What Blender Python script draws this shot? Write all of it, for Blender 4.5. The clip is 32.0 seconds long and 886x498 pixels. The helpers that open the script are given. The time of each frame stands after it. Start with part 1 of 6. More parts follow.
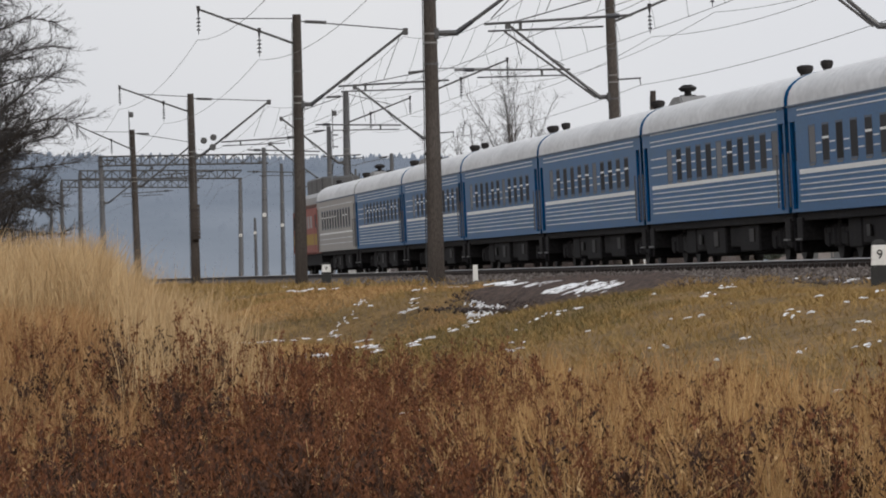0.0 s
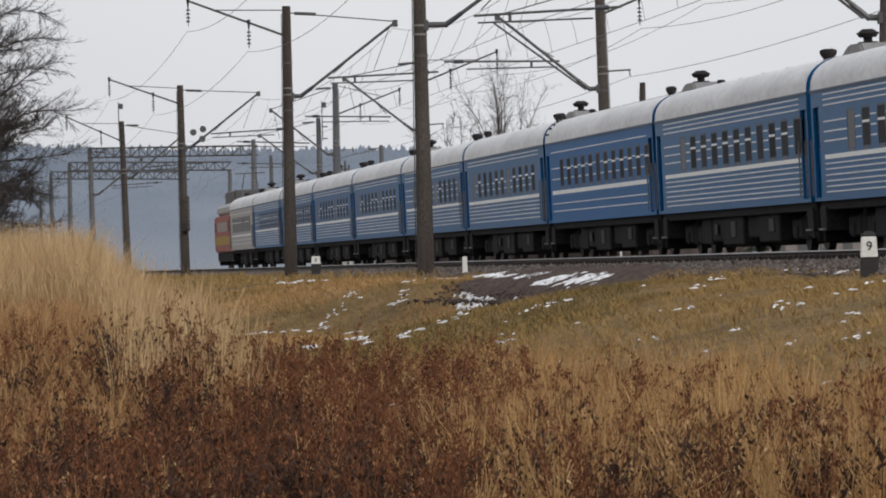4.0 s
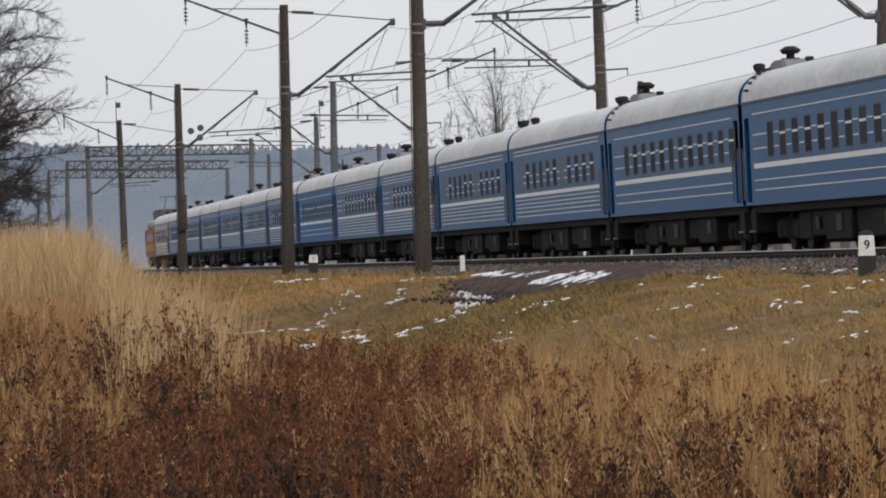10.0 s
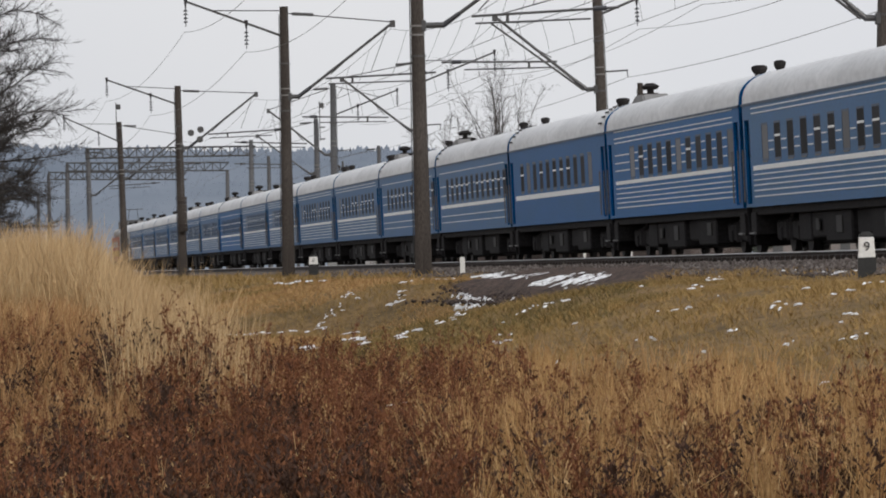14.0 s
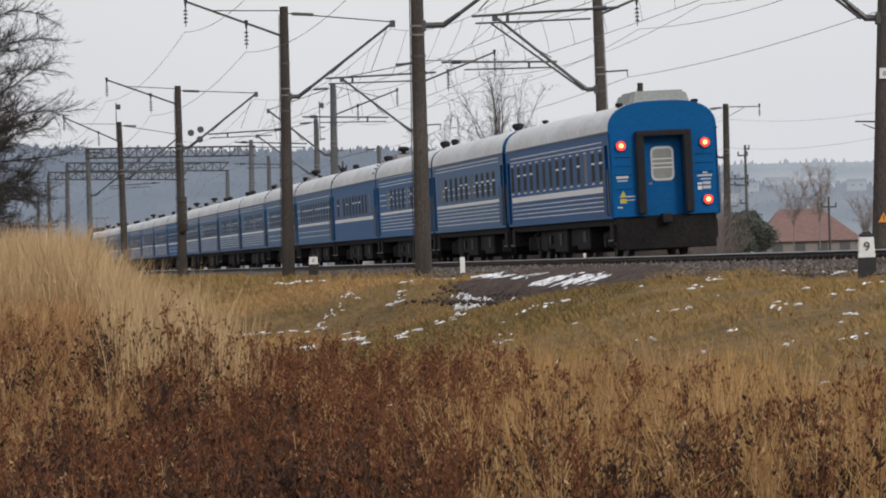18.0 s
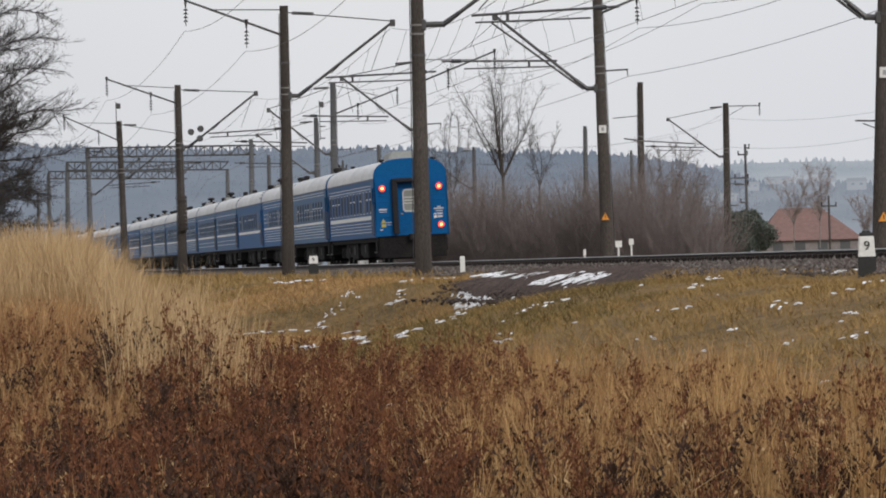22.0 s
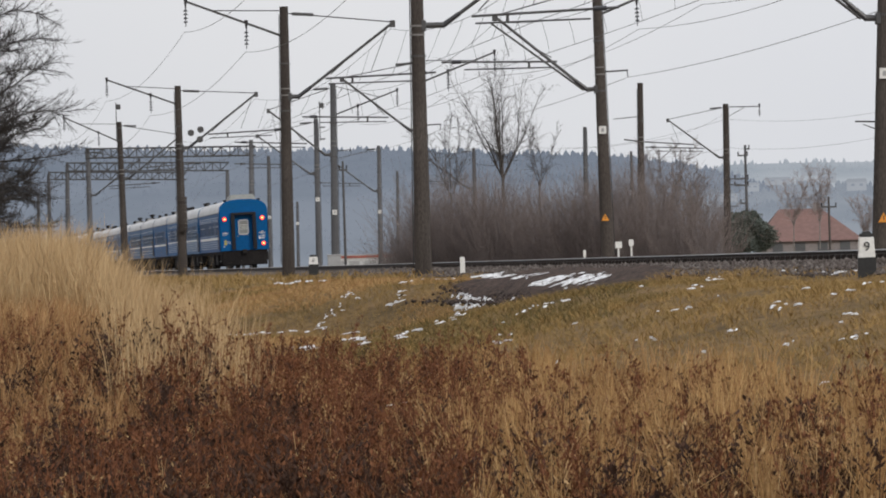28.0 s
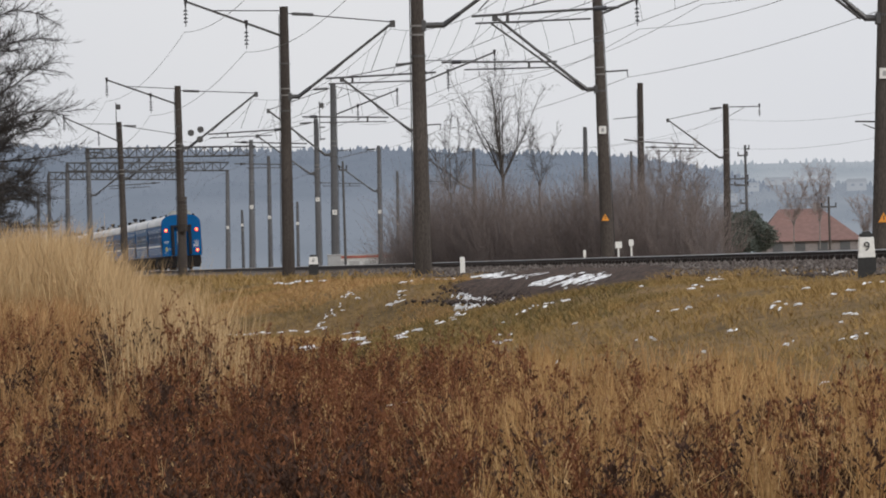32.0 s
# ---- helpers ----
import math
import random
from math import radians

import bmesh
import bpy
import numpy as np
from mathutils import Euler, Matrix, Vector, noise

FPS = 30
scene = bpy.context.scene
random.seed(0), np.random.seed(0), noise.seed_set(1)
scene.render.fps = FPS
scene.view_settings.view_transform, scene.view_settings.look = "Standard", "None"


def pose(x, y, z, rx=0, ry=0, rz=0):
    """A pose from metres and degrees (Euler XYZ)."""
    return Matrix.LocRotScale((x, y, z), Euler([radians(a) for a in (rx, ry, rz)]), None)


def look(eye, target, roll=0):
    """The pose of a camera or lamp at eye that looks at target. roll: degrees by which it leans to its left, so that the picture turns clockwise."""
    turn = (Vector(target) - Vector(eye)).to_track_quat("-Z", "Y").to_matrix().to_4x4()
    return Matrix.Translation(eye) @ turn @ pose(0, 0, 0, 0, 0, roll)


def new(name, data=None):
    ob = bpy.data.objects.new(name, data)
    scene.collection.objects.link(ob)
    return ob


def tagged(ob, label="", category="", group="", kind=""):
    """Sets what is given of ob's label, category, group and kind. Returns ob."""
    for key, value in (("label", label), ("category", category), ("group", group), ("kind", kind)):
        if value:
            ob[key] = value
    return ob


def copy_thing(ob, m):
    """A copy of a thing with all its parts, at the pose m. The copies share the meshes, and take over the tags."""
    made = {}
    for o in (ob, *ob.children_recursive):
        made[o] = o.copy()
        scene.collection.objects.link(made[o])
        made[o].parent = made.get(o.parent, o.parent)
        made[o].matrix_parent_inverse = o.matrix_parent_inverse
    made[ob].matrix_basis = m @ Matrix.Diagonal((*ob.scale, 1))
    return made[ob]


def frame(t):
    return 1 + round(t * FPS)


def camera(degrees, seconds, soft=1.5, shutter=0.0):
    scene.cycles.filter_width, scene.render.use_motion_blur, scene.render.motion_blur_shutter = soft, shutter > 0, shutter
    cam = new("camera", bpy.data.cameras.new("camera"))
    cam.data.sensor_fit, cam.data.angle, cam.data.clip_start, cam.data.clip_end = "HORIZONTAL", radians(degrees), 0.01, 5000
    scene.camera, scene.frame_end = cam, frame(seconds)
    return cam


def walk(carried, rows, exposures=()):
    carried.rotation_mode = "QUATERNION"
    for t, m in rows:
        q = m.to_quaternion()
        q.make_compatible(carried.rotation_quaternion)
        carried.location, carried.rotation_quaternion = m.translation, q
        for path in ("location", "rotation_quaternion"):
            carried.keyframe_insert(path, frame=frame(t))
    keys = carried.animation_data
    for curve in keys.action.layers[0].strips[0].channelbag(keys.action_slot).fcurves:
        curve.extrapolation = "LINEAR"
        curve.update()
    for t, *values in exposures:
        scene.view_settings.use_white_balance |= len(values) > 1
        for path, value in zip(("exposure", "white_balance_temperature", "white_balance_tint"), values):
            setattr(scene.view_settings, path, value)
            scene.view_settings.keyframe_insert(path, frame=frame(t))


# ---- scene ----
import itertools
cam = camera(9.112, 32.0, soft=1.9)
EYE = (0.0, 0.0, 1.6)
LEAN = -1.73
walk(cam, [
    (0, look(EYE, (-0.217, 100, 2.074), LEAN)),
    (0.5, look(EYE, (-0.187, 100, 2.057), LEAN)),
    (1, look(EYE, (-0.158, 100, 2.025), LEAN)),
    (1.5, look(EYE, (-0.126, 100, 1.993), LEAN)),
    (2, look(EYE, (-0.111, 100, 1.977), LEAN)),
    (2.5, look(EYE, (-0.083, 100, 1.945), LEAN)),
    (3, look(EYE, (-0.067, 100, 1.944), LEAN)),
    (3.5, look(EYE, (-0.052, 100, 1.929), LEAN)),
    (5.5, look(EYE, (0.008, 100, 1.912), LEAN)),
    (6, look(EYE, (0.010, 100, 1.927), LEAN)),
    (6.5, look(EYE, (0.006, 100, 1.912), LEAN)),
    (7, look(EYE, (0.009, 100, 1.912), LEAN)),
    (7.5, look(EYE, (0.009, 100, 1.912), LEAN)),
    (8, look(EYE, (0.009, 100, 1.912), LEAN)),
    (8.5, look(EYE, (0.009, 100, 1.912), LEAN)),
    (9, look(EYE, (0.009, 100, 1.896), LEAN)),
    (9.5, look(EYE, (0.010, 100, 1.927), LEAN)),
    (10, look(EYE, (0.009, 100, 1.896), LEAN)),
    (11, look(EYE, (0.009, 100, 1.911), LEAN)),
    (12, look(EYE, (0.009, 100, 1.912), LEAN)),
    (13, look(EYE, (0.009, 100, 1.912), LEAN)),
    (14, look(EYE, (0.010, 100, 1.927), LEAN)),
    (17, look(EYE, (0.010, 100, 1.927), LEAN)),
    (18, look(EYE, (0.010, 100, 1.927), LEAN)),
    (19, look(EYE, (0.010, 100, 1.927), LEAN)),
    (20, look(EYE, (0.009, 100, 1.912), LEAN)),
    (21, look(EYE, (0.009, 100, 1.912), LEAN)),
    (21.5, look(EYE, (0.009, 100, 1.895), LEAN)),
    (22, look(EYE, (0.009, 100, 1.912), LEAN)),
    (23, look(EYE, (0.010, 100, 1.925), LEAN)),
    (24, look(EYE, (0.010, 100, 1.927), LEAN)),
    (25, look(EYE, (0.009, 100, 1.912), LEAN)),
    (28, look(EYE, (0.010, 100, 1.927), LEAN)),
    (29, look(EYE, (0.010, 100, 1.927), LEAN)),
    (30, look(EYE, (0.010, 100, 1.927), LEAN)),
    (31, look(EYE, (0.010, 100, 1.927), LEAN)),
    (32, look(EYE, (0.010, 100, 1.927), LEAN)),
])

# ---- light ----
world = bpy.data.worlds.new("overcast_sky")
scene.world = world
world.use_nodes = True
wn, wl = world.node_tree.nodes, world.node_tree.links
wn.clear()
w_out = wn.new("ShaderNodeOutputWorld")
w_bg = wn.new("ShaderNodeBackground")
w_sky = wn.new("ShaderNodeTexSky")
w_sky.sky_type = "NISHITA"
w_sky.sun_disc = False
w_sky.sun_elevation = radians(24)
w_sky.sun_rotation = radians(147)
w_sky.dust_density = 4.0
w_grey = wn.new("ShaderNodeHueSaturation")
w_grey.inputs["Saturation"].default_value = 0.12
w_grey.inputs["Value"].default_value = 0.1
w_co = wn.new("ShaderNodeTexCoord")
w_sep = wn.new("ShaderNodeSeparateXYZ")
w_ramp = wn.new("ShaderNodeValToRGB")
w_ramp.color_ramp.elements[0].position = 0.0
w_ramp.color_ramp.elements[0].color = (0.735, 0.74, 0.76, 1)
w_ramp.color_ramp.elements[1].position = 0.6
w_ramp.color_ramp.elements[1].color = (0.95, 0.96, 1.0, 1)
w_noise = wn.new("ShaderNodeTexNoise")
w_noise.inputs["Scale"].default_value = 5.0
w_noise.inputs["Detail"].default_value = 4.0
w_cloud = wn.new("ShaderNodeValToRGB")
w_cloud.color_ramp.elements[0].position = 0.3
w_cloud.color_ramp.elements[0].color = (0.86, 0.88, 0.92, 1)
w_cloud.color_ramp.elements[1].position = 0.7
w_cloud.color_ramp.elements[1].color = (1.0, 1.0, 1.0, 1)
w_mul = wn.new("ShaderNodeMixRGB")
w_mul.blend_type = "MULTIPLY"
w_mul.inputs[0].default_value = 1.0
w_mix = wn.new("ShaderNodeMixRGB")
w_mix.inputs[0].default_value = 0.92
wl.new(w_sky.outputs[0], w_grey.inputs["Color"])
wl.new(w_co.outputs["Generated"], w_sep.inputs[0])
wl.new(w_co.outputs["Generated"], w_noise.inputs["Vector"])
wl.new(w_sep.outputs["Z"], w_ramp.inputs[0])
wl.new(w_noise.outputs["Fac"], w_cloud.inputs[0])
wl.new(w_ramp.outputs[0], w_mul.inputs[1])
wl.new(w_cloud.outputs[0], w_mul.inputs[2])
# the overcast is brighter on the side of the hidden sun
w_side = wn.new("ShaderNodeMapRange")
w_side.inputs[1].default_value, w_side.inputs[2].default_value = -1.0, 1.0
w_side.inputs[3].default_value, w_side.inputs[4].default_value = 0.72, 1.32
w_lit = wn.new("ShaderNodeVectorMath")
w_lit.operation = "SCALE"
wl.new(w_sep.outputs["X"], w_side.inputs[0])
wl.new(w_mul.outputs[0], w_lit.inputs[0])
wl.new(w_side.outputs[0], w_lit.inputs["Scale"])
wl.new(w_grey.outputs[0], w_mix.inputs[1])
wl.new(w_lit.outputs[0], w_mix.inputs[2])
wl.new(w_mix.outputs[0], w_bg.inputs[0])
w_bg.inputs[1].default_value = 1.05
wl.new(w_bg.outputs[0], w_out.inputs[0])

sun_data = bpy.data.lights.new("sun", "SUN")
sun_data.energy, sun_data.angle, sun_data.color = 1.1, radians(12), (1.0, 0.93, 0.82)
sun = new("sun", sun_data)
sun.matrix_basis = look((0, 0, 50), (-18, 28, 34))
scene.view_settings.exposure = 0.0


# ---- materials ----
def mat(name, base, rough=0.7, metal=0.0, second=None, scale=4.0, fine=40.0, bump=0.0, amount=0.5, grit=0.25, random_tint=0.0, island=None, stretch=None, spec=0.5, island_mix=0.7):
    """Procedural surface: base and second colour in broad patches, fine grain, and a bump."""
    m = bpy.data.materials.new(name)
    m.use_nodes = True
    nt = m.node_tree
    n, l = nt.nodes, nt.links
    b = n["Principled BSDF"]
    b.inputs["Roughness"].default_value, b.inputs["Metallic"].default_value = rough, metal
    b.inputs["Specular IOR Level"].default_value = spec
    second = second or tuple(c * 0.7 for c in base)
    co = n.new("ShaderNodeTexCoord")
    vec = co.outputs["Object"]
    if stretch:
        mp = n.new("ShaderNodeMapping")
        mp.inputs["Scale"].default_value = stretch
        l.new(vec, mp.inputs["Vector"])
        vec = mp.outputs["Vector"]
    big, small = n.new("ShaderNodeTexNoise"), n.new("ShaderNodeTexNoise")
    big.inputs["Scale"].default_value, big.inputs["Detail"].default_value = scale, 4
    small.inputs["Scale"].default_value, small.inputs["Detail"].default_value = fine, 3
    l.new(vec, big.inputs["Vector"])
    l.new(vec, small.inputs["Vector"])
    r1 = n.new("ShaderNodeMapRange")
    r1.inputs[1].default_value, r1.inputs[2].default_value = 0.5 - 0.22, 0.5 + 0.22
    r1.inputs[3].default_value, r1.inputs[4].default_value = 0.0, amount
    l.new(big.outputs["Fac"], r1.inputs[0])
    mix = n.new("ShaderNodeMixRGB")
    mix.inputs[1].default_value, mix.inputs[2].default_value = (*base, 1), (*second, 1)
    l.new(r1.outputs[0], mix.inputs[0])
    hs = n.new("ShaderNodeHueSaturation")
    r2 = n.new("ShaderNodeMapRange")
    r2.inputs[1].default_value, r2.inputs[2].default_value = 0.3, 0.7
    r2.inputs[3].default_value, r2.inputs[4].default_value = 1 - grit, 1 + grit
    l.new(small.outputs["Fac"], r2.inputs[0])
    val = r2.outputs[0]
    if random_tint:
        oi = n.new("ShaderNodeObjectInfo")
        r3 = n.new("ShaderNodeMapRange")
        r3.inputs[3].default_value, r3.inputs[4].default_value = 1 - random_tint, 1 + random_tint
        l.new(oi.outputs["Random"], r3.inputs[0])
        mm = n.new("ShaderNodeMath")
        mm.operation = "MULTIPLY"
        l.new(val, mm.inputs[0])
        l.new(r3.outputs[0], mm.inputs[1])
        val = mm.outputs[0]
    l.new(val, hs.inputs["Value"])
    l.new(mix.outputs[0], hs.inputs["Color"])
    col = hs.outputs[0]
    if island:
        ge = n.new("ShaderNodeNewGeometry")
        rp = n.new("ShaderNodeValToRGB")
        rp.color_ramp.elements.remove(rp.color_ramp.elements[1])
        rp.color_ramp.elements[0].color = (*island[0], 1)
        for i, c in enumerate(island[1:], 1):
            rp.color_ramp.elements.new(i / (len(island) - 1)).color = (*c, 1)
        l.new(ge.outputs["Random Per Island"], rp.inputs[0])
        mi = n.new("ShaderNodeMixRGB")
        mi.inputs[0].default_value = island_mix
        l.new(col, mi.inputs[1])
        l.new(rp.outputs[0], mi.inputs[2])
        col = mi.outputs[0]
    l.new(col, b.inputs["Base Color"])
    if bump:
        bp = n.new("ShaderNodeBump")
        bp.inputs["Strength"].default_value, bp.inputs["Distance"].default_value = bump, 0.03
        l.new(small.outputs["Fac"], bp.inputs["Height"])
        l.new(bp.outputs[0], b.inputs["Normal"])
    return m


def glow(name, colour, strength):
    m = bpy.data.materials.new(name)
    m.use_nodes = True
    b = m.node_tree.nodes["Principled BSDF"]
    b.inputs["Base Color"].default_value = (*colour, 1)
    b.inputs["Emission Color"].default_value = (*colour, 1)
    b.inputs["Emission Strength"].default_value = strength
    return m


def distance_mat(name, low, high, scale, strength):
    """Far wooded hills: emission paints the kilometres of winter mist and its scattered daylight."""
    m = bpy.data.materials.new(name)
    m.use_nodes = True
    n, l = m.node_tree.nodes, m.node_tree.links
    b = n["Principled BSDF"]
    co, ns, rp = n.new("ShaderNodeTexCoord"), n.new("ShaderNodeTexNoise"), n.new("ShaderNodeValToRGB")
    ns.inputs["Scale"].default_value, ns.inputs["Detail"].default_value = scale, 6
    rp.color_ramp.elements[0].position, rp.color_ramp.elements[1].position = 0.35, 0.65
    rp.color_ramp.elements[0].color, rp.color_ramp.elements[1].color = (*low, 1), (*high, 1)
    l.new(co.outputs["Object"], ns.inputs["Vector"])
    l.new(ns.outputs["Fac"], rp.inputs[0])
    # the painted mist thickens towards the valley
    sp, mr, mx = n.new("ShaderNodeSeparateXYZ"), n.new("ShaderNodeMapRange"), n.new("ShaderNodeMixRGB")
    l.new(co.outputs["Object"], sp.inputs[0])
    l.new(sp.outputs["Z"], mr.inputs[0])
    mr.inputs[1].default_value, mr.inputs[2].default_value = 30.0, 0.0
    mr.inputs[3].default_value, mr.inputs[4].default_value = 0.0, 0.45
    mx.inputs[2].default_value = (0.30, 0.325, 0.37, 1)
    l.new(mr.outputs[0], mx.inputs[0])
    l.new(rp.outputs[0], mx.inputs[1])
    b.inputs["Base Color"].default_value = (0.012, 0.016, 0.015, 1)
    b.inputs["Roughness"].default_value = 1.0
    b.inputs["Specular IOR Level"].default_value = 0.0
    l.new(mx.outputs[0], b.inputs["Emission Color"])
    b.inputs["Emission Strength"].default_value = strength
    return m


M_BLUE = mat("blue_coach_paint", (0.001, 0.106, 0.32), 0.45, second=(0.002, 0.10, 0.25), scale=0.8, fine=9, amount=0.7, grit=0.1, random_tint=0.12, stretch=(1, 0.4, 2), spec=0.11)
# Coach blue dulled in the paint itself to stand for haze over distant coaches.
M_HAZEBLUE = mat("faded_dusty_blue_coach_paint", (0.001, 0.106, 0.295), 0.40, second=(0.006, 0.102, 0.23), scale=0.8, fine=9, amount=0.8, grit=0.12, stretch=(1, 0.4, 2), spec=0.16)
M_DEEPBLUE = mat("deep_blue_coach_paint", (0.001, 0.090, 0.285), 0.45, second=(0.002, 0.088, 0.23), scale=0.8, fine=9, amount=0.7, grit=0.1, stretch=(1, 0.4, 2), spec=0.11)
M_BEIGE = mat("grey_beige_coach_paint", (0.36, 0.34, 0.31), 0.45, second=(0.30, 0.27, 0.25), scale=0.8, fine=9, grit=0.06)
M_CREAM = mat("cream_stripe_paint", (0.92, 0.93, 0.90), 0.32, second=(0.80, 0.80, 0.78), scale=1.5, fine=12, grit=0.06, spec=0.6)
M_ROOF = mat("frosted_grey_roof_paint", (0.68, 0.68, 0.68), 0.42, second=(0.45, 0.45, 0.45), scale=0.7, fine=6, amount=0.8, grit=0.12, stretch=(1, 0.35, 1), spec=0.6)
M_UNDER = mat("sooty_underframe_iron", (0.021, 0.02, 0.021), 0.9, second=(0.038, 0.033, 0.03), scale=1.5, fine=14, spec=0.15)
M_RUBBER = mat("black_gangway_rubber", (0.026, 0.027, 0.032), 0.8, scale=2, fine=20, spec=0.1)
# darker than the underframe iron, for the end beams only
M_BEAMBLACK = mat("black_buffer_beam", (0.014, 0.013, 0.014), 0.95, second=(0.028, 0.025, 0.024), scale=1.2, fine=10, amount=0.8, spec=0.08)
M_STEEL = mat("dirty_wheel_steel", (0.03, 0.027, 0.025), 0.7, 0.2, scale=3, fine=30)
M_GLASS = mat("dark_coach_glass", (0.03, 0.032, 0.037), 0.5, second=(0.055, 0.05, 0.05), scale=1, fine=3, grit=0.1, random_tint=0.5, spec=0.02)
M_WFRAME = mat("blue_grey_window_frame", (0.075, 0.115, 0.175), 0.5, scale=3, fine=20, grit=0.08, spec=0.2)
# thin ribs in a paler tone than the coach side
M_RIB = mat("pale_blue_rib_paint", (0.80, 0.84, 0.86), 0.4, second=(0.58, 0.64, 0.68), scale=0.8, fine=9, grit=0.08, amount=0.8, spec=0.5)
M_MILKPANE = mat("milky_grey_pane", (0.27, 0.28, 0.27), 0.35, second=(0.2, 0.21, 0.2), scale=2, fine=10, grit=0.08, spec=0.3)
M_CURTAIN = mat("pale_curtain", (0.55, 0.56, 0.56), 0.9, scale=3, fine=25, grit=0.1)
M_LAMP = glow("red_tail_lamp_glass", (1.0, 0.04, 0.015), 1.1)
M_LAMPCORE = glow("bright_lamp_bulb", (1.0, 0.40, 0.14), 3.0)
M_FOGPANE = mat("fogged_pane", (0.115, 0.115, 0.125), 0.35, second=(0.06, 0.06, 0.065), scale=1.2, fine=10, grit=0.1, random_tint=0.5, spec=0.1)
M_CONCRETE = mat("weathered_concrete", (0.080, 0.069, 0.062), 0.95, second=(0.042, 0.035, 0.031), scale=0.7, fine=18, amount=0.8, grit=0.3, bump=0.5, stretch=(2, 2, 0.5), random_tint=0.15, spec=0.15)
# mast concrete made paler and bluer to paint the haze on far masts
M_HAZECONCRETE = mat("haze_pale_mast_concrete", (0.125, 0.127, 0.134), 0.95, second=(0.09, 0.09, 0.095), scale=0.7, fine=18, amount=0.8, grit=0.2, bump=0.4, stretch=(2, 2, 0.5), random_tint=0.15, spec=0.15)
M_IRON = mat("dark_galvanised_iron", (0.09, 0.09, 0.092), 0.6, 0.3, second=(0.05, 0.045, 0.042), scale=2, fine=25)
M_STRAP = mat("dull_zinc_strap", (0.20, 0.195, 0.19), 0.7, second=(0.14, 0.13, 0.125), scale=2, fine=20)
M_PORCELAIN = mat("dark_glass_insulator", (0.05, 0.05, 0.055), 0.25, scale=4, fine=30)
M_WIRE = mat("oxidised_wire", (0.06, 0.062, 0.065), 0.6, 0.2, scale=2, fine=9)
M_RAIL = mat("rusty_rail_steel", (0.035, 0.026, 0.022), 0.75, 0.0, second=(0.02, 0.015, 0.013), scale=0.8, fine=15, spec=0.2)
# Worn steel, base lightened to paint a glint along the head's side.
M_RAILTOP = mat("polished_rail_head_with_glint", (0.62, 0.62, 0.63), 0.35, 0.35, scale=2, fine=10, grit=0.05)
M_SLEEPER = mat("dirty_concrete_sleeper", (0.085, 0.072, 0.063), 0.95, second=(0.04, 0.034, 0.03), scale=2, fine=25, random_tint=0.3, bump=0.3, spec=0.2)
M_BALLAST = mat("grey_brown_ballast", (0.115, 0.092, 0.078), 0.95, second=(0.05, 0.039, 0.033), scale=1.2, fine=7, amount=0.9, grit=0.7, bump=1.0, spec=0.2)
M_STONE = mat("ballast_stone", (0.11, 0.09, 0.08), 0.95, scale=2, fine=20, spec=0.2, island=((0.04, 0.032, 0.028), (0.10, 0.082, 0.072), (0.22, 0.195, 0.18)))
M_GRAVEL = mat("dark_wet_gravel", (0.082, 0.055, 0.043), 0.95, second=(0.034, 0.022, 0.018), scale=1.6, fine=9, amount=0.9, grit=0.8, bump=1.0, spec=0.15)
M_DARKSTONE = mat("dark_gravel_stone", (0.06, 0.05, 0.046), 0.95, scale=2, fine=20, spec=0.15, island=((0.024, 0.017, 0.015), (0.056, 0.040, 0.034), (0.13, 0.10, 0.088)))
M_SNOW = mat("old_snow", (0.86, 0.87, 0.89), 0.75, second=(0.62, 0.62, 0.64), scale=4, fine=14, amount=0.8, grit=0.1, bump=0.5)
M_SOIL = mat("matted_dead_grass_ground", (0.225, 0.142, 0.064), 0.95, second=(0.085, 0.06, 0.028), scale=0.42, fine=6, amount=1.0, grit=0.45, bump=0.9, spec=0.1)
M_STRAW = mat("straw_grass", (0.50, 0.35, 0.19), 0.85, scale=0.5, fine=5, second=(0.38, 0.25, 0.13), amount=0.9, grit=0.12, spec=0.2, island=((0.34, 0.225, 0.115), (0.50, 0.35, 0.185), (0.64, 0.48, 0.28)))
M_TAN = mat("tan_dry_grass", (0.43, 0.25, 0.108), 0.85, scale=0.28, fine=4, second=(0.16, 0.066, 0.033), amount=1.0, grit=0.2, spec=0.2, island_mix=0.55, island=((0.17, 0.082, 0.04), (0.32, 0.175, 0.078), (0.46, 0.29, 0.135), (0.60, 0.42, 0.22)))
M_PALETAN = mat("pale_tan_grass", (0.46, 0.285, 0.115), 0.85, scale=0.5, fine=5, second=(0.24, 0.12, 0.052), amount=0.9, grit=0.15, spec=0.2, island=((0.25, 0.13, 0.055), (0.42, 0.25, 0.105), (0.62, 0.42, 0.20)))
M_OLIVE = mat("faded_green_grass", (0.36, 0.225, 0.084), 0.9, scale=0.3, fine=4, second=(0.135, 0.11, 0.044), amount=1.0, grit=0.25, spec=0.2, island_mix=0.5, island=((0.17, 0.118, 0.046), (0.33, 0.21, 0.08), (0.47, 0.305, 0.13)))
# Dark olive of the bank, with the shade of its hollows put into the colour.
M_DARKOLIVE = mat("shade_dark_olive_grass", (0.155, 0.118, 0.045), 0.9, scale=0.3, fine=4, second=(0.11, 0.095, 0.038), amount=0.9, grit=0.25, spec=0.15, island_mix=0.5, island=((0.08, 0.066, 0.027), (0.125, 0.095, 0.036), (0.21, 0.145, 0.06)))
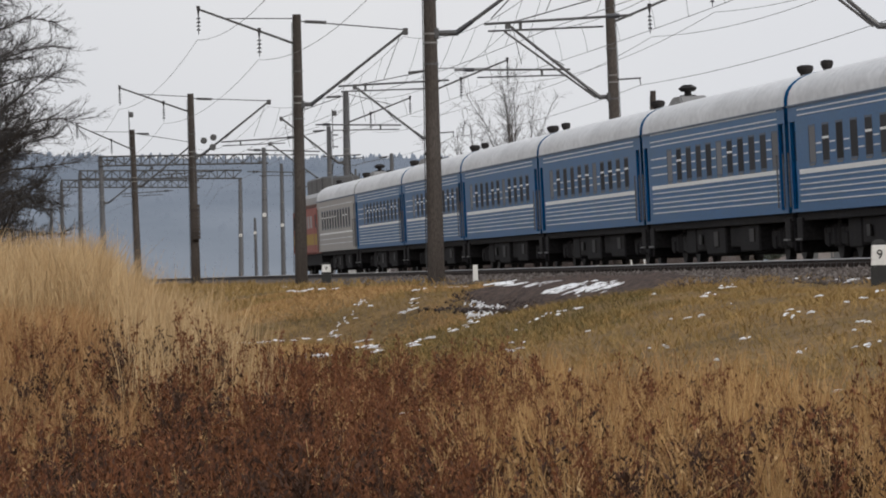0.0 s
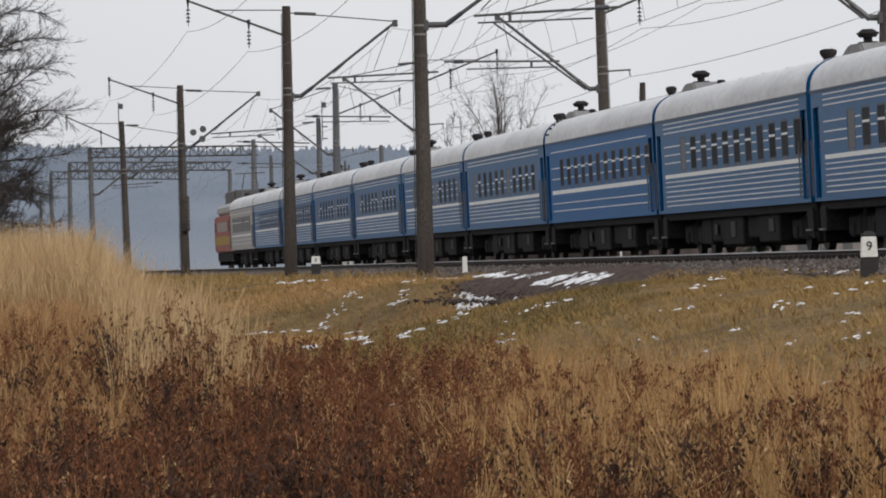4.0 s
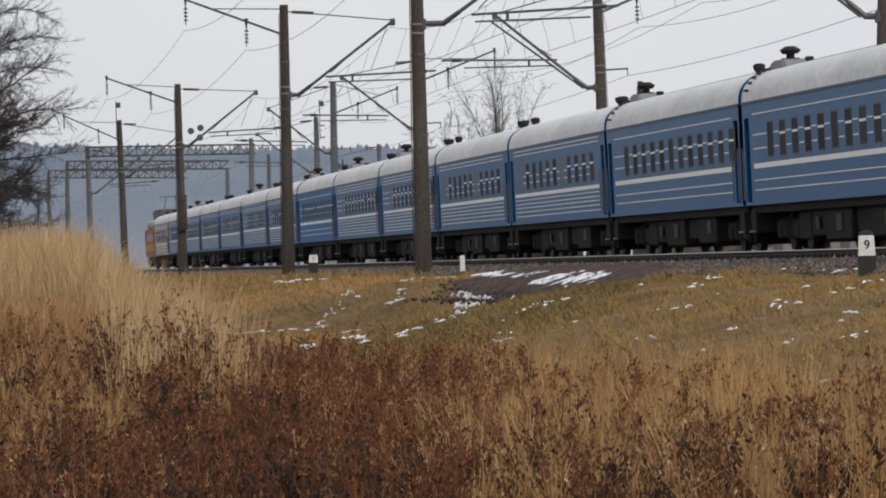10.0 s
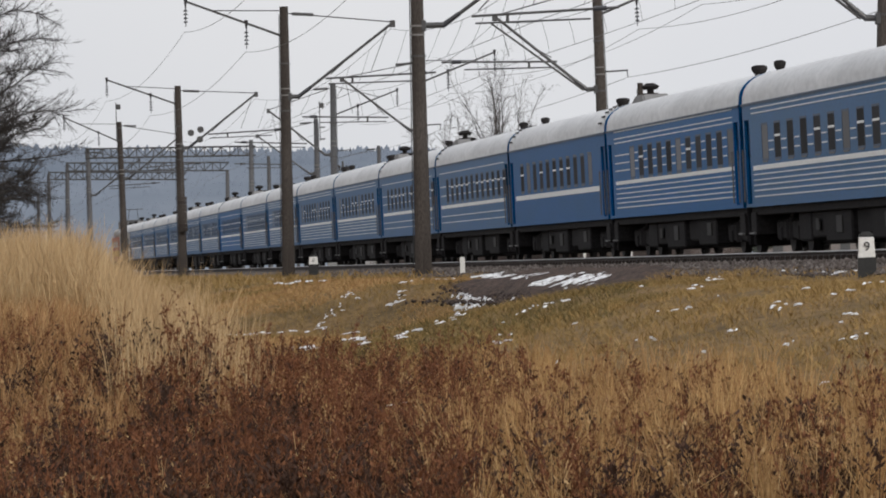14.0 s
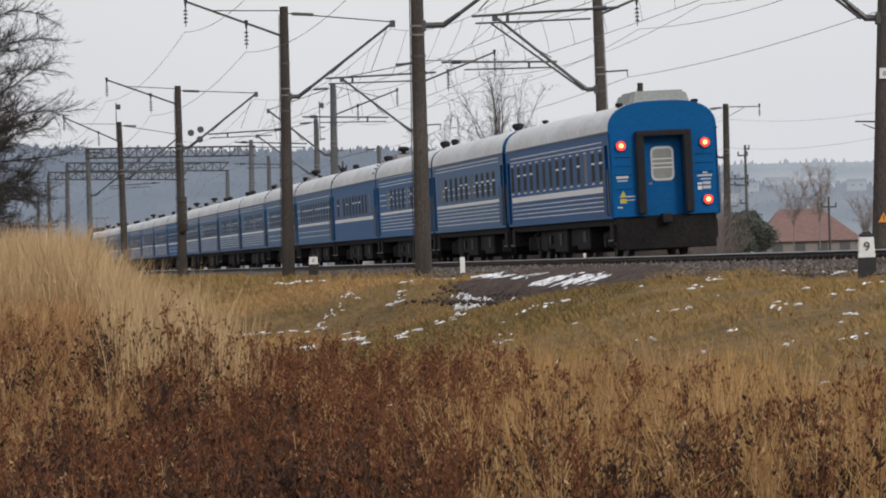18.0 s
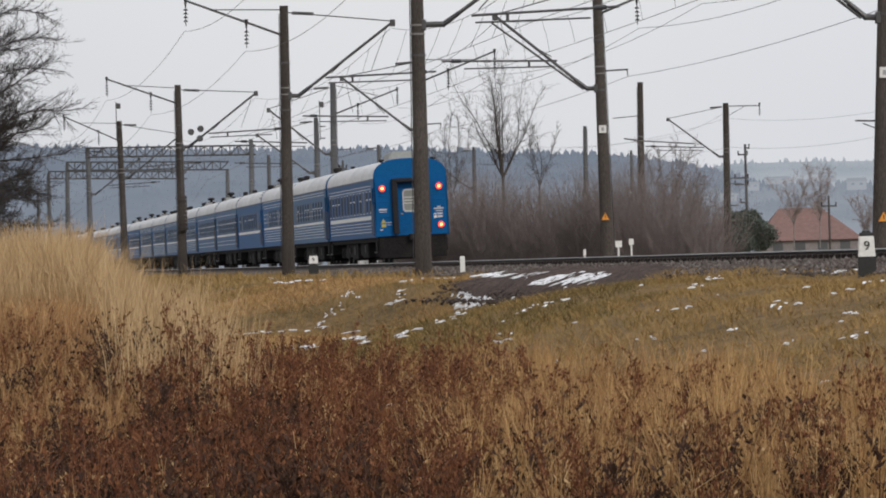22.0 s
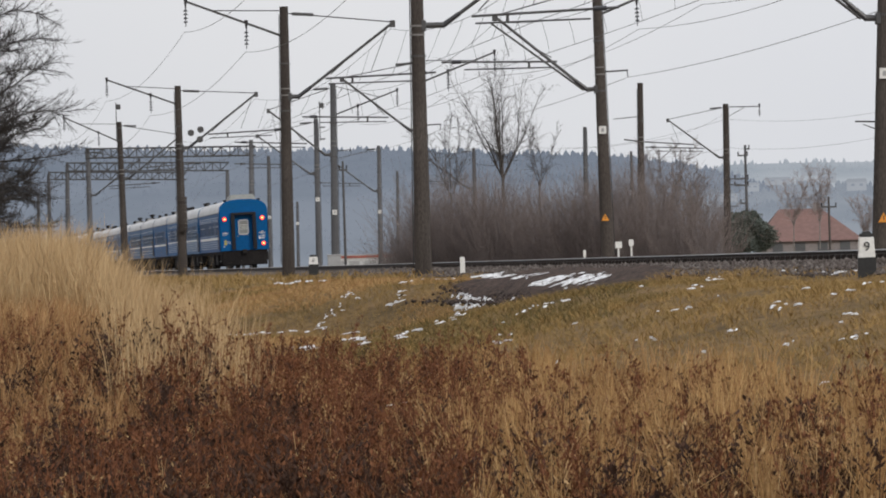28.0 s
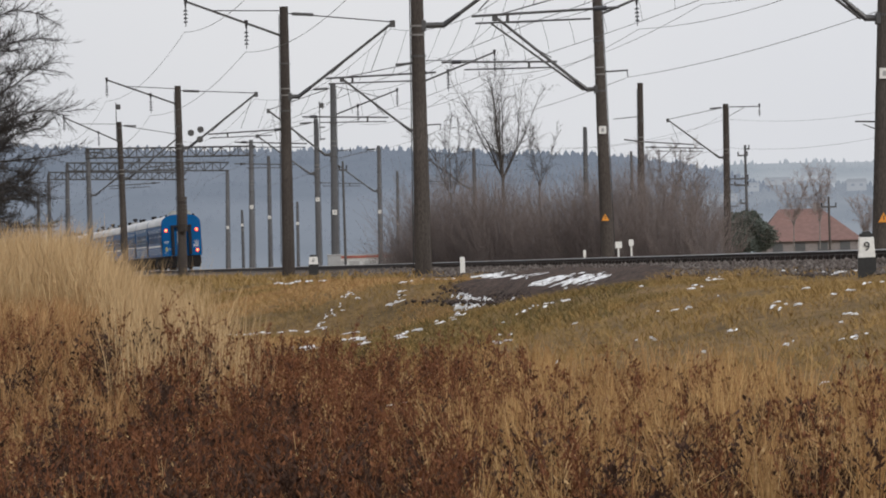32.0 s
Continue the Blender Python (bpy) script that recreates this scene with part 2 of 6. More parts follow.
M_WEED = mat("rust_brown_seed_weed", (0.145, 0.053, 0.026), 0.9, scale=0.4, fine=6, second=(0.085, 0.038, 0.022), grit=0.2, spec=0.15, island=((0.07, 0.032, 0.02), (0.155, 0.064, 0.032), (0.26, 0.12, 0.058)))
M_DARKWEED = mat("shrivelled_dark_leaf", (0.068, 0.04, 0.031), 0.9, scale=0.4, fine=6, second=(0.036, 0.02, 0.016), grit=0.2, spec=0.15, island=((0.025, 0.015, 0.012), (0.058, 0.032, 0.022), (0.11, 0.06, 0.038)))
M_LEAF = mat("curled_tan_leaf", (0.36, 0.22, 0.10), 0.85, scale=0.4, fine=6, second=(0.22, 0.10, 0.048), grit=0.2, spec=0.2, island=((0.17, 0.08, 0.04), (0.36, 0.22, 0.10), (0.52, 0.37, 0.19)))
M_BARK = mat("dark_bare_bark", (0.075, 0.066, 0.06), 0.95, second=(0.045, 0.038, 0.034), scale=1.5, fine=14, bump=0.5)
M_GREYBARK = mat("grey_bare_bark", (0.15, 0.135, 0.128), 0.95, second=(0.10, 0.088, 0.082), scale=1.5, fine=14, bump=0.5)
M_TWIG = mat("grey_brown_twigs", (0.205, 0.172, 0.162), 0.95, scale=0.25, fine=3, second=(0.17, 0.145, 0.14), amount=0.8, spec=0.1, island=((0.14, 0.118, 0.11), (0.21, 0.176, 0.164), (0.28, 0.238, 0.222)))
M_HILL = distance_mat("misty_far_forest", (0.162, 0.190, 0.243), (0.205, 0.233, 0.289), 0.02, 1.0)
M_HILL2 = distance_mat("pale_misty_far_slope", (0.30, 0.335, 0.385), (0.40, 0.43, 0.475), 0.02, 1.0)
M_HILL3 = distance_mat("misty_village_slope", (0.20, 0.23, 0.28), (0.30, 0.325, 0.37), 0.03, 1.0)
M_BIRCH = mat("grey_white_birch_bark", (0.27, 0.25, 0.24), 0.9, second=(0.13, 0.115, 0.105), scale=2, fine=14, amount=0.7)
M_BROWNTWIG = mat("brown_birch_twigs", (0.32, 0.265, 0.25), 0.95, scale=0.5, fine=5, spec=0.1)
M_DARKTWIG = mat("dark_grey_twigs", (0.085, 0.079, 0.078), 0.95, scale=0.8, fine=6, second=(0.055, 0.05, 0.05), spec=0.1)
M_WHITE = mat("chalk_white_paint", (0.75, 0.75, 0.73), 0.7, second=(0.6, 0.58, 0.55), scale=3, fine=20, grit=0.08)
M_BLACK = mat("black_bitumen_paint", (0.02, 0.02, 0.02), 0.7, scale=4, fine=20)
M_ORANGE = mat("orange_warning_enamel", (0.75, 0.30, 0.03), 0.5, scale=3, fine=20, grit=0.06)
M_YELLOW = mat("yellow_locomotive_paint", (0.42, 0.26, 0.05), 0.6, scale=2, fine=12, grit=0.08, spec=0.2)
# locomotive red with the greying of distant haze mixed into the paint
M_RED = mat("haze_dulled_red_locomotive_paint", (0.34, 0.10, 0.075), 0.6, second=(0.26, 0.11, 0.10), scale=1.5, fine=10, grit=0.08, spec=0.2)
M_GREY = mat("light_grey_locomotive_paint", (0.36, 0.36, 0.36), 0.55, scale=1.5, fine=10, grit=0.08)
# roof red greyed in its base colour to paint the haze before the house
M_ROOFTILE = mat("haze_greyed_red_roof_sheet", (0.215, 0.13, 0.115), 0.9, second=(0.18, 0.12, 0.11), scale=0.3, fine=3, grit=0.12, spec=0.2)
M_SIGN = mat("yellow_sign_enamel", (0.50, 0.42, 0.06), 0.5, scale=3, fine=20, grit=0.06)
M_FAIRING = mat("pale_grey_casing_paint", (0.26, 0.27, 0.26), 0.6, second=(0.19, 0.20, 0.19), scale=1, fine=9, grit=0.1)
# far cottages get the same painted, glowing mist
M_FARWALL = distance_mat("misty_cottage_wall", (0.33, 0.35, 0.39), (0.37, 0.39, 0.43), 0.3, 1.0)
M_FARROOF = distance_mat("misty_cottage_roof", (0.27, 0.285, 0.32), (0.30, 0.315, 0.35), 0.3, 1.0)
M_WALL = mat("pale_house_render", (0.27, 0.245, 0.24), 0.9, second=(0.22, 0.20, 0.20), scale=0.3, fine=4, grit=0.1)
M_DIMPANE = mat("dull_house_window", (0.10, 0.105, 0.11), 0.3, scale=1, fine=5, grit=0.1)
M_GREEN = mat("dull_evergreen_needles", (0.105, 0.12, 0.105), 0.95, scale=0.5, fine=5, spec=0.1, island=((0.07, 0.082, 0.07), (0.105, 0.122, 0.104), (0.14, 0.157, 0.135)))


# ---- mesh helpers ----
def mesh_of(name, verts, faces, material, smooth=False):
    me = bpy.data.meshes.new(name)
    me.from_pydata([tuple(v) for v in verts], [], faces)
    me.materials.append(material)
    if smooth:
        me.shade_smooth()
    me.update()
    return me


def fast_mesh(name, verts, faces, material):
    """verts (n, 3) and triangles (m, 3) as arrays."""
    me = bpy.data.meshes.new(name)
    me.vertices.add(len(verts))
    me.vertices.foreach_set("co", np.asarray(verts, dtype=np.float32).ravel())
    me.loops.add(faces.size)
    me.loops.foreach_set("vertex_index", np.asarray(faces, dtype=np.int32).ravel())
    me.polygons.add(len(faces))
    me.polygons.foreach_set("loop_start", np.arange(0, faces.size, 3, dtype=np.int32))
    me.materials.append(material)
    me.update()
    me.validate()
    return me


def part(name, data, material, parent, label="", at=None):
    """Links a bmesh or a mesh as one object under a thing or a part."""
    if isinstance(data, bmesh.types.BMesh):
        me = bpy.data.meshes.new(name)
        data.to_mesh(me)
        data.free()
        me.materials.append(material)
    else:
        me = data
    ob = new(name, me)
    ob.parent = parent
    if at is not None:
        ob.matrix_basis = at
    if label:
        tagged(ob, label)
    return ob


def empty(name, m, label, category, group="", kind=""):
    ob = new(name)
    ob.empty_display_size = 0.3
    ob.matrix_basis = m
    return tagged(ob, label, category, group, kind)


def box_bm(x0, x1, y0, y1, z0, z1, bevel=0.0, bm=None):
    bm = bm or bmesh.new()
    made = bmesh.ops.create_cube(bm, size=1.0, matrix=Matrix.Translation(((x0 + x1) / 2, (y0 + y1) / 2, (z0 + z1) / 2)) @ Matrix.Diagonal((x1 - x0, y1 - y0, z1 - z0, 1)))
    if bevel:
        edges = list({e for v in made["verts"] for e in v.link_edges})
        bmesh.ops.bevel(bm, geom=edges, offset=bevel, segments=1, affect="EDGES")
    return bm


def rod_bm(a, b, r0, r1=None, sides=6, bm=None):
    """A tapered rod from a to b."""
    bm = bm or bmesh.new()
    a, b = Vector(a), Vector(b)
    r1 = r0 if r1 is None else r1
    q = (b - a).to_track_quat("Z", "Y").to_matrix().to_4x4()
    bmesh.ops.create_cone(bm, cap_ends=True, segments=sides, radius1=r0, radius2=r1, depth=(b - a).length, matrix=Matrix.Translation((a + b) / 2) @ q)
    return bm


def wire_mesh(name, pts, r, material, sides=4):
    """A thin tube along a line of points."""
    pts = np.array([tuple(p) for p in pts], dtype=float)
    tan = np.gradient(pts, axis=0)
    tan /= np.linalg.norm(tan, axis=1)[:, None]
    side = np.cross(tan, (0, 0, 1.0))
    side /= np.linalg.norm(side, axis=1)[:, None] + 1e-9
    up = np.cross(side, tan)
    ang = np.arange(sides) * 2 * math.pi / sides + 0.4
    v = pts[:, None] + r * (np.cos(ang)[None, :, None] * side[:, None] + np.sin(ang)[None, :, None] * up[:, None])
    faces = []
    for i in range(len(pts) - 1):
        for j in range(sides):
            k = (j + 1) % sides
            faces.append((i * sides + j, i * sides + k, (i + 1) * sides + k, (i + 1) * sides + j))
    return mesh_of(name, v.reshape(-1, 3), faces, material)


# ---- the line of the railway ----
RAIL = 1.724
GRADE = 0.0009
CAR = 24.509
NEAR = -4.1
_s = np.arange(-520.0, 900.0, 1.0)
_th = -0.103765 + 9.5004e-05 * _s - 2.1409e-07 * _s ** 2
_x = np.concatenate(([0], np.cumsum((np.sin(_th[1:]) + np.sin(_th[:-1])) / 2)))
_y = np.concatenate(([0], np.cumsum((np.cos(_th[1:]) + np.cos(_th[:-1])) / 2)))
_x += 8.2957 - np.interp(0, _s, _x)
_y += 139.019 - np.interp(0, _s, _y)


def line(s, d=0.0, z=0.0):
    """The place s metres along the track on which the train runs, d metres to its right, z over the rails."""
    th = float(np.interp(s, _s, _th))
    return Vector((float(np.interp(s, _s, _x)) + d * math.cos(th), float(np.interp(s, _s, _y)) - d * math.sin(th), RAIL + GRADE * max(s, -60) + z))


def heading(s):
    return float(np.interp(s, _s, _th))


def on_line(s, d=0.0, z=0.0, turn=0.0):
    p = line(s, d, z)
    return pose(p.x, p.y, p.z, 0, 0, -math.degrees(heading(s)) + turn)


def line_coords(x, y):
    """Arrays of s and d for places in the plan."""
    s = y - 139.0
    for _ in range(4):
        th = np.interp(s, _s, _th)
        px, py = np.interp(s, _s, _x), np.interp(s, _s, _y)
        s = s + (x - px) * np.sin(th) + (y - py) * np.cos(th)
    th = np.interp(s, _s, _th)
    px, py = np.interp(s, _s, _x), np.interp(s, _s, _y)
    return s, (x - px) * np.cos(th) - (y - py) * np.sin(th)


def fbm(x, y, f, seed=0.0):
    """Cheap smooth unevenness for arrays."""
    r = np.zeros_like(x)
    for i in range(4):
        k = f * 1.9 ** i
        a = 1.3 * i + seed
        r += (np.sin(x * k * math.cos(a) + y * k * math.sin(a) + 2.1 * i + seed) * np.cos(y * k * math.cos(a * 1.7) - x * k * math.sin(a * 1.7) + 1.3 * seed)) / 1.7 ** i
    return r / 2.0


def ramp(v, a, b):
    t = np.clip((v - a) / (b - a), 0, 1)
    return t * t * (3 - 2 * t)


def ground_z(x, y):
    """Height of the earth: the field, the bank of the railway with its gully, the yard beyond."""
    x, y = np.asarray(x, dtype=float), np.asarray(y, dtype=float)
    s, d = line_coords(x, y)
    field = -0.25 + 0.10 * fbm(x, y, 0.35) + 0.05 * fbm(x, y, 1.1, 2.0)
    # rise of the field on the side away from the line
    field += 0.72 * ramp(-x / np.maximum(y, 1), 0.050, 0.068) * ramp(y, 44, 56) * (1 - ramp(y, 62, 110))
    field += 0.64 * ramp(-x / np.maximum(y, 1), 0.024, 0.048) * ramp(y, 39, 49) * (1 - ramp(y, 55, 80))
    field += 0.30 * ramp(d, -32, -16)
    notch = ramp(s, -47, -38) * (1 - ramp(s, -12, 6))
    edge = -9.4 + 0.5 * fbm(s, s * 0, 0.09, 1.0) + 2.0 * notch
    top = RAIL + GRADE * np.maximum(s, -60) - 0.30 - 0.20 * (1 - ramp(d, -8.2, -6.6)) + 0.05 * fbm(s, d, 0.6)
    slope = ramp(d, edge - 9.5 + 5.5 * notch, edge)
    z = field + (top - field) * slope ** 1.2
    # beyond the line the yard lies a little lower, then the valley floor
    z = np.where(d > 5.2, top - 0.5 * ramp(d, 5.2, 9) - 0.8 * ramp(d, 20, 120), z)
    return z


# ---- ground ----
def axis(fine0, fine1, step, lo, hi, grow=1.25):
    a = list(np.arange(fine0, fine1 + 1e-6, step))
    w = step
    while a[-1] < hi:
        w *= grow
        a.append(a[-1] + w)
    w = step
    while a[0] > lo:
        w *= grow
        a.insert(0, a[0] - w)
    return np.array(a)


gx = axis(-24, 26, 0.5, -2600, 2600)
gy = axis(24, 180, 0.6, -600, 3600)
GX, GY = np.meshgrid(gx, gy)
GZ = ground_z(GX.ravel(), GY.ravel())
nx, ny = len(gx), len(gy)
idx = np.arange(nx * ny).reshape(ny, nx)
quads = np.stack((idx[:-1, :-1], idx[:-1, 1:], idx[1:, 1:], idx[1:, :-1]), -1).reshape(-1, 4)
tris = np.concatenate((quads[:, :3], quads[:, [0, 2, 3]]))
ground = new("ground", fast_mesh("ground", np.stack((GX.ravel(), GY.ravel(), GZ), -1), tris, M_SOIL))
ground.data.shade_smooth()
tagged(ground, "dead matted grass field and earth beside the railway", "ground", kind="structure")


# ---- railway ----
def strip(name, profile, d0, s0, s1, step, material):
    """Sweeps a profile of (d, z) along the line."""
    ss = np.arange(s0, s1 + 1e-6, step)
    v, f = [], []
    k = len(profile)
    for s in ss:
        for d, z in profile:
            v.append(line(float(s), d0 + d, z))
    for i in range(len(ss) - 1):
        for j in range(k - 1):
            f.append((i * k + j, i * k + j + 1, (i + 1) * k + j + 1, (i + 1) * k + j))
    return mesh_of(name, v, f, material)


bed = new("ballast_bed", strip("ballast_bed", [(-7.6, -0.9), (-6.9, -0.42), (-6.2, -0.27), (-5.6, -0.19), (-2.6, -0.19), (-2.05, -0.3), (-1.6, -0.19), (1.4, -0.19), (2.0, -0.25), (3.6, -0.95)], 0, -140, 700, 2.0, M_BALLAST))
tagged(bed, "grey-brown crushed stone ballast under two tracks", "ballast", kind="structure")

RAIL_PROFILE = [(-0.07, -0.18), (-0.07, -0.165), (-0.012, -0.14), (-0.012, -0.04), (-0.036, -0.03), (-0.036, -0.004)]
RAIL_PROFILE = RAIL_PROFILE + [(-a, b) for a, b in reversed(RAIL_PROFILE)]
sleeper_bm = box_bm(-1.35, 1.35, -0.13, 0.13, -0.19, -0.0, 0.02)
sleeper_mesh = bpy.data.meshes.new("sleeper")
sleeper_bm.to_mesh(sleeper_mesh)
sleeper_bm.free()
sleeper_mesh.materials.append(M_SLEEPER)
for track_d, first, last in ((NEAR, -100, 80), (0.0, -60, 20)):
    track = empty("railway_track", Matrix(), "steel rails on concrete sleepers, polished on top", "railway track", "tracks", "structure")
    for g in (-0.795, 0.795):
        rail = part("rail", strip("rail", RAIL_PROFILE, track_d + g, -140, 700, 3.0, M_RAIL), M_RAIL, track)
        part("railhead", strip("railhead", [(-0.0375, -0.02), (-0.0375, 0.001), (0.0375, 0.001), (0.0375, -0.02)], track_d + g, -140, 700, 3.0, M_RAILTOP), M_RAILTOP, rail, "worn running surface with a painted bright edge")
        if track_d == NEAR and g < 0:
            clip_mesh = bpy.data.meshes.new("rail_clip")
            clip_bm = box_bm(-0.10, 0.05, -0.08, 0.08, -0.17, -0.075, 0.015)
            clip_bm.to_mesh(clip_mesh)
            clip_bm.free()
            clip_mesh.materials.append(M_RAIL)
            for i in range(250):
                part("rail_clip", clip_mesh, M_RAIL, rail, at=on_line(first + 0.6 * i, track_d + g - 0.06, 0.0))
    far = []
    k = 0
    for i in range(int((700 - first) / 0.6)):
        s = first + 0.6 * i
        if s < last and k < 290:
            part("sleeper", sleeper_mesh, M_SLEEPER, track, at=on_line(s, track_d, -0.16))
            k += 1
        else:
            far.append(on_line(s, track_d, -0.16))
    base = np.array([tuple(v.co) for v in sleeper_mesh.vertices] )
    ftri = []
    sleeper_mesh.calc_loop_triangles()
    tri0 = np.array([tuple(t.vertices) for t in sleeper_mesh.loop_triangles])
    vs, fs = [], []
    for j, m in enumerate(far):
        mm = np.array(m)
        vs.append(base @ mm[:3, :3].T + mm[:3, 3])
        fs.append(tri0 + j * len(base))
    tagged(part("far_sleepers", fast_mesh("far_sleepers", np.concatenate(vs), np.concatenate(fs), M_SLEEPER), M_SLEEPER, track), kind="stuff")


# ---- the train ----
HALF_W = 1.555
FLOOR, EAVE, CROWN = 1.12, 3.56, 4.40
WIN_Z0, WIN_Z1 = 2.20, 3.05
# half: half the body's length; win: first window, pitch, number, width; band: cream stripe; band_y: its two ends
KINDS = {
    "twin": dict(half=12.02, win=(8.85, 1.78, 11, 0.88), band=(1.98, 2.09), band_y=(-10.65, 10.65), ribs=(1.88, 1.75, 1.63, 1.50, 1.36), upper=(3.33, 3.45), dashes=(2.42, 2.63), front_dashes=(),
                 words="blue ribbed passenger coach with cream stripe, twin roof vents"),
    "casing": dict(half=12.02, win=(6.95, 1.745, 11, 0.90), band=(2.04, 2.14), band_y=(-10.95, 10.4), ribs=(1.93, 1.79, 1.66, 1.53, 1.40), upper=(3.21, 3.33, 3.52), dashes=(2.43, 2.65, 2.87), front_dashes=(2.43, 2.64, 2.86),
                   words="blue ribbed passenger coach with roof vent on a casing"),
    "ribbed": dict(half=12.02, win=(7.1, 1.77, 11, 0.90), band=(2.03, 2.13), band_y=(-10.95, 10.4), ribs=(1.93, 1.81, 1.68, 1.55, 1.43, 1.31), upper=(3.22, 3.34, 3.46), dashes=(2.43, 2.65, 2.87), front_dashes=(2.43, 2.64, 2.86),
                   words="blue closely ribbed passenger coach with low roof cowls"),
    "smooth": dict(half=12.02, win=(8.05, 1.705, 12, 0.84), band=(1.98, 2.10), band_y=(-10.8, 10.5), ribs=(1.70, 1.47), upper=(3.27,), dashes=(2.45, 2.78), front_dashes=(2.45, 2.78),
                   words="blue smooth passenger coach with cream stripe and thin lines"),
    "plain": dict(half=12.02, win=(8.55, 1.708, 11, 0.90), band=(1.94, 2.09), band_y=(-10.5, 10.5), ribs=(), upper=(), dashes=(), front_dashes=(),
                  words="plain bright blue passenger coach with one cream stripe"),
    "beige": dict(half=12.02, win=(8.55, 1.708, 11, 0.90), band=(1.92, 2.00), band_y=(-10.5, 10.5), ribs=(1.70, 1.47), upper=(3.27,), dashes=(), front_dashes=(),
                  words="dusty grey-beige passenger coach behind the locomotive"),
    "tail": dict(half=12.885, win=(11.18, 1.709, 14, 0.80), band=(1.88, 2.05), band_y=(-11.5, 11.5), ribs=(1.75, 1.62, 1.49, 1.36), upper=(3.18, 3.31), dashes=(), front_dashes=(),
                 words="blue last passenger coach with three red tail lamps lit"),
}


def side_wall(sign, k):
    """One side of a coach with its window and door openings cut out."""
    y0_, pitch, count, ww = k["win"]
    hl = k["half"]
    cuts = [(y0_ - pitch * i - ww / 2, y0_ - pitch * i + ww / 2, WIN_Z0, WIN_Z1) for i in range(count)]
    cuts += [(y - 0.37, y + 0.37, FLOOR + 0.08, 3.2) for y in (0.61 - hl, hl - 0.61)]
    ys = sorted({-hl, hl, *[c[0] for c in cuts], *[c[1] for c in cuts]})
    zs = [FLOOR, FLOOR + 0.08, WIN_Z0, WIN_Z1, 3.2, EAVE]
    bm = bmesh.new()
    for y0, y1 in zip(ys, ys[1:]):
        for z0, z1 in zip(zs, zs[1:]):
            ym, zm = (y0 + y1) / 2, (z0 + z1) / 2
            if any(c[0] < ym < c[1] and c[2] < zm < c[3] for c in cuts):
                continue
            q = [bm.verts.new((sign * HALF_W, y, z)) for y, z in ((y0, z0), (y1, z0), (y1, z1), (y0, z1))]
            bm.faces.new(q)
    bmesh.ops.remove_doubles(bm, verts=bm.verts, dist=0.001)
    inner = bmesh.ops.extrude_face_region(bm, geom=list(bm.faces))
    bmesh.ops.translate(bm, verts=[v for v in inner["geom"] if isinstance(v, bmesh.types.BMVert)], vec=(-sign * 0.07, 0, 0))
    bmesh.ops.recalc_face_normals(bm, faces=bm.faces)
    return bm


def arch(n=18):
    """Cross-section of the roof from eave to eave."""
    out = []
    for i in range(n + 1):
        a = math.pi * i / n
        c, sn = math.cos(a), math.sin(a)
        out.append((-HALF_W * math.copysign(abs(c) ** 0.68, c), EAVE + (CROWN - EAVE) * abs(sn) ** 0.78))
    return out


def roof_z(x):
    """Height of the roof over the rails x metres beside its middle."""
    c = (abs(x) / HALF_W) ** (1 / 0.68)
    return EAVE + (CROWN - EAVE) * math.sqrt(1 - c * c) ** 0.78


def roof_bm(hl):
    bm = bmesh.new()
    a = arch()
    rows_v = []
    for y in (-hl, -hl + 0.35, hl - 0.35, hl):
        rows_v.append([bm.verts.new((x, y, z)) for x, z in a])
    for r0, r1 in zip(rows_v, rows_v[1:]):
        for i in range(len(a) - 1):
            bm.faces.new((r0[i], r0[i + 1], r1[i + 1], r1[i]))
    bmesh.ops.recalc_face_normals(bm, faces=bm.faces)
    for f in bm.faces:
        f.smooth = True
    return bm


def end_bm(y, out):
    """End wall with a doorway in the middle."""
    bm = bmesh.new()
    a = arch()
    ya, yb = sorted((y, y - out * 0.08))
    for x0, x1 in ((-HALF_W, -0.56), (0.56, HALF_W)):
        box_bm(x0, x1, ya, yb, FLOOR + 0.03, EAVE, 0, bm)
    box_bm(-0.56, 0.56, ya, yb, 3.40, EAVE, 0, bm)
    front = [bm.verts.new((x, y, z)) for x, z in a]
    back = [bm.verts.new((x, y - out * 0.08, z)) for x, z in a]
    bm.faces.new(front)
    bm.faces.new(list(reversed(back)))
    for i in range(len(a) - 1):
        bm.faces.new((front[i], front[i + 1], back[i + 1], back[i]))
    bmesh.ops.recalc_face_normals(bm, faces=bm.faces)
    return bm


def drum_bm(w, h, stalk=0.05):
    """A squat roof ventilator: a neck, a wide drum that flares upwards, and a low lid."""
    bm = bmesh.new()
    rod_bm((0, 0, -0.2), (0, 0, stalk), w * 0.62, w * 0.6, 12, bm)
    rod_bm((0, 0, stalk - 0.01), (0, 0, stalk + h * 0.45), w * 0.72, w, 16, bm)
    rod_bm((0, 0, stalk + h * 0.45), (0, 0, stalk + h * 0.85), w, w * 0.97, 16, bm)
    rod_bm((0, 0, stalk + h * 0.85), (0, 0, stalk + h), w * 0.9, w * 0.5, 14, bm)
    return bm


def tall_vent_bm():
    """A two-tier ventilator: a drum, a thin neck and a mushroom cap."""
    bm = bmesh.new()
    rod_bm((0, 0, -0.2), (0, 0, 0.18), 0.25, 0.22, 14, bm)
    rod_bm((0, 0, 0.17), (0, 0, 0.30), 0.10, 0.10, 10, bm)
    rod_bm((0, 0, 0.28), (0, 0, 0.37), 0.19, 0.26, 16, bm)
    rod_bm((0, 0, 0.37), (0, 0, 0.46), 0.26, 0.12, 16, bm)
    return bm


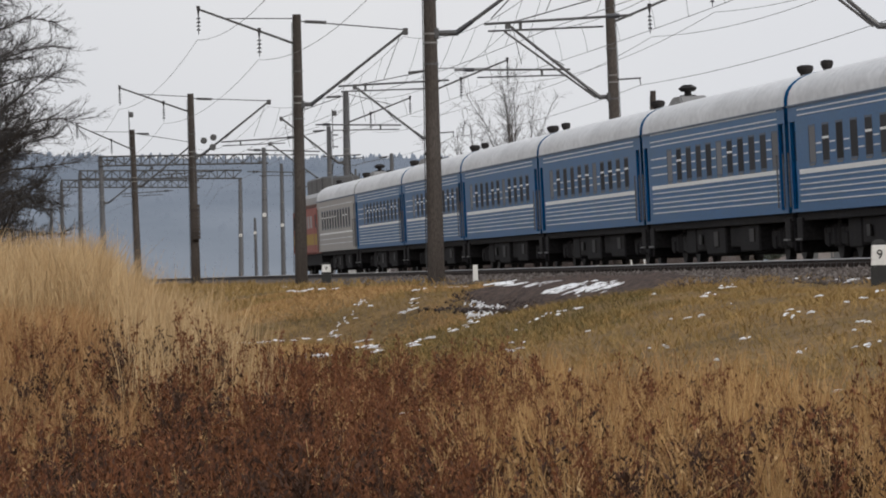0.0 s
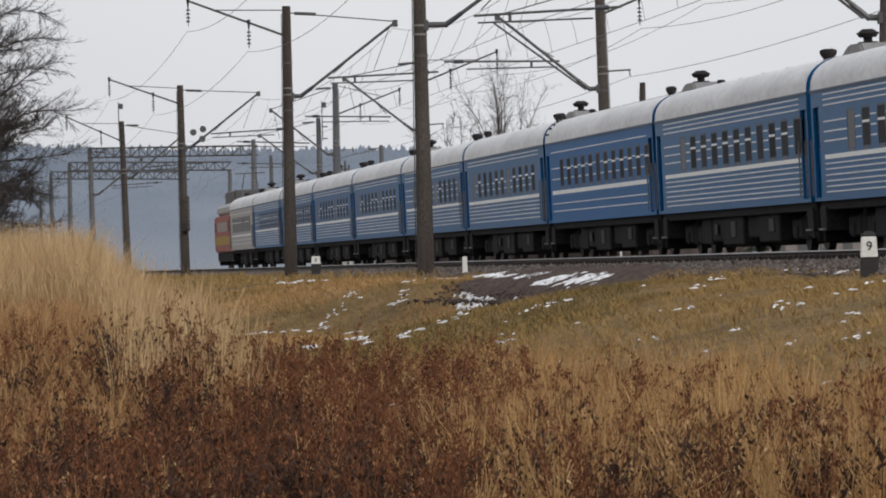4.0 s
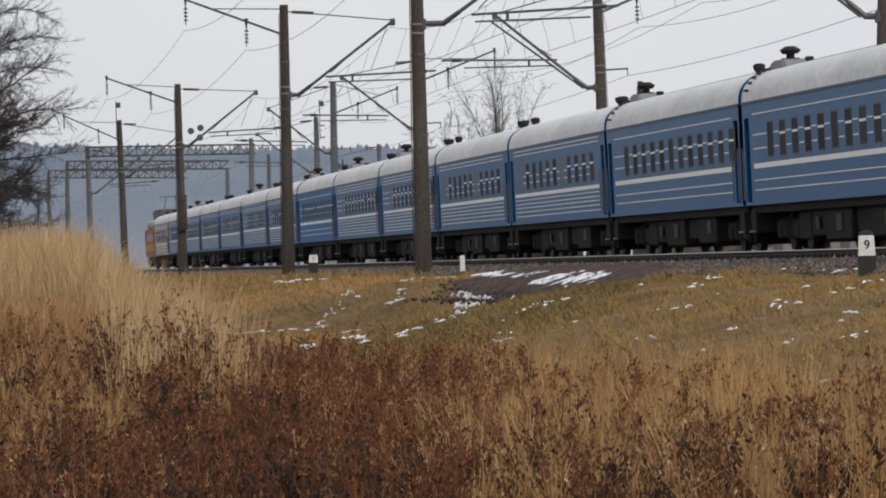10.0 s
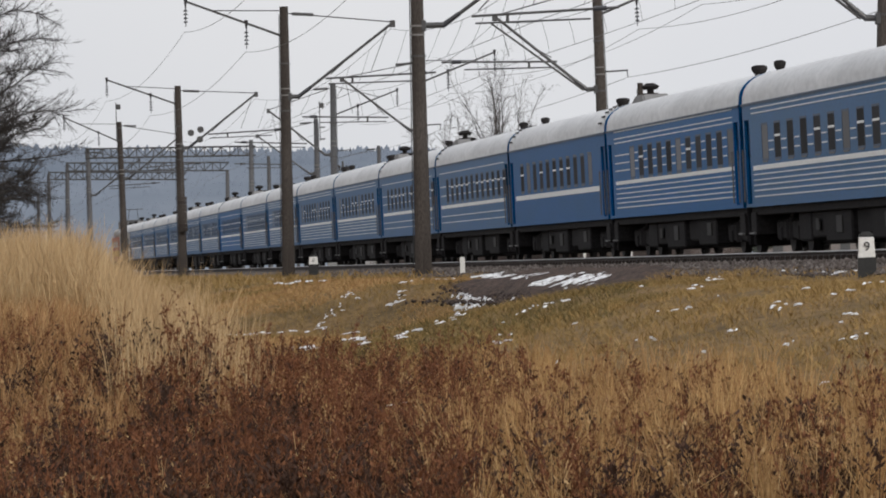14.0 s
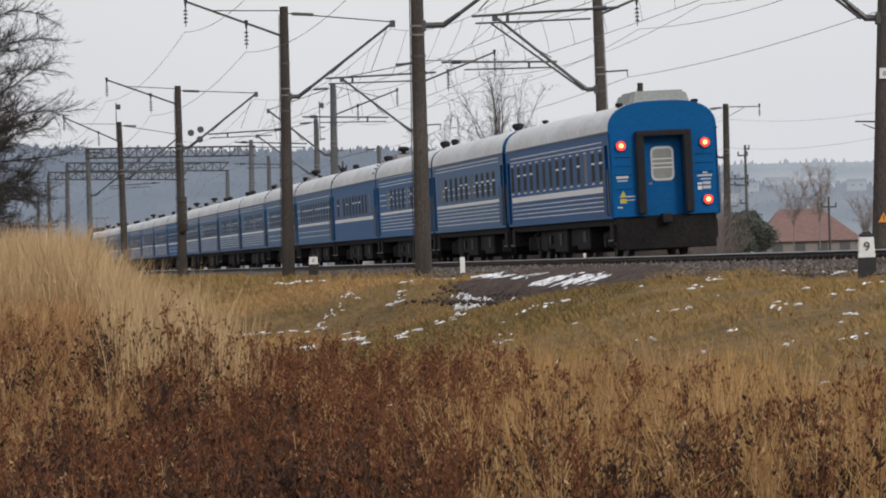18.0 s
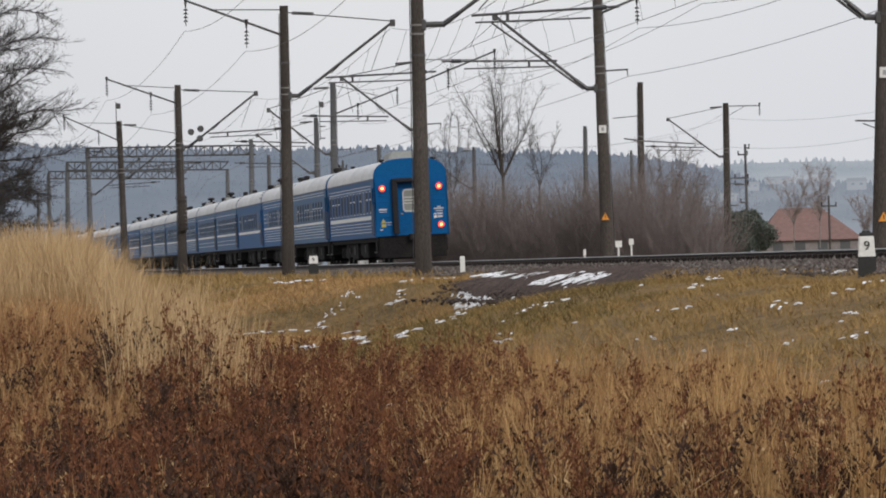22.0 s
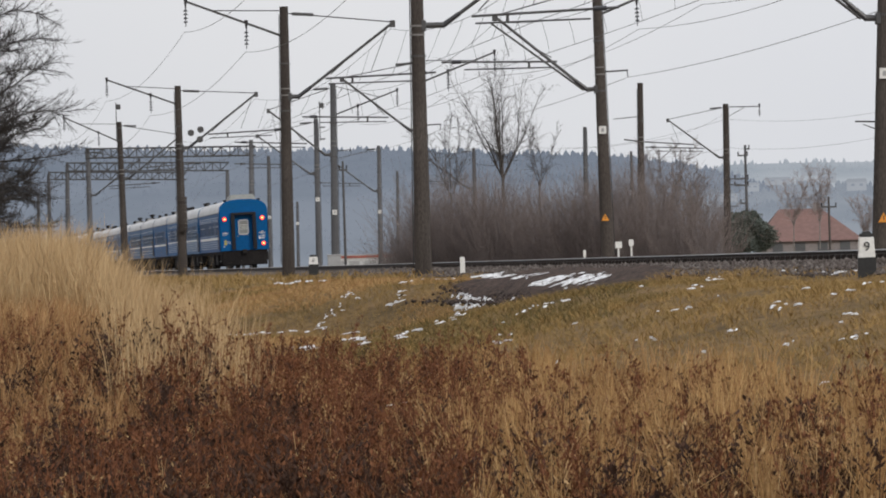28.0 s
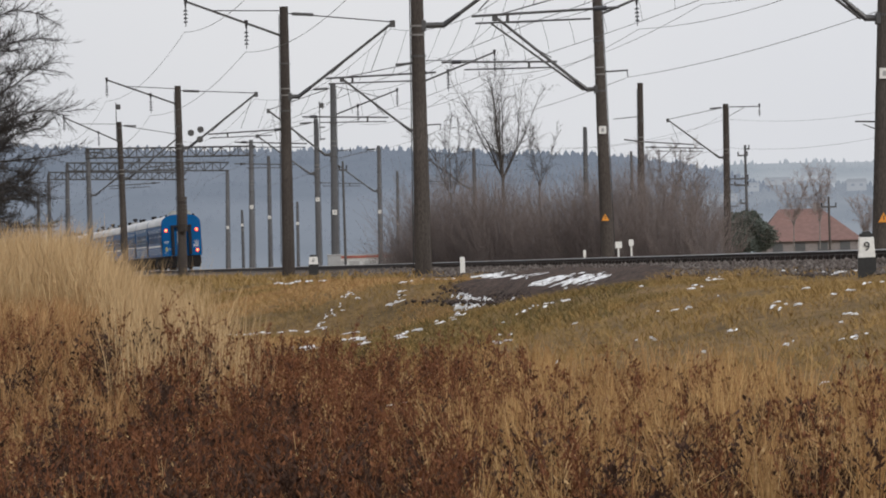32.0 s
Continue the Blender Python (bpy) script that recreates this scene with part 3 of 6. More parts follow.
def cowl_bm():
    """A low domed roof cowl, longer than wide."""
    bm = bmesh.new()
    bmesh.ops.create_uvsphere(bm, u_segments=12, v_segments=6, radius=0.2, matrix=Matrix.Diagonal((0.8, 1.7, 0.5, 1)))
    return bm


def vent_base_bm():
    """A raised casing that slopes down along the roof."""
    bm = bmesh.new()
    pts = ((-0.45, -2.0, -0.25), (0.45, -2.0, -0.2), (0.45, 1.5, -0.2), (-0.45, 1.5, -0.25), (-0.36, -0.9, 0.10), (0.36, -0.9, 0.10), (0.36, 0.5, 0.12), (-0.36, 0.5, 0.12))
    v = [bm.verts.new(p) for p in pts]
    for q in ((4, 5, 6, 7), (0, 1, 5, 4), (1, 2, 6, 5), (2, 3, 7, 6), (3, 0, 4, 7), (3, 2, 1, 0)):
        bm.faces.new([v[i] for i in q])
    bmesh.ops.bevel(bm, geom=list(bm.edges), offset=0.04, segments=2, affect="EDGES")
    return bm


def roof_seam_bm():
    """A raised joint that goes over the roof from eave to eave."""
    bm = bmesh.new()
    a = arch()
    r0 = [bm.verts.new((x * 1.004, -0.025, EAVE + (z - EAVE) * 1.008)) for x, z in a]
    r1 = [bm.verts.new((x * 1.004, 0.025, EAVE + (z - EAVE) * 1.008)) for x, z in a]
    for i in range(len(a) - 1):
        bm.faces.new((r0[i], r0[i + 1], r1[i + 1], r1[i]))
    return bm


def roof_ladder_bm():
    """Rungs that climb over the shoulder of the roof."""
    bm = bmesh.new()
    for i in range(7):
        x = -1.56 + 0.11 * i
        z = roof_z(max(x, -1.53)) + 0.05
        box_bm(x - 0.03, x + 0.03, -0.2, 0.2, z - 0.03, z + 0.02, 0, bm)
    return bm


SHARED = {}


def shared(key, build, material):
    """One mesh for all alike parts."""
    if key not in SHARED:
        bm = build()
        me = bpy.data.meshes.new(key)
        bm.to_mesh(me)
        bm.free()
        me.materials.append(material)
        SHARED[key] = me
    return SHARED[key]


def wheelset_bm():
    bm = bmesh.new()
    for x in (-0.79, 0.79):
        rod_bm((x - 0.065, 0, 0), (x + 0.065, 0, 0), 0.475, 0.475, 18, bm)
        rod_bm((x - 0.10 * math.copysign(1, x), 0, 0), (x - 0.06 * math.copysign(1, x), 0, 0), 0.5, 0.5, 18, bm)
    rod_bm((-1.05, 0, 0), (1.05, 0, 0), 0.09, 0.09, 8, bm)
    return bm


def bogie_frame_bm():
    bm = bmesh.new()
    for x in (-1.03, 1.03):
        box_bm(x - 0.09, x + 0.09, -1.85, 1.85, 0.34, 0.74, 0.03, bm)
        for y in (-1.2, 1.2):
            box_bm(x - 0.13, x + 0.13, y - 0.2, y + 0.2, 0.3, 0.62, 0.03, bm)
            rod_bm((x, y - 0.34, 0.42), (x, y - 0.34, 0.78), 0.1, 0.1, 8, bm)
            rod_bm((x, y + 0.34, 0.42), (x, y + 0.34, 0.78), 0.1, 0.1, 8, bm)
        rod_bm((x, -0.25, 0.3), (x, -0.25, 0.8), 0.14, 0.14, 8, bm)
        rod_bm((x, 0.25, 0.3), (x, 0.25, 0.8), 0.14, 0.14, 8, bm)
    box_bm(-1.1, 1.1, -0.25, 0.25, 0.5, 0.85, 0.03, bm)
    return bm


def window_frame_bm(ww):
    bm = bmesh.new()
    w, t = ww / 2, 0.03
    box_bm(-0.03, 0.004, -w - 0.02, -w + t, WIN_Z0 - 0.02, WIN_Z1 + 0.02, 0, bm)
    box_bm(-0.03, 0.004, w - t, w + 0.02, WIN_Z0 - 0.02, WIN_Z1 + 0.02, 0, bm)
    box_bm(-0.03, 0.004, -w + t, w - t, WIN_Z0 - 0.02, WIN_Z0 + t, 0, bm)
    box_bm(-0.03, 0.004, -w + t, w - t, WIN_Z1 - t, WIN_Z1 + 0.02, 0, bm)
    return bm


def rounded_bm(x0, x1, z0, z1, y0, y1, r):
    """A flat plate in the xz plane with rounded corners."""
    bm = bmesh.new()
    ring = []
    for cx, cz, a0 in ((x1 - r, z1 - r, 0), (x0 + r, z1 - r, 90), (x0 + r, z0 + r, 180), (x1 - r, z0 + r, 270)):
        for k in range(5):
            t = radians(a0 + 22.5 * k)
            ring.append((cx + r * math.cos(t), cz + r * math.sin(t)))
    f0 = [bm.verts.new((x, y0, z)) for x, z in ring]
    f1 = [bm.verts.new((x, y1, z)) for x, z in ring]
    bm.faces.new(f0)
    bm.faces.new(list(reversed(f1)))
    for i in range(len(ring)):
        k = (i + 1) % len(ring)
        bm.faces.new((f0[i], f0[k], f1[k], f1[i]))
    bmesh.ops.recalc_face_normals(bm, faces=bm.faces)
    return bm


def fairing_bm(ye):
    bm = bmesh.new()
    pts = ((-0.95, ye + 0.15, 4.1), (0.95, ye + 0.15, 4.1), (0.95, ye + 3.8, 4.1), (-0.95, ye + 3.8, 4.1), (-0.72, ye + 0.5, 4.70), (0.78, ye + 0.5, 4.70), (0.78, ye + 3.4, 4.70), (-0.72, ye + 3.4, 4.70))
    v = [bm.verts.new(p) for p in pts]
    for q in ((4, 5, 6, 7), (0, 1, 5, 4), (1, 2, 6, 5), (2, 3, 7, 6), (3, 0, 4, 7), (3, 2, 1, 0)):
        bm.faces.new([v[i] for i in q])
    bmesh.ops.bevel(bm, geom=list(bm.edges), offset=0.08, segments=2, affect="EDGES")
    return bm


def bellows_bm(ya, yb):
    bm = bmesh.new()
    y0, y1 = sorted((ya, yb))
    box_bm(-0.80, -0.56, y0, y1, 1.2, 3.42, 0.04, bm)
    box_bm(0.56, 0.80, y0, y1, 1.2, 3.42, 0.04, bm)
    box_bm(-0.80, 0.80, y0, y1, 3.38, 3.56, 0.04, bm)
    return bm


def coach(kind, faded=False):
    """A long-distance passenger coach; its length runs along y, the rails at z = 0."""
    k = KINDS[kind]
    hl, tail = k["half"], kind == "tail"
    paint = M_BEIGE if kind == "beige" else M_DEEPBLUE if tail else M_HAZEBLUE if faded else M_BLUE
    tone = kind + ("f" if faded else "")
    size = "%g" % hl
    words = k["words"]
    if faded and kind != "beige":
        words = words.replace("bright blue", "blue").replace("blue", "faded dusty blue")
    c = empty("passenger_coach", Matrix(), words, "railway coach", "coaches of the train")
    y0_, pitch, count, ww = k["win"]
    places = [y0_ - pitch * i for i in range(count)]
    pick = random.Random(sum(map(ord, kind)))
    for sign in (-1, 1):
        part("side_wall", shared("side_wall%d%s" % (sign, tone), lambda: side_wall(sign, k), paint), paint, c)
        part("gutter", shared("gutter%d%s" % (sign, size), lambda: box_bm(sign * HALF_W - 0.03, sign * HALF_W + 0.03, -hl, hl, EAVE - 0.02, EAVE + 0.03), M_WFRAME), M_WFRAME, c)
    part("roof", shared("roof" + size, lambda: roof_bm(hl), M_ROOF), M_ROOF, c, "frosted pale grey arched roof")
    for out in (-1, 1):
        part("end_wall", shared("end_wall%d%s" % (out, tone), lambda: end_bm(out * hl, out), paint), paint, c)
    part("floor_frame", shared("floor_frame" + size, lambda: box_bm(-1.45, 1.45, -hl + 0.1, hl - 0.1, 0.92, FLOOR + 0.02, 0.02), M_UNDER), M_UNDER, c)
    # windows of both sides: some with a curtain drawn, most with a pale bar under the vent light
    for sign in (-1, 1):
        for i, y in enumerate(places):
            w = part("window", shared("window_frame%g" % ww, lambda: window_frame_bm(ww), M_WFRAME), M_WFRAME, c, at=pose(sign * HALF_W, y, 0, 0, 0, 0 if sign > 0 else 180))
            drawn = pick.random() < (0.35 if kind == "smooth" else 0.12)
            glass = M_FOGPANE if drawn else M_GLASS
            part("pane", shared("pane%g%s" % (ww, drawn), lambda: box_bm(-0.03, -0.002, -ww / 2, ww / 2, WIN_Z0, WIN_Z1), glass), glass, w, "pane with a pale curtain behind" if drawn else "")
            if pick.random() < (0.25 if kind == "casing" else 0.72) and not drawn:
                part("vent_bar", shared("vent_bar%g" % ww, lambda: box_bm(-0.001, 0.008, -ww / 2 + 0.04, ww / 2 - 0.04, 2.71, 2.765), M_CREAM), M_CREAM, w)
            part("sill", shared("sill%g" % ww, lambda: box_bm(0.005, 0.02, -ww / 2 + 0.12, ww / 2 - 0.12, WIN_Z0 - 0.055, WIN_Z0 - 0.022), M_STRAP if not tail else M_CREAM), M_CREAM, w)
            if tail or kind == "plain":
                part("head", shared("head%g" % ww, lambda: box_bm(0.005, 0.02, -ww / 2 + 0.12, ww / 2 - 0.12, WIN_Z1 + 0.022, WIN_Z1 + 0.05), M_STRAP if not tail else M_CREAM), M_CREAM, w)
        for y in (0.61 - hl, hl - 0.61):
            d = part("door", shared("side_door" + tone, lambda: box_bm(-0.13, -0.09, -0.39, 0.39, FLOOR + 0.05, 3.22), paint), paint, c, at=pose(sign * HALF_W, y, 0, 0, 0, 0 if sign > 0 else 180))
            part("door_pane", shared("door_pane", lambda: box_bm(-0.088, -0.08, -0.22, 0.22, 2.3, 3.0), M_GLASS), M_GLASS, d)
            for g in (-0.46, 0.46)[:1 if (y < 0) == (sign > 0) else 2]:
                part("handrail", shared("handrail%g" % g, lambda: rod_bm((0.05, g, 1.25), (0.05, g, 2.5), 0.02, 0.02, 6), M_STRAP), M_STRAP, d, "pale handrail")
    # cream band and thin raised lines
    for sign in (-1, 1):
        x0, x1 = sorted((sign * (HALF_W + 0.002), sign * (HALF_W + 0.014)))
        b0, b1 = k["band_y"]
        part("cream_stripe", shared("stripe%d%s" % (sign, kind), lambda: box_bm(x0, x1, b0, b1, *k["band"]), M_CREAM), M_CREAM, c, "cream painted stripe")
        for z in k["ribs"] + k["upper"]:
            part("rib", shared("rib%d_%g%s" % (sign, z, kind), lambda: box_bm(x0, x1, b0, b1, z - 0.015, z + 0.015, 0.005), M_RIB), M_RIB, c)
        if sign < 0:
            gap = pitch - ww
            for z in k["dashes"]:
                for y in places[:-1]:
                    part("rib", shared("pier_rib%g%s" % (z, kind), lambda: box_bm(x0, x1, -gap * 0.36, gap * 0.36, z - 0.016, z + 0.016), M_RIB), M_RIB, c, at=pose(0, y - pitch / 2, 0))
            for z in k["front_dashes"]:
                part("rib", shared("front_rib%g%s" % (z, kind), lambda: box_bm(x0, x1, y0_ + ww / 2 + 0.08, b1, z - 0.016, z + 0.016), M_RIB), M_RIB, c)
    # roof fittings
    vents = {
        "twin": (("drum", -0.75, 11.0), ("wide", -0.90, -11.3), ("drum", -0.75, -10.4)),
        "casing": (("tall", -0.52, 10.0), ("wide", -0.90, -11.4)),
        "ribbed": (("tall", -0.52, 10.2), ("small", -0.3, 8.2), ("cowl", 0, 6.6), ("cowl", 0, 3.0), ("cowl", 0, -0.7), ("wide", -0.9, -11.4)),
        "smooth": (("tall", -0.55, 10.6), ("small", -0.5, 8.3), ("cowl", 0, 7.0), ("cowl", 0, 3.0), ("cowl", 0, -1.5), ("cowl", 0, -6.0), ("drum", -0.9, -11.4)),
        "plain": (("drum", -0.5, 10.4), ("wide", -0.90, -11.5)),
        "beige": (("drum", -0.5, 10.4), ("wide", -0.90, -11.5)),
        "tail": (("small", -0.5, 10.3), ("small", -1.1, -12.2), ("small", 1.05, -12.3)),
    }[kind]
    for style, x, y in vents:
        at = pose(x, y, roof_z(x))
        if style == "wide":
            part("ventilator", shared("wide_vent", lambda: drum_bm(0.2, 0.19, 0.03), M_UNDER), M_UNDER, c, at=at)
        elif style == "drum":
            part("ventilator", shared("drum_vent", lambda: drum_bm(0.15, 0.19, 0.03), M_UNDER), M_UNDER, c, at=at)
        elif style == "tall":
            part("vent_base", shared("vent_base", vent_base_bm, M_STRAP), M_STRAP, c, "sloping roof casing", at=pose(x, y, roof_z(x) + 0.03))
            part("ventilator", shared("tall_vent", tall_vent_bm, M_UNDER), M_UNDER, c, at=at)
        elif style == "small":
            part("ventilator", shared("small_vent", lambda: drum_bm(0.11, 0.10, 0.03), M_UNDER), M_UNDER, c, at=at)
        else:
            part("roof_cowl", shared("roof_cowl", cowl_bm, M_STEEL), M_STEEL, c, at=at)
    if kind in ("smooth", "plain"):
        for y in ((hl - 0.75, -hl + 0.75) if kind == "plain" else (hl - 0.75,)):
            part("roof_ladder", shared("roof_ladder", roof_ladder_bm, M_STEEL), M_STEEL, c, "dull iron rungs", at=pose(0, y, 0))
    if kind == "smooth":
        part("roof_pipe", shared("roof_pipe", lambda: rod_bm((-0.3, -10.0, CROWN + 0.01), (-0.3, 9.4, CROWN + 0.01), 0.045, 0.045, 6), M_STEEL), M_STEEL, c)
    for y in (-8.0, -4.0, 0.0, 4.0, 8.0):
        part("roof_seam", shared("roof_seam", roof_seam_bm, M_ROOF), M_ROOF, c, at=pose(0, y, 0))
    # underneath
    for y in (3.5 - hl, hl - 3.5):
        b = part("bogie", shared("bogie", bogie_frame_bm, M_UNDER), M_UNDER, c, at=pose(0, y, 0))
        for yy in (-1.2, 1.2):
            part("wheelset", shared("wheelset", wheelset_bm, M_STEEL), M_STEEL, b, at=pose(0, yy, 0.475))
    part("centre_sill", shared("centre_sill", lambda: box_bm(-0.62, 0.62, -11.0, 11.0, 0.16, 0.93, 0.05), M_UNDER), M_UNDER, c)
    for y0, y1, z0, xx in ((-6.2, -3.2, 0.26, 1.35), (-3.0, -1.0, 0.38, 1.25), (-0.8, 2.4, 0.22, 1.35), (2.6, 4.4, 0.33, 1.3), (4.6, 6.2, 0.26, 1.3)):
        part("equipment_box", shared("eq%g" % y0, lambda: box_bm(-xx, xx, y0, y1, z0, 0.93, 0.04), M_UNDER), M_UNDER, c)
    for y0, y1, z0, z1 in ((-5.6, -4.9, 0.5, 0.82), (0.2, 0.9, 0.42, 0.8), (3.1, 3.5, 0.5, 0.75)):
        for sign in (-1, 1):
            x0, x1 = sorted((sign * 1.33, sign * 1.385))
            part("equipment_lid", shared("lid%g%d" % (y0, sign), lambda: box_bm(x0, x1, y0, y1, z0, z1, 0.01), M_STEEL), M_STEEL, c, "dusty grey equipment lid")
    for out in (-1, 1):
        key = "%d%s" % (out, size)
        ye = out * hl
        part("buffer_beam", shared("beam" + key, lambda: box_bm(-1.42, 1.42, ye - out * 0.17 - 0.1, ye - out * 0.17 + 0.1, 0.2, 1.15, 0.03), M_BEAMBLACK), M_BEAMBLACK, c)
        part("footstep", shared("step" + key, lambda: box_bm(-1.5, 1.5, ye - out * 0.61 - 0.36, ye - out * 0.61 + 0.36, 0.45, 1.0, 0.02), M_UNDER), M_UNDER, c)
        for sign in (-1, 1):
            bm_key = "tread%s%d" % (key, sign)
            part("step_tread", shared(bm_key, lambda: box_bm(*sorted((sign * 1.42, sign * 1.56)), ye - out * 0.61 - 0.3, ye - out * 0.61 + 0.3, 0.48, 0.52), M_STRAP), M_STRAP, c, "worn pale step edge")
        part("coupler", shared("coupler" + key, lambda: box_bm(-0.14, 0.14, min(ye - out * 0.4, ye + out * 0.25), max(ye - out * 0.4, ye + out * 0.25), 0.93, 1.2, 0.03), M_UNDER), M_UNDER, c)
        part("gangway_bellows", shared("bellows" + key, lambda: bellows_bm(ye, ye + out * 0.22), M_RUBBER), M_RUBBER, c)
        part("gangway_door", shared("gdoor" + key, lambda: box_bm(-0.58, 0.58, ye - out * 0.33 - 0.03, ye - out * 0.33 + 0.03, 1.1, 3.42), M_DEEPBLUE), M_DEEPBLUE, c)
        if not (tail and out < 0):
            for x in (-1.2, 1.2):
                part("end_lamp", shared("end_lamp_dark", lambda: rod_bm((0, -0.05, 0), (0, 0.05, 0), 0.09, 0.09, 12), M_UNDER), M_UNDER, c, at=pose(x, out * (hl + 0.03), 3.16))
    if tail:
        ye = -hl
        for x, z in ((-1.2, 3.16), (1.2, 3.16), (1.22, 1.54)):
            part("lamp_housing", shared("lamp_housing", lambda: rod_bm((0, 0.02, 0), (0, -0.05, 0), 0.19, 0.18, 16), M_DEEPBLUE), M_DEEPBLUE, c, at=pose(x, ye, z))
            lens = part("tail_lamp", shared("tail_lamp", lambda: rod_bm((0, 0.02, 0), (0, -0.09, 0), 0.15, 0.13, 16), M_LAMP), M_LAMP, c, "lit red tail lamp", at=pose(x, ye, z))
            part("bulb", shared("bulb", lambda: rod_bm((0, -0.085, 0), (0, -0.10, 0), 0.075, 0.06, 12), M_LAMPCORE), M_LAMPCORE, lens, "glowing bulb")
        # rear door with its barred window
        yd = ye + 0.295
        door = part("rear_door", box_bm(-0.55, 0.55, yd - 0.02, yd, 1.15, 3.38, 0.01), M_DEEPBLUE, c, "blue gangway door with barred window")
        part("door_pane", rounded_bm(-0.27, 0.27, 2.2, 3.03, yd - 0.035, yd - 0.021, 0.11), M_MILKPANE, door, "milky window pane with pale bars")
        part("pane_frame", rounded_bm(-0.33, 0.33, 2.13, 3.10, yd - 0.03, yd - 0.019, 0.15), M_CURTAIN, door, "pale oval pane frame")
        for z in (2.50, 2.62, 2.75):
            part("window_bar", box_bm(-0.28, 0.28, yd - 0.06, yd - 0.04, z - 0.016, z + 0.016), M_WHITE, door)
        part("door_handle", box_bm(-0.42, -0.32, yd - 0.05, yd - 0.02, 2.03, 2.09), M_STRAP, door)
        for x, z, w, hh, m in ((-1.2, 2.27, 0.34, 0.07, M_CURTAIN), (-1.2, 2.17, 0.3, 0.03, M_CURTAIN), (1.0, 1.92, 0.13, 0.2, M_WHITE), (1.2, 1.94, 0.22, 0.2, M_CURTAIN), (1.15, 2.22, 0.42, 0.05, M_CURTAIN), (1.18, 2.12, 0.3, 0.035, M_CURTAIN), (1.17, 2.3, 0.14, 0.05, M_CURTAIN), (-1.3, 1.42, 0.14, 0.04, M_CURTAIN), (-1.0, 1.72, 0.3, 0.03, M_CURTAIN), (-0.98, 1.62, 0.26, 0.025, M_CURTAIN)):
            part("notice_plate", box_bm(x - w / 2, x + w / 2, ye - 0.012, ye - 0.002, z - hh / 2, z + hh / 2), m, c)
        part("warning_sign", rod_bm((-1.2, ye - 0.002, 1.76), (-1.2, ye - 0.02, 1.76), 0.12, 0.12, 3), M_SIGN, c, "yellow triangular warning sign")
        part("warning_plate", box_bm(-1.29, -1.11, ye - 0.011, ye - 0.001, 1.53, 1.66), M_SIGN, c, "yellow plate under the triangle")
        part("roof_fairing", fairing_bm(ye), M_FAIRING, c, "pale grey raised roof casing")
        for z in (1.95, 2.35, 2.6, 2.85):
            for x0, x1 in ((-1.4, -0.92), (0.92, 1.4)):
                part("end_rib", box_bm(x0, x1, ye - 0.03, ye, z - 0.02, z + 0.02, 0.008), M_DEEPBLUE, c)
    return c


COACH_KINDS = "tail twin casing plain smooth smooth twin twin ribbed ribbed smooth twin casing twin twin ribbed ribbed beige".split()
coaches = []
first_of = {}
for i, kind in enumerate(COACH_KINDS):
    # all coaches but these take the blue with painted haze
    muted = i not in (0, 2, 3, 10)
    if (kind, muted) in first_of:
        coaches.append(copy_thing(first_of[kind, muted], Matrix()))
    else:
        first_of[kind, muted] = coach(kind, faded=muted)
        coaches.append(first_of[kind, muted])


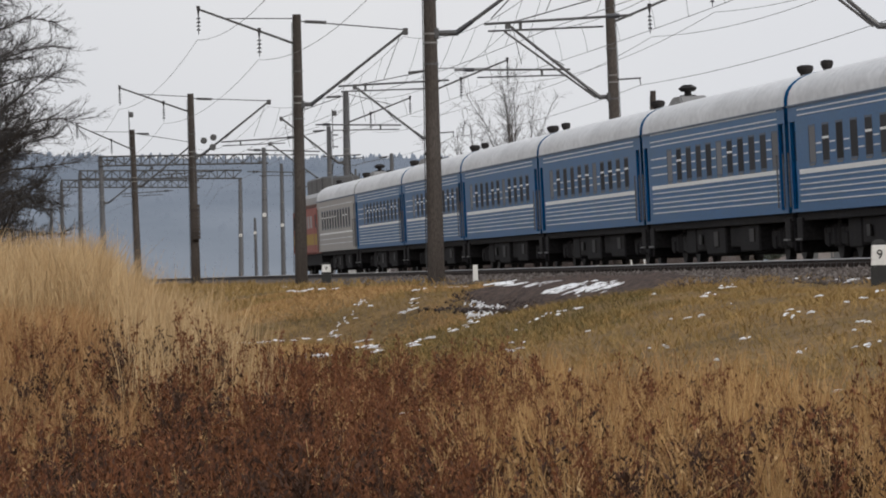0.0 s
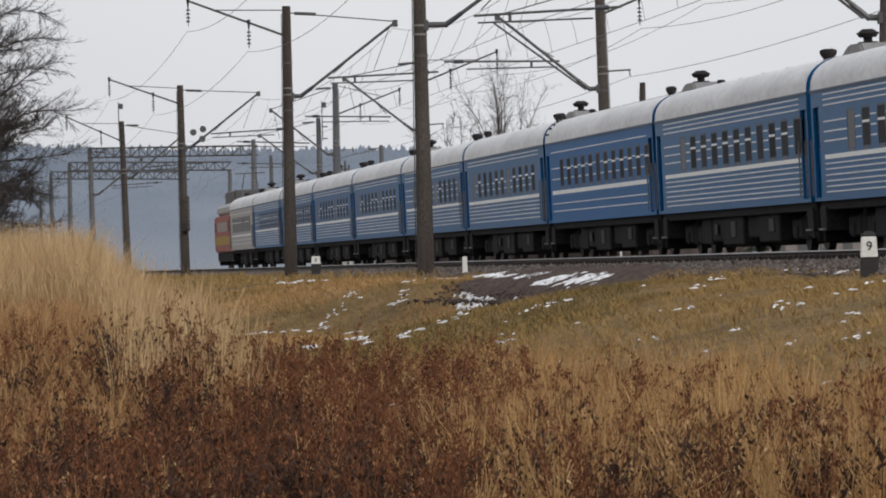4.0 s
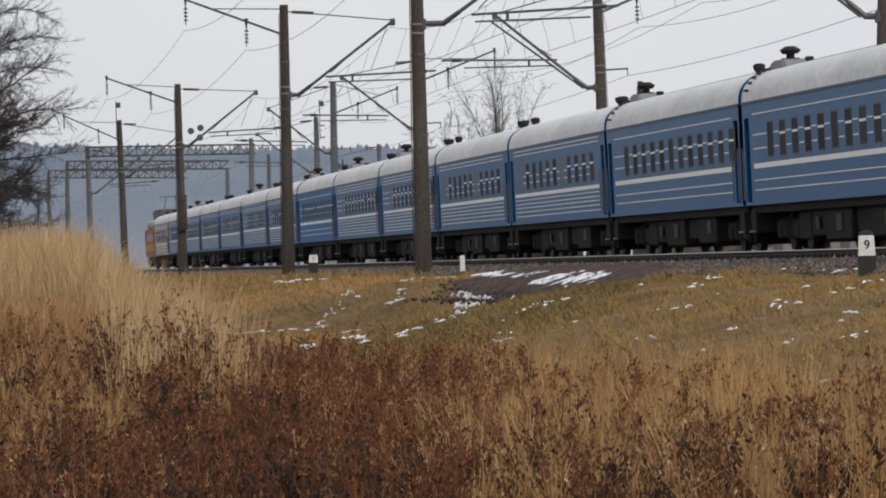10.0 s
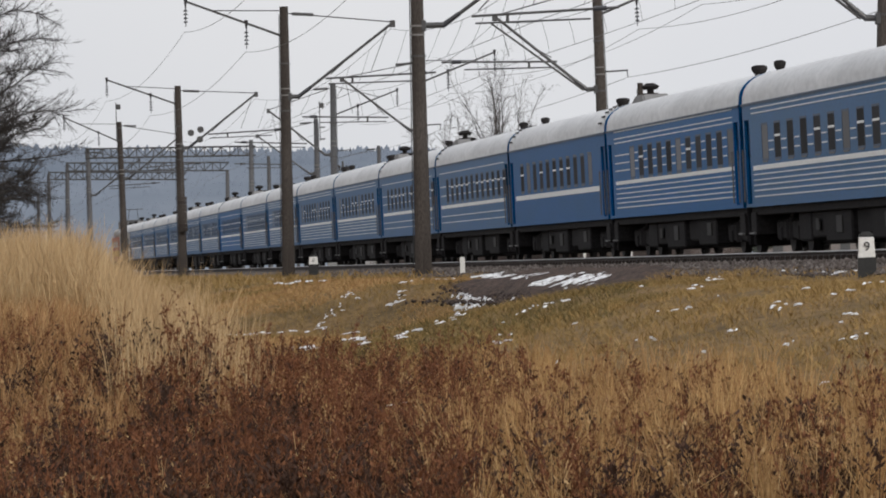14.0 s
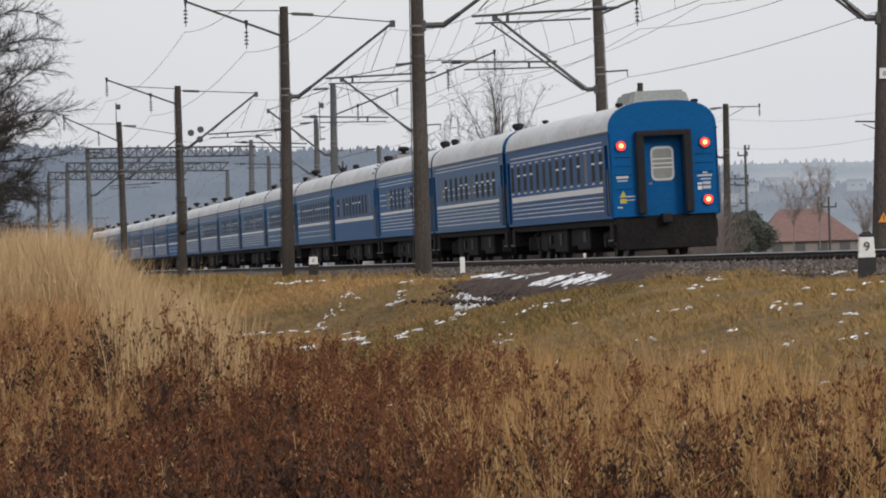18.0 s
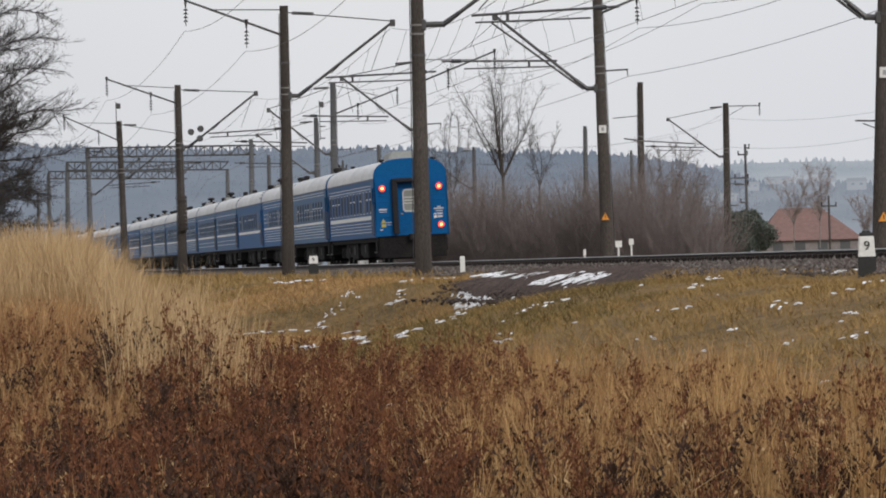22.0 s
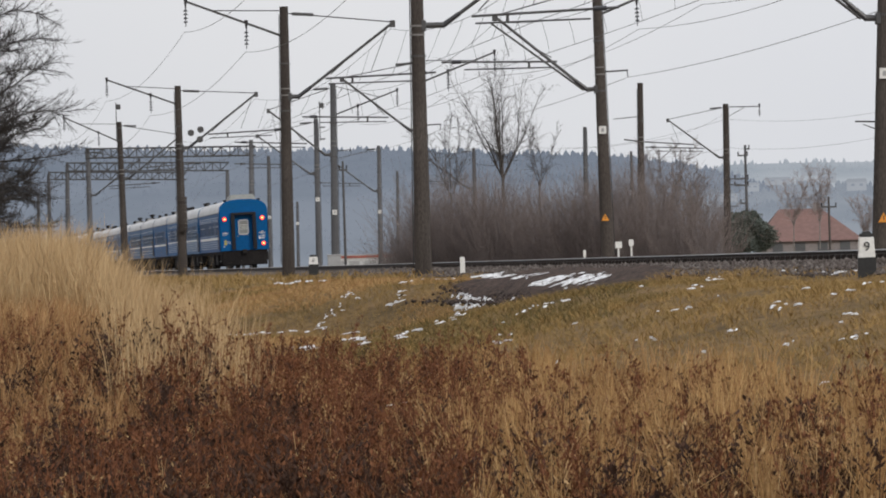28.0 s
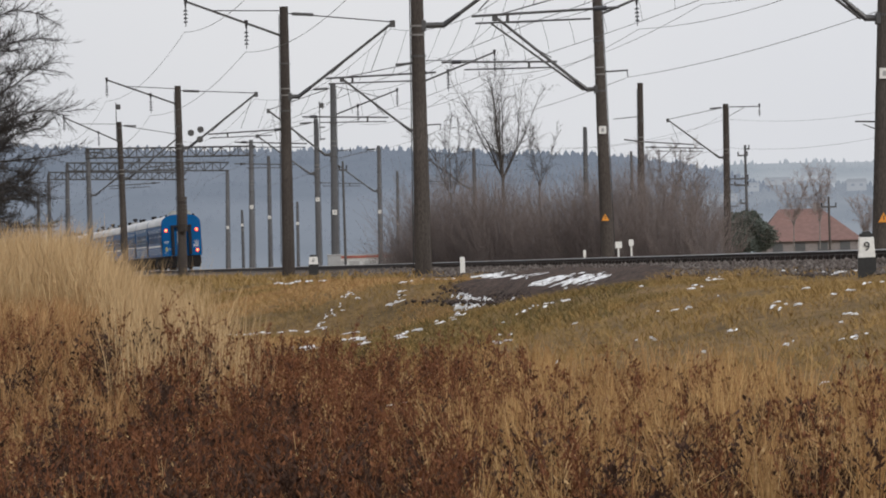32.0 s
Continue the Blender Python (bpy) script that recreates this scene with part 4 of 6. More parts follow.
def locomotive():
    """Electric locomotive with a cab at either end."""
    c = empty("electric_locomotive", Matrix(), "haze-dulled red and yellow electric locomotive with grey roof and pantograph", "locomotive")
    L = 9.3
    bm = bmesh.new()
    side = [(-L + 0.05, 1.05), (-L, 2.1), (-L + 0.55, 3.35), (L - 0.55, 3.35), (L, 2.1), (L - 0.05, 1.05)]
    lo = [bm.verts.new((-1.55, y, z)) for y, z in side]
    hi = [bm.verts.new((1.55, y, z)) for y, z in side]
    bm.faces.new(lo)
    bm.faces.new(list(reversed(hi)))
    for k in range(6):
        q = (k + 1) % 6
        bm.faces.new((lo[k], hi[k], hi[q], lo[q]))
    bmesh.ops.recalc_face_normals(bm, faces=bm.faces)
    bmesh.ops.bevel(bm, geom=list(bm.edges), offset=0.08, segments=2, affect="EDGES")
    body = part("body", bm, M_RED, c)
    for sign in (-1, 1):
        x0, x1 = sorted((sign * 1.552, sign * 1.562))
        part("yellow_band", box_bm(x0, x1, -L + 0.1, L - 0.1, 1.5, 2.05), M_YELLOW, body)
        for y in (-8.1, 8.1):
            part("cab_window", box_bm(x0, x1, y - 0.4, y + 0.4, 2.35, 3.0), M_GLASS, body)
        for y in (-6.9, 6.9):
            part("cab_door", box_bm(x0, x1 + 0.004, y - 0.34, y + 0.34, 1.2, 3.05), M_RED, body)
        for k in range(6):
            part("louvre", box_bm(x0, x1, -5.6 + 1.9 * k, -4.4 + 1.9 * k, 2.35, 2.95), M_GREY, body)
    for out in (-1, 1):
        y0, y1 = sorted((out * (L + 0.0), out * (L + 0.03)))
        part("end_band", box_bm(-1.4, 1.4, y0, y1, 1.5, 2.05), M_YELLOW, body)
        for x in (-0.72, 0.72):
            w = part("windscreen", box_bm(-0.6, 0.6, -0.02, 0.02, -0.42, 0.42, 0.02), M_GLASS, body, at=pose(x, out * (L - 0.24), 2.8, out * 23.7, 0, 0))
        for x in (-1.15, 1.15):
            part("buffer_lamp", rod_bm((x, out * (L - 0.1), 1.3), (x, out * (L + 0.06), 1.3), 0.11, 0.1, 12), M_GREY, body)
    for x in (-1.15, 1.15):
        part("tail_lamp", rod_bm((x, -L + 0.1, 2.28), (x, -L - 0.09, 2.28), 0.11, 0.1, 12), M_LAMP, body, "lit red lamp")
    part("roof", box_bm(-1.35, 1.35, -L + 0.9, L - 0.9, 3.33, 4.1, 0.22), M_GREY, c)
    part("underframe", box_bm(-1.4, 1.4, -L + 0.3, L - 0.3, 0.45, 1.08, 0.05), M_UNDER, c)
    part("pilot", box_bm(-1.3, 1.3, L - 0.35, L - 0.1, 0.2, 1.0, 0.03), M_UNDER, c)
    for y in (-5.2, 5.2):
        b_ = part("bogie", shared("bogie", bogie_frame_bm, M_UNDER), M_UNDER, c, at=pose(0, y, 0))
        for yy in (-1.2, 1.2):
            part("wheelset", shared("wheelset", wheelset_bm, M_STEEL), M_STEEL, b_, at=pose(0, yy, 0.475))
    for y in (-3.6, 0.0, 3.6):
        part("roof_resistor", box_bm(-0.95, 0.95, y - 1.75, y + 1.75, 4.05, 4.9, 0.08), M_IRON, c, "grey louvred roof housing")
    for y, up in ((-7.0, 1.75), (6.6, 0.5)):
        p = part("pantograph", box_bm(-0.85, 0.85, y - 1.0, y + 1.0, 4.0, 4.1, 0.02), M_IRON, c)
        for x in (-0.6, 0.6):
            part("lower_arm", rod_bm((x, y - 0.9, 4.1), (x * 0.8, y + 0.9, 4.1 + up * 0.5), 0.04, 0.03, 6), M_IRON, p)
            part("upper_arm", rod_bm((x * 0.8, y + 0.9, 4.1 + up * 0.5), (x * 0.6, y, 4.1 + up), 0.03, 0.025, 6), M_IRON, p)
        part("collector_bow", box_bm(-0.95, 0.95, y - 0.15, y + 0.15, 4.1 + up, 4.16 + up, 0.02), M_IRON, p)
    return c


loco = locomotive()


# ---- overhead line ----
def insulator_bm(n=4, r=0.09, gap=0.14):
    bm = bmesh.new()
    rod_bm((0, 0, 0.12), (0, 0, -gap * n - 0.2), 0.018, 0.018, 5, bm)
    rod_bm((0, 0, -0.1), (0, 0, 0.3), 0.02, 0.085, 6, bm)
    for i in range(n):
        rod_bm((0, 0, -gap * i - 0.12), (0, 0, -gap * i - 0.19), 0.05, r, 8, bm)
    return bm


def line_mast(x, y, z, height, lean_x=0.0, arms=True, field=True, turn=0.0, r0=0.25, r1=0.16, plate=0.0, root=(0.5, 6.40), tip=(4.0, 9.05), feed=(8.66, 10.02), twin=False, concrete=None):
    """A concrete mast for the overhead line. Its bracket reaches to local +x, over the track."""
    m = empty("line_mast", pose(x, y, z, 0, 0, turn) @ Matrix.Rotation(math.atan2(lean_x, height) if turn < 90 else -math.atan2(lean_x, height), 4, "Y"),
              "weathered grey-brown concrete mast carrying overhead wires", "mast", "overhead line masts")
    part("shaft", rod_bm((0, 0, -0.8), (0, 0, height), r0, r1, 14), concrete or M_CONCRETE, m)
    for h in (0.78, 0.6):
        part("band", rod_bm((0, 0, height * h), (0, 0, height * h + 0.06), r0 + (r1 - r0) * h + 0.02, r0 + (r1 - r0) * h + 0.02, 12), M_IRON, m)
    for h in (0.66, 0.685):
        part("strap", rod_bm((0, 0, height * h), (0, 0, height * h + 0.05), r0 + (r1 - r0) * h + 0.012, r0 + (r1 - r0) * h + 0.012, 12), M_STRAP, m, "dull zinc strap")
    part("downlead", rod_bm((-r0 - 0.02, -0.05, 0.2), (-r1 - 0.02, -0.05, height * 0.97), 0.014, 0.014, 4), M_WIRE, m)
    if plate:
        face = 1 if turn > 90 else -1
        y0, y1 = sorted((face * (r0 + 0.03), face * (r0 - 0.04)))
        np_ob = part("number_plate", box_bm(-0.13, 0.13, y0, y1, plate, plate + 0.27), M_WHITE, m, "small white plate")
        part("plate_mark", box_bm(-0.05, 0.05, *sorted((face * (r0 + 0.034), face * (r0 + 0.03))), plate + 0.07, plate + 0.2), M_GREY, np_ob)
    if arms:
        (rx, rz), (tx, tz) = root, tip
        bm = rod_bm((rx, 0, rz), (tx, 0, tz), 0.055, 0.05, 8)
        if twin:
            rod_bm((rx + 0.1, 0, rz - 0.02), (tx + 0.16, 0, tz - 0.22), 0.04, 0.035, 8, bm)
        br = part("bracket", bm, M_IRON, m)

        def along(u, dz=0.0):
            return (rx + (tx - rx) * u, 0, rz + (tz - rz) * u + dz)
        part("tie_rod", rod_bm((0.1, 0, height - 0.25), (tx, 0, tz + 0.05), 0.022, 0.022, 6, rod_bm((0.3, 0, height - 0.27), (1.1, 0, height - 0.32), 0.06, 0.06, 6)), M_IRON, br)
        part("bracket_insulator", rod_bm((rx - 0.05, 0, rz - 0.03), along(0.13), 0.08, 0.065, 8), M_PORCELAIN, br)
        part("bracket_root", rod_bm((0.1, 0, rz), (rx, 0, rz), 0.085, 0.08, 8, box_bm(0.1, 0.24, -0.16, 0.16, rz - 0.16, rz + 0.14, 0.02)), M_IRON, br)
        part("end_clamp", box_bm(tx - 0.08, tx + 0.12, -0.06, 0.06, tz - 0.15, tz + 0.11, 0.02), M_IRON, br)
        part("registration_arm", rod_bm((1.5, 0, 7.05), (5.6, 0, 7.2), 0.036, 0.036, 6, rod_bm((1.6, 0, 6.85), (4.8, 0, 6.9), 0.028, 0.028, 5)), M_IRON, br)
        part("arm_insulator", rod_bm((4.9, 0, 7.18), (5.25, 0, 7.19), 0.07, 0.07, 8), M_PORCELAIN, br)
        part("arm_clamp", rod_bm((2.5, 0, 7.06), (2.5, 0, 6.86), 0.05, 0.05, 6), M_IRON, br)
        part("strut", rod_bm(along(0.58), (1.7, 0, 7.2), 0.02, 0.02, 5, rod_bm(along(0.95), (3.2, 0, 7.3), 0.012, 0.012, 4)), M_IRON, br)
    if field:
        fa = part("feeder_arm", rod_bm((-0.1, 0, feed[0]), (-3.68, 0, feed[1]), 0.045, 0.04, 6), M_IRON, m)
        part("feeder_tie", rod_bm((-0.1, 0, height - 0.15), (-2.6, 0, feed[0] + (feed[1] - feed[0]) * 0.72), 0.022, 0.022, 5), M_IRON, fa)
        part("insulator_string", insulator_bm(), M_PORCELAIN, fa, at=pose(-3.64, 0, feed[1] - 0.2))
        part("insulator_string", insulator_bm(), M_PORCELAIN, fa, at=pose(-1.40, 0, feed[0] + (feed[1] - feed[0]) * 0.37 - 0.2))
    return m


def mast(base, top, **k):
    """A mast from its foot to its top."""
    b, t = Vector(base), Vector(top)
    return line_mast(b.x, b.y, b.z, t.z - b.z, t.x - b.x, **k)


NEAR_FEET = [
    ((-0.54, 154.00, 1.48), (-0.49, 154.00, 11.40)),
    ((-5.72, 206.00, 1.69), (-5.61, 206.00, 11.43)),
    ((-13.37, 286.00, 1.75), (-13.37, 286.00, 11.34)),
    ((-20.88, 366.00, 1.68), (-21.02, 366.00, 11.81)),
    ((-27.59, 437.00, 1.69), (-27.64, 437.00, 11.73)),
    ((-33.45, 497.00, 1.66), (-33.30, 497.00, 11.81)),
    ((-39.52, 560.00, 1.72), (-39.43, 560.00, 12.20)),
    ((-47.19, 650.00, 1.78), (-47.03, 650.00, 11.49)),
]
for i, (b, t) in enumerate(NEAR_FEET):
    mast(b, t, arms=i < 5, field=i < 4, root=(0.73, 6.83) if i == 0 else (0.5, 6.40), tip=(4.1, 9.2) if i == 0 else (4.0, 9.05),
         feed=(8.85, 10.6) if i == 3 else (8.66, 10.02), concrete=M_HAZECONCRETE if i > 3 else None)
FAR_FEET = [
    ((11.13, 141.00, 1.74), (11.57, 141.00, 11.58)),
    ((5.85, 197.00, 1.73), (5.73, 197.00, 11.59)),
    ((-0.88, 265.00, 1.77), (-0.88, 265.00, 11.63)),
    ((-6.08, 315.00, 1.76), (-5.93, 315.00, 12.19)),
    ((-14.39, 420.00, 1.74), (-14.22, 420.00, 11.65)),
    ((-20.86, 540.00, 1.75), (-20.67, 540.00, 11.62)),
]
for i, (b, t) in enumerate(FAR_FEET):
    mast(b, t, turn=180.0, arms=i < 4, field=i < 4, plate=(4.3, 4.42, 2.5, 3.0, 4.7, 4.2)[i], twin=i < 2, root=((0.5, 5.84), (0.5, 6.02))[i] if i < 2 else (0.5, 6.40),
         tip=((3.7, 8.5), (3.62, 8.72))[i] if i < 2 else (3.65, 8.95), concrete=M_HAZECONCRETE if i > 2 else None)
for b, t, r, rig in (
    ((-8.41, 378.00, 1.82), (-8.34, 378.00, 11.97), 0.22, True), ((-14.88, 480.00, 1.72), (-14.78, 480.00, 11.67), 0.2, False), ((-5.25, 470.00, 1.81), (-5.13, 470.00, 12.04), 0.22, True),
    ((-4.97, 620.00, 1.95), (-4.78, 620.00, 12.47), 0.2, False), ((-14.57, 560.00, 1.82), (-14.48, 560.00, 8.65), 0.16, False), ((-20.09, 560.00, 1.82), (-20.08, 560.00, 7.97), 0.16, False),
    ((11.30, 437.00, 2.07), (11.48, 437.00, 12.28), 0.22, False), ((14.37, 420.00, 2.16), (14.47, 420.00, 9.93), 0.13, False), ((2.97, 500.00, 2.18), (3.07, 500.00, 12.24), 0.2, True)):
    mast(b, t, arms=rig, field=False, turn=180.0, r0=r, r1=r * 0.7, plate=4.5, concrete=M_HAZECONCRETE)


def truss_beam(a, b, depth=0.72):
    """A rigid lattice crossbeam over the station tracks."""
    a, b = Vector(a), Vector(b)
    beam = empty("gantry_beam", Matrix.Translation(a), "grey steel lattice crossbeam spanning the tracks", "gantry", "gantry beams")
    n = 20
    step = (b - a) / n
    for dy in (-0.3, 0.3):
        for dz in (0, depth):
            part("chord", rod_bm((0, dy, dz), (b - a) + Vector((0, dy, dz)), 0.06, 0.06, 4), M_IRON, beam)
    bm = bmesh.new()
    for i in range(n):
        lo, hi = step * i, step * (i + 1)
        for dy in (-0.3, 0.3):
            rod_bm(lo + Vector((0, dy, 0 if i % 2 else depth)), hi + Vector((0, dy, depth if i % 2 else 0)), 0.03, 0.03, 4, bm)
            rod_bm(lo + Vector((0, dy, 0)), lo + Vector((0, dy, depth)), 0.03, 0.03, 4, bm)
    part("lattice", bm, M_IRON, beam)
    return beam


truss_beam((-27.80, 437.00, 11.02), (-14.47, 437.00, 10.84))
truss_beam((-33.37, 497.00, 11.21), (-18.88, 497.00, 10.82))
truss_beam((-39.44, 560.00, 11.63), (-25.56, 560.00, 11.21))


def wire(name, label, pts, sag=0.4, r=0.009, n=14, group="overhead wires"):
    """A wire through support points with a sag in every span."""
    out = []
    for a, b in zip(pts, pts[1:]):
        a, b = Vector(a), Vector(b)
        for i in range(n):
            u = i / n
            out.append(a.lerp(b, u) - Vector((0, 0, 4 * sag * u * (1 - u) * min(1.0, (b - a).length / 60))))
    out.append(Vector(pts[-1]))
    return tagged(new(name, wire_mesh(name, out, r, M_WIRE)), label, "wire", group)


def at_mast(feet, dx, dz):
    b = Vector(feet[0])
    t = Vector(feet[1])
    return Vector((b.x + (t.x - b.x) * dz / (t.z - b.z) + dx, b.y, b.z + dz))


before_n = ((line(-62, -7.3, -0.3)), (line(-62, -7.3, 9.6)))
before_f = ((line(-55, 3.2, -0.3)), (line(-55, 3.2, 9.5)))
nn = [before_n] + NEAR_FEET
ff = [before_f] + FAR_FEET
mes_n = [at_mast(f, 3.95, 8.8) for f in nn]
mes_f = [at_mast(f, -3.62, 8.5) for f in ff]
wire("messenger_wire", "thin dark carrier wire sagging between masts", mes_n, 0.9)
wire("messenger_wire", "thin dark carrier wire sagging between masts", mes_f, 0.9)
con_n = [at_mast(f, 3.4, 6.9) for f in nn]
con_f = [at_mast(f, -3.4, 6.9) for f in ff]
wire("contact_wire", "thin dark contact wire over the track", con_n, 0.08)
wire("contact_wire", "thin dark contact wire over the track", con_f, 0.08)
for mes, con, k in ((mes_n, con_n, 3), (mes_f, con_f, 3)):
    for a, b, c, d in list(zip(mes, mes[1:], con, con[1:]))[:k]:
        for u in (0.12, 0.24, 0.36, 0.5, 0.64, 0.76, 0.88):
            p = a.lerp(b, u) - Vector((0, 0, 4 * 0.9 * u * (1 - u) * min(1.0, (b - a).length / 60)))
            q = c.lerp(d, u) - Vector((0, 0, 0.32 * u * (1 - u)))
            tagged(new("dropper_wire", wire_mesh("dropper_wire", [p, p.lerp(q, 0.5) + Vector((0.03, 0, 0)), q], 0.007, M_WIRE)), "short thin hanger wire over the track", "wire", "dropper wires")
for dx, dz in ((-3.7, 8.9), (-1.45, 8.1)):
    wire("feeder_wire", "thin feeder wire on insulators", [at_mast(f, dx, dz) for f in nn[:6]], 0.6)
for dx, dz in ((3.7, 8.9), (1.45, 8.1)):
    wire("feeder_wire", "thin feeder wire on insulators", [at_mast(f, dx, dz) for f in ff[:5]], 0.6)


# ---- trackside posts ----
def frustum_bm(w0, d0, w1, d1, z0, z1, bevel):
    """A post that narrows upwards."""
    bm = bmesh.new()
    v = [bm.verts.new((sx * w / 2, sy * d / 2, z)) for w, d, z in ((w0, d0, z0), (w1, d1, z1)) for sx, sy in ((-1, -1), (1, -1), (1, 1), (-1, 1))]
    for q in ((3, 2, 1, 0), (4, 5, 6, 7), (0, 1, 5, 4), (1, 2, 6, 5), (2, 3, 7, 6), (3, 0, 4, 7)):
        bm.faces.new([v[i] for i in q])
    bmesh.ops.bevel(bm, geom=list(bm.edges), offset=bevel, segments=2, affect="EDGES")
    return bm


def marker_post(x, y, z, w, h, label, top_black=True, numeral=""):
    p = empty("marker_post", pose(x, y, z), label, "post", "trackside posts")
    if top_black:
        part("shaft", frustum_bm(w, w * 0.66, w * 0.86, w * 0.6, h * 0.24, h * 0.84, 0.008), M_WHITE, p)
        part("cap", frustum_bm(w * 0.92, w * 0.68, w * 0.7, w * 0.5, h * 0.82, h, 0.03), M_BLACK, p, "black painted top")
        part("foot", frustum_bm(w * 1.06, w * 0.72, w * 1.04, w * 0.7, -0.25, h * 0.25, 0.008), M_BLACK, p, "black painted foot")
    else:
        part("shaft", frustum_bm(w, w * 0.7, w * 0.9, w * 0.65, -0.2, h, 0.01), M_WHITE, p)
    if numeral:
        cu = bpy.data.curves.new("numeral", "FONT")
        cu.body, cu.size, cu.extrude, cu.align_x = numeral, h * 0.38, 0.004, "CENTER"
        ob = new("numeral", cu)
        ob.matrix_basis = pose(0, -w / 3 - 0.006, h * 0.44, 90, 0, 0)
        dg = bpy.context.evaluated_depsgraph_get()
        me = bpy.data.meshes.new_from_object(ob.evaluated_get(dg))
        bpy.data.objects.remove(ob)
        me.materials.clear()
        me.materials.append(M_BLACK)
        part("numeral", me, M_BLACK, p, "black numeral", at=pose(0, -w / 3 - 0.006, h * 0.44, 90, 0, 0))
    return p


marker_post(6.48, 85.00, 1.42, 0.26, 0.53, "white distance post with black top, foot and numeral", numeral="9")
marker_post(-4.42, 190.00, 1.72, 0.32, 0.44, "small white distance post with black foot beside the track", numeral="8")
marker_post(0.51, 145.00, 1.35, 0.14, 0.5, "short plain white concrete post beside the gravel", top_black=False)


# ---- distant hills ----
def ridge(name, ys, px, depth, material, label, trees, seed):
    """A wooded slope that rises to a skyline."""
    rng = np.random.default_rng(seed)
    xs = np.linspace(px[0][0], px[-1][0], 160)
    top = np.interp(xs, [p[0] for p in px], [p[1] for p in px])
    v, f = [], []
    rows_n = 8
    for j in range(rows_n):
        u = j / (rows_n - 1)
        for x, t in zip(xs, top):
            v.append((x, ys + depth * u, -12 + (t + 12) * u ** 0.7))
    n = len(xs)
    for j in range(rows_n - 1):
        for i in range(n - 1):
            f.append((j * n + i, j * n + i + 1, (j + 1) * n + i + 1, (j + 1) * n + i))
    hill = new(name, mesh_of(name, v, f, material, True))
    tagged(hill, label, "hill", kind="structure")
    vs, fs = [], []
    for k in range(trees):
        x = rng.uniform(px[0][0], px[-1][0])
        u = 1 - rng.uniform(0, 1) ** 2.2 * 0.9
        z = -12 + (np.interp(x, [p[0] for p in px], [p[1] for p in px]) + 12) * u ** 0.7
        h = rng.uniform(1.2, 3.0)
        w = h * rng.uniform(0.22, 0.42)
        y = ys + depth * u - 1
        a0 = rng.uniform(0, 6)
        o = len(vs)
        for lev, (hh, ww) in enumerate(((0.0, 0.9), (0.35, 1.0), (0.7, 0.55))):
            for q in range(5):
                a = a0 + q * 1.2566 + lev
                r = w * ww * rng.uniform(0.7, 1.2)
                vs.append((x + r * math.cos(a), y + r * math.sin(a), z - 1 + h * hh))
        vs.append((x + rng.uniform(-0.2, 0.2), y, z - 1 + h))
        for lev in range(2):
            for q in range(5):
                p0, p1 = o + lev * 5 + q, o + lev * 5 + (q + 1) % 5
                fs += [(p0, p1, p1 + 5), (p0, p1 + 5, p0 + 5)]
        for q in range(5):
            fs.append((o + 10 + q, o + 10 + (q + 1) % 5, o + 15))
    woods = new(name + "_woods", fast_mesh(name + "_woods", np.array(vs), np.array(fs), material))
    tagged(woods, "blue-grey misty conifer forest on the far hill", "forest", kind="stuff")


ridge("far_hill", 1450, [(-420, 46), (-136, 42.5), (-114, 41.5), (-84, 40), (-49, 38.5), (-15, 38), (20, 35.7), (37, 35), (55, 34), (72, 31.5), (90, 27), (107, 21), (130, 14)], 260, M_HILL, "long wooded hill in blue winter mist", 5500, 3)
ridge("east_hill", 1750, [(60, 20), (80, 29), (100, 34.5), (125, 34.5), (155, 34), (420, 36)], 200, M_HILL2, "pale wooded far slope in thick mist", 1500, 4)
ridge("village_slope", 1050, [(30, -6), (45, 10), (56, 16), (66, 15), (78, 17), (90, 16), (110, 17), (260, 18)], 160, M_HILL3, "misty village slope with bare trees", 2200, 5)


# ---- woody plants ----
def grow(rng, base, direction, length, radius, depth, spread, segs, out, shrink=0.72, kids=3, droop=0.0, min_r=0.004):
    """Branches as three-sided tapered tubes: out collects (p, q, r0, r1)."""
    p = np.array(base, dtype=float)
    d = np.array(direction, dtype=float)
    r = radius
    step = length / segs
    for i in range(segs):
        d = d + rng.normal(0, spread * 0.35, 3)
        d[2] -= droop
        d /= np.linalg.norm(d)
        q = p + d * step
        r1 = max(r * (0.82 if i < segs - 1 else 0.6), min_r)
        out.append((p, q, r, r1))
        if depth > 0 and (i > 0 or depth < 3):
            for _ in range(rng.integers(1, kids + 1)):
                nd = d + rng.normal(0, spread, 3)
                nd[2] += 0.15
                nd /= np.linalg.norm(nd)
                grow(rng, q, nd, length * shrink * rng.uniform(0.6, 1.0), max(r1 * 0.6, min_r), depth - 1, spread, max(2, segs - 1), out, shrink, kids, droop, min_r)
        p, r = q, r1


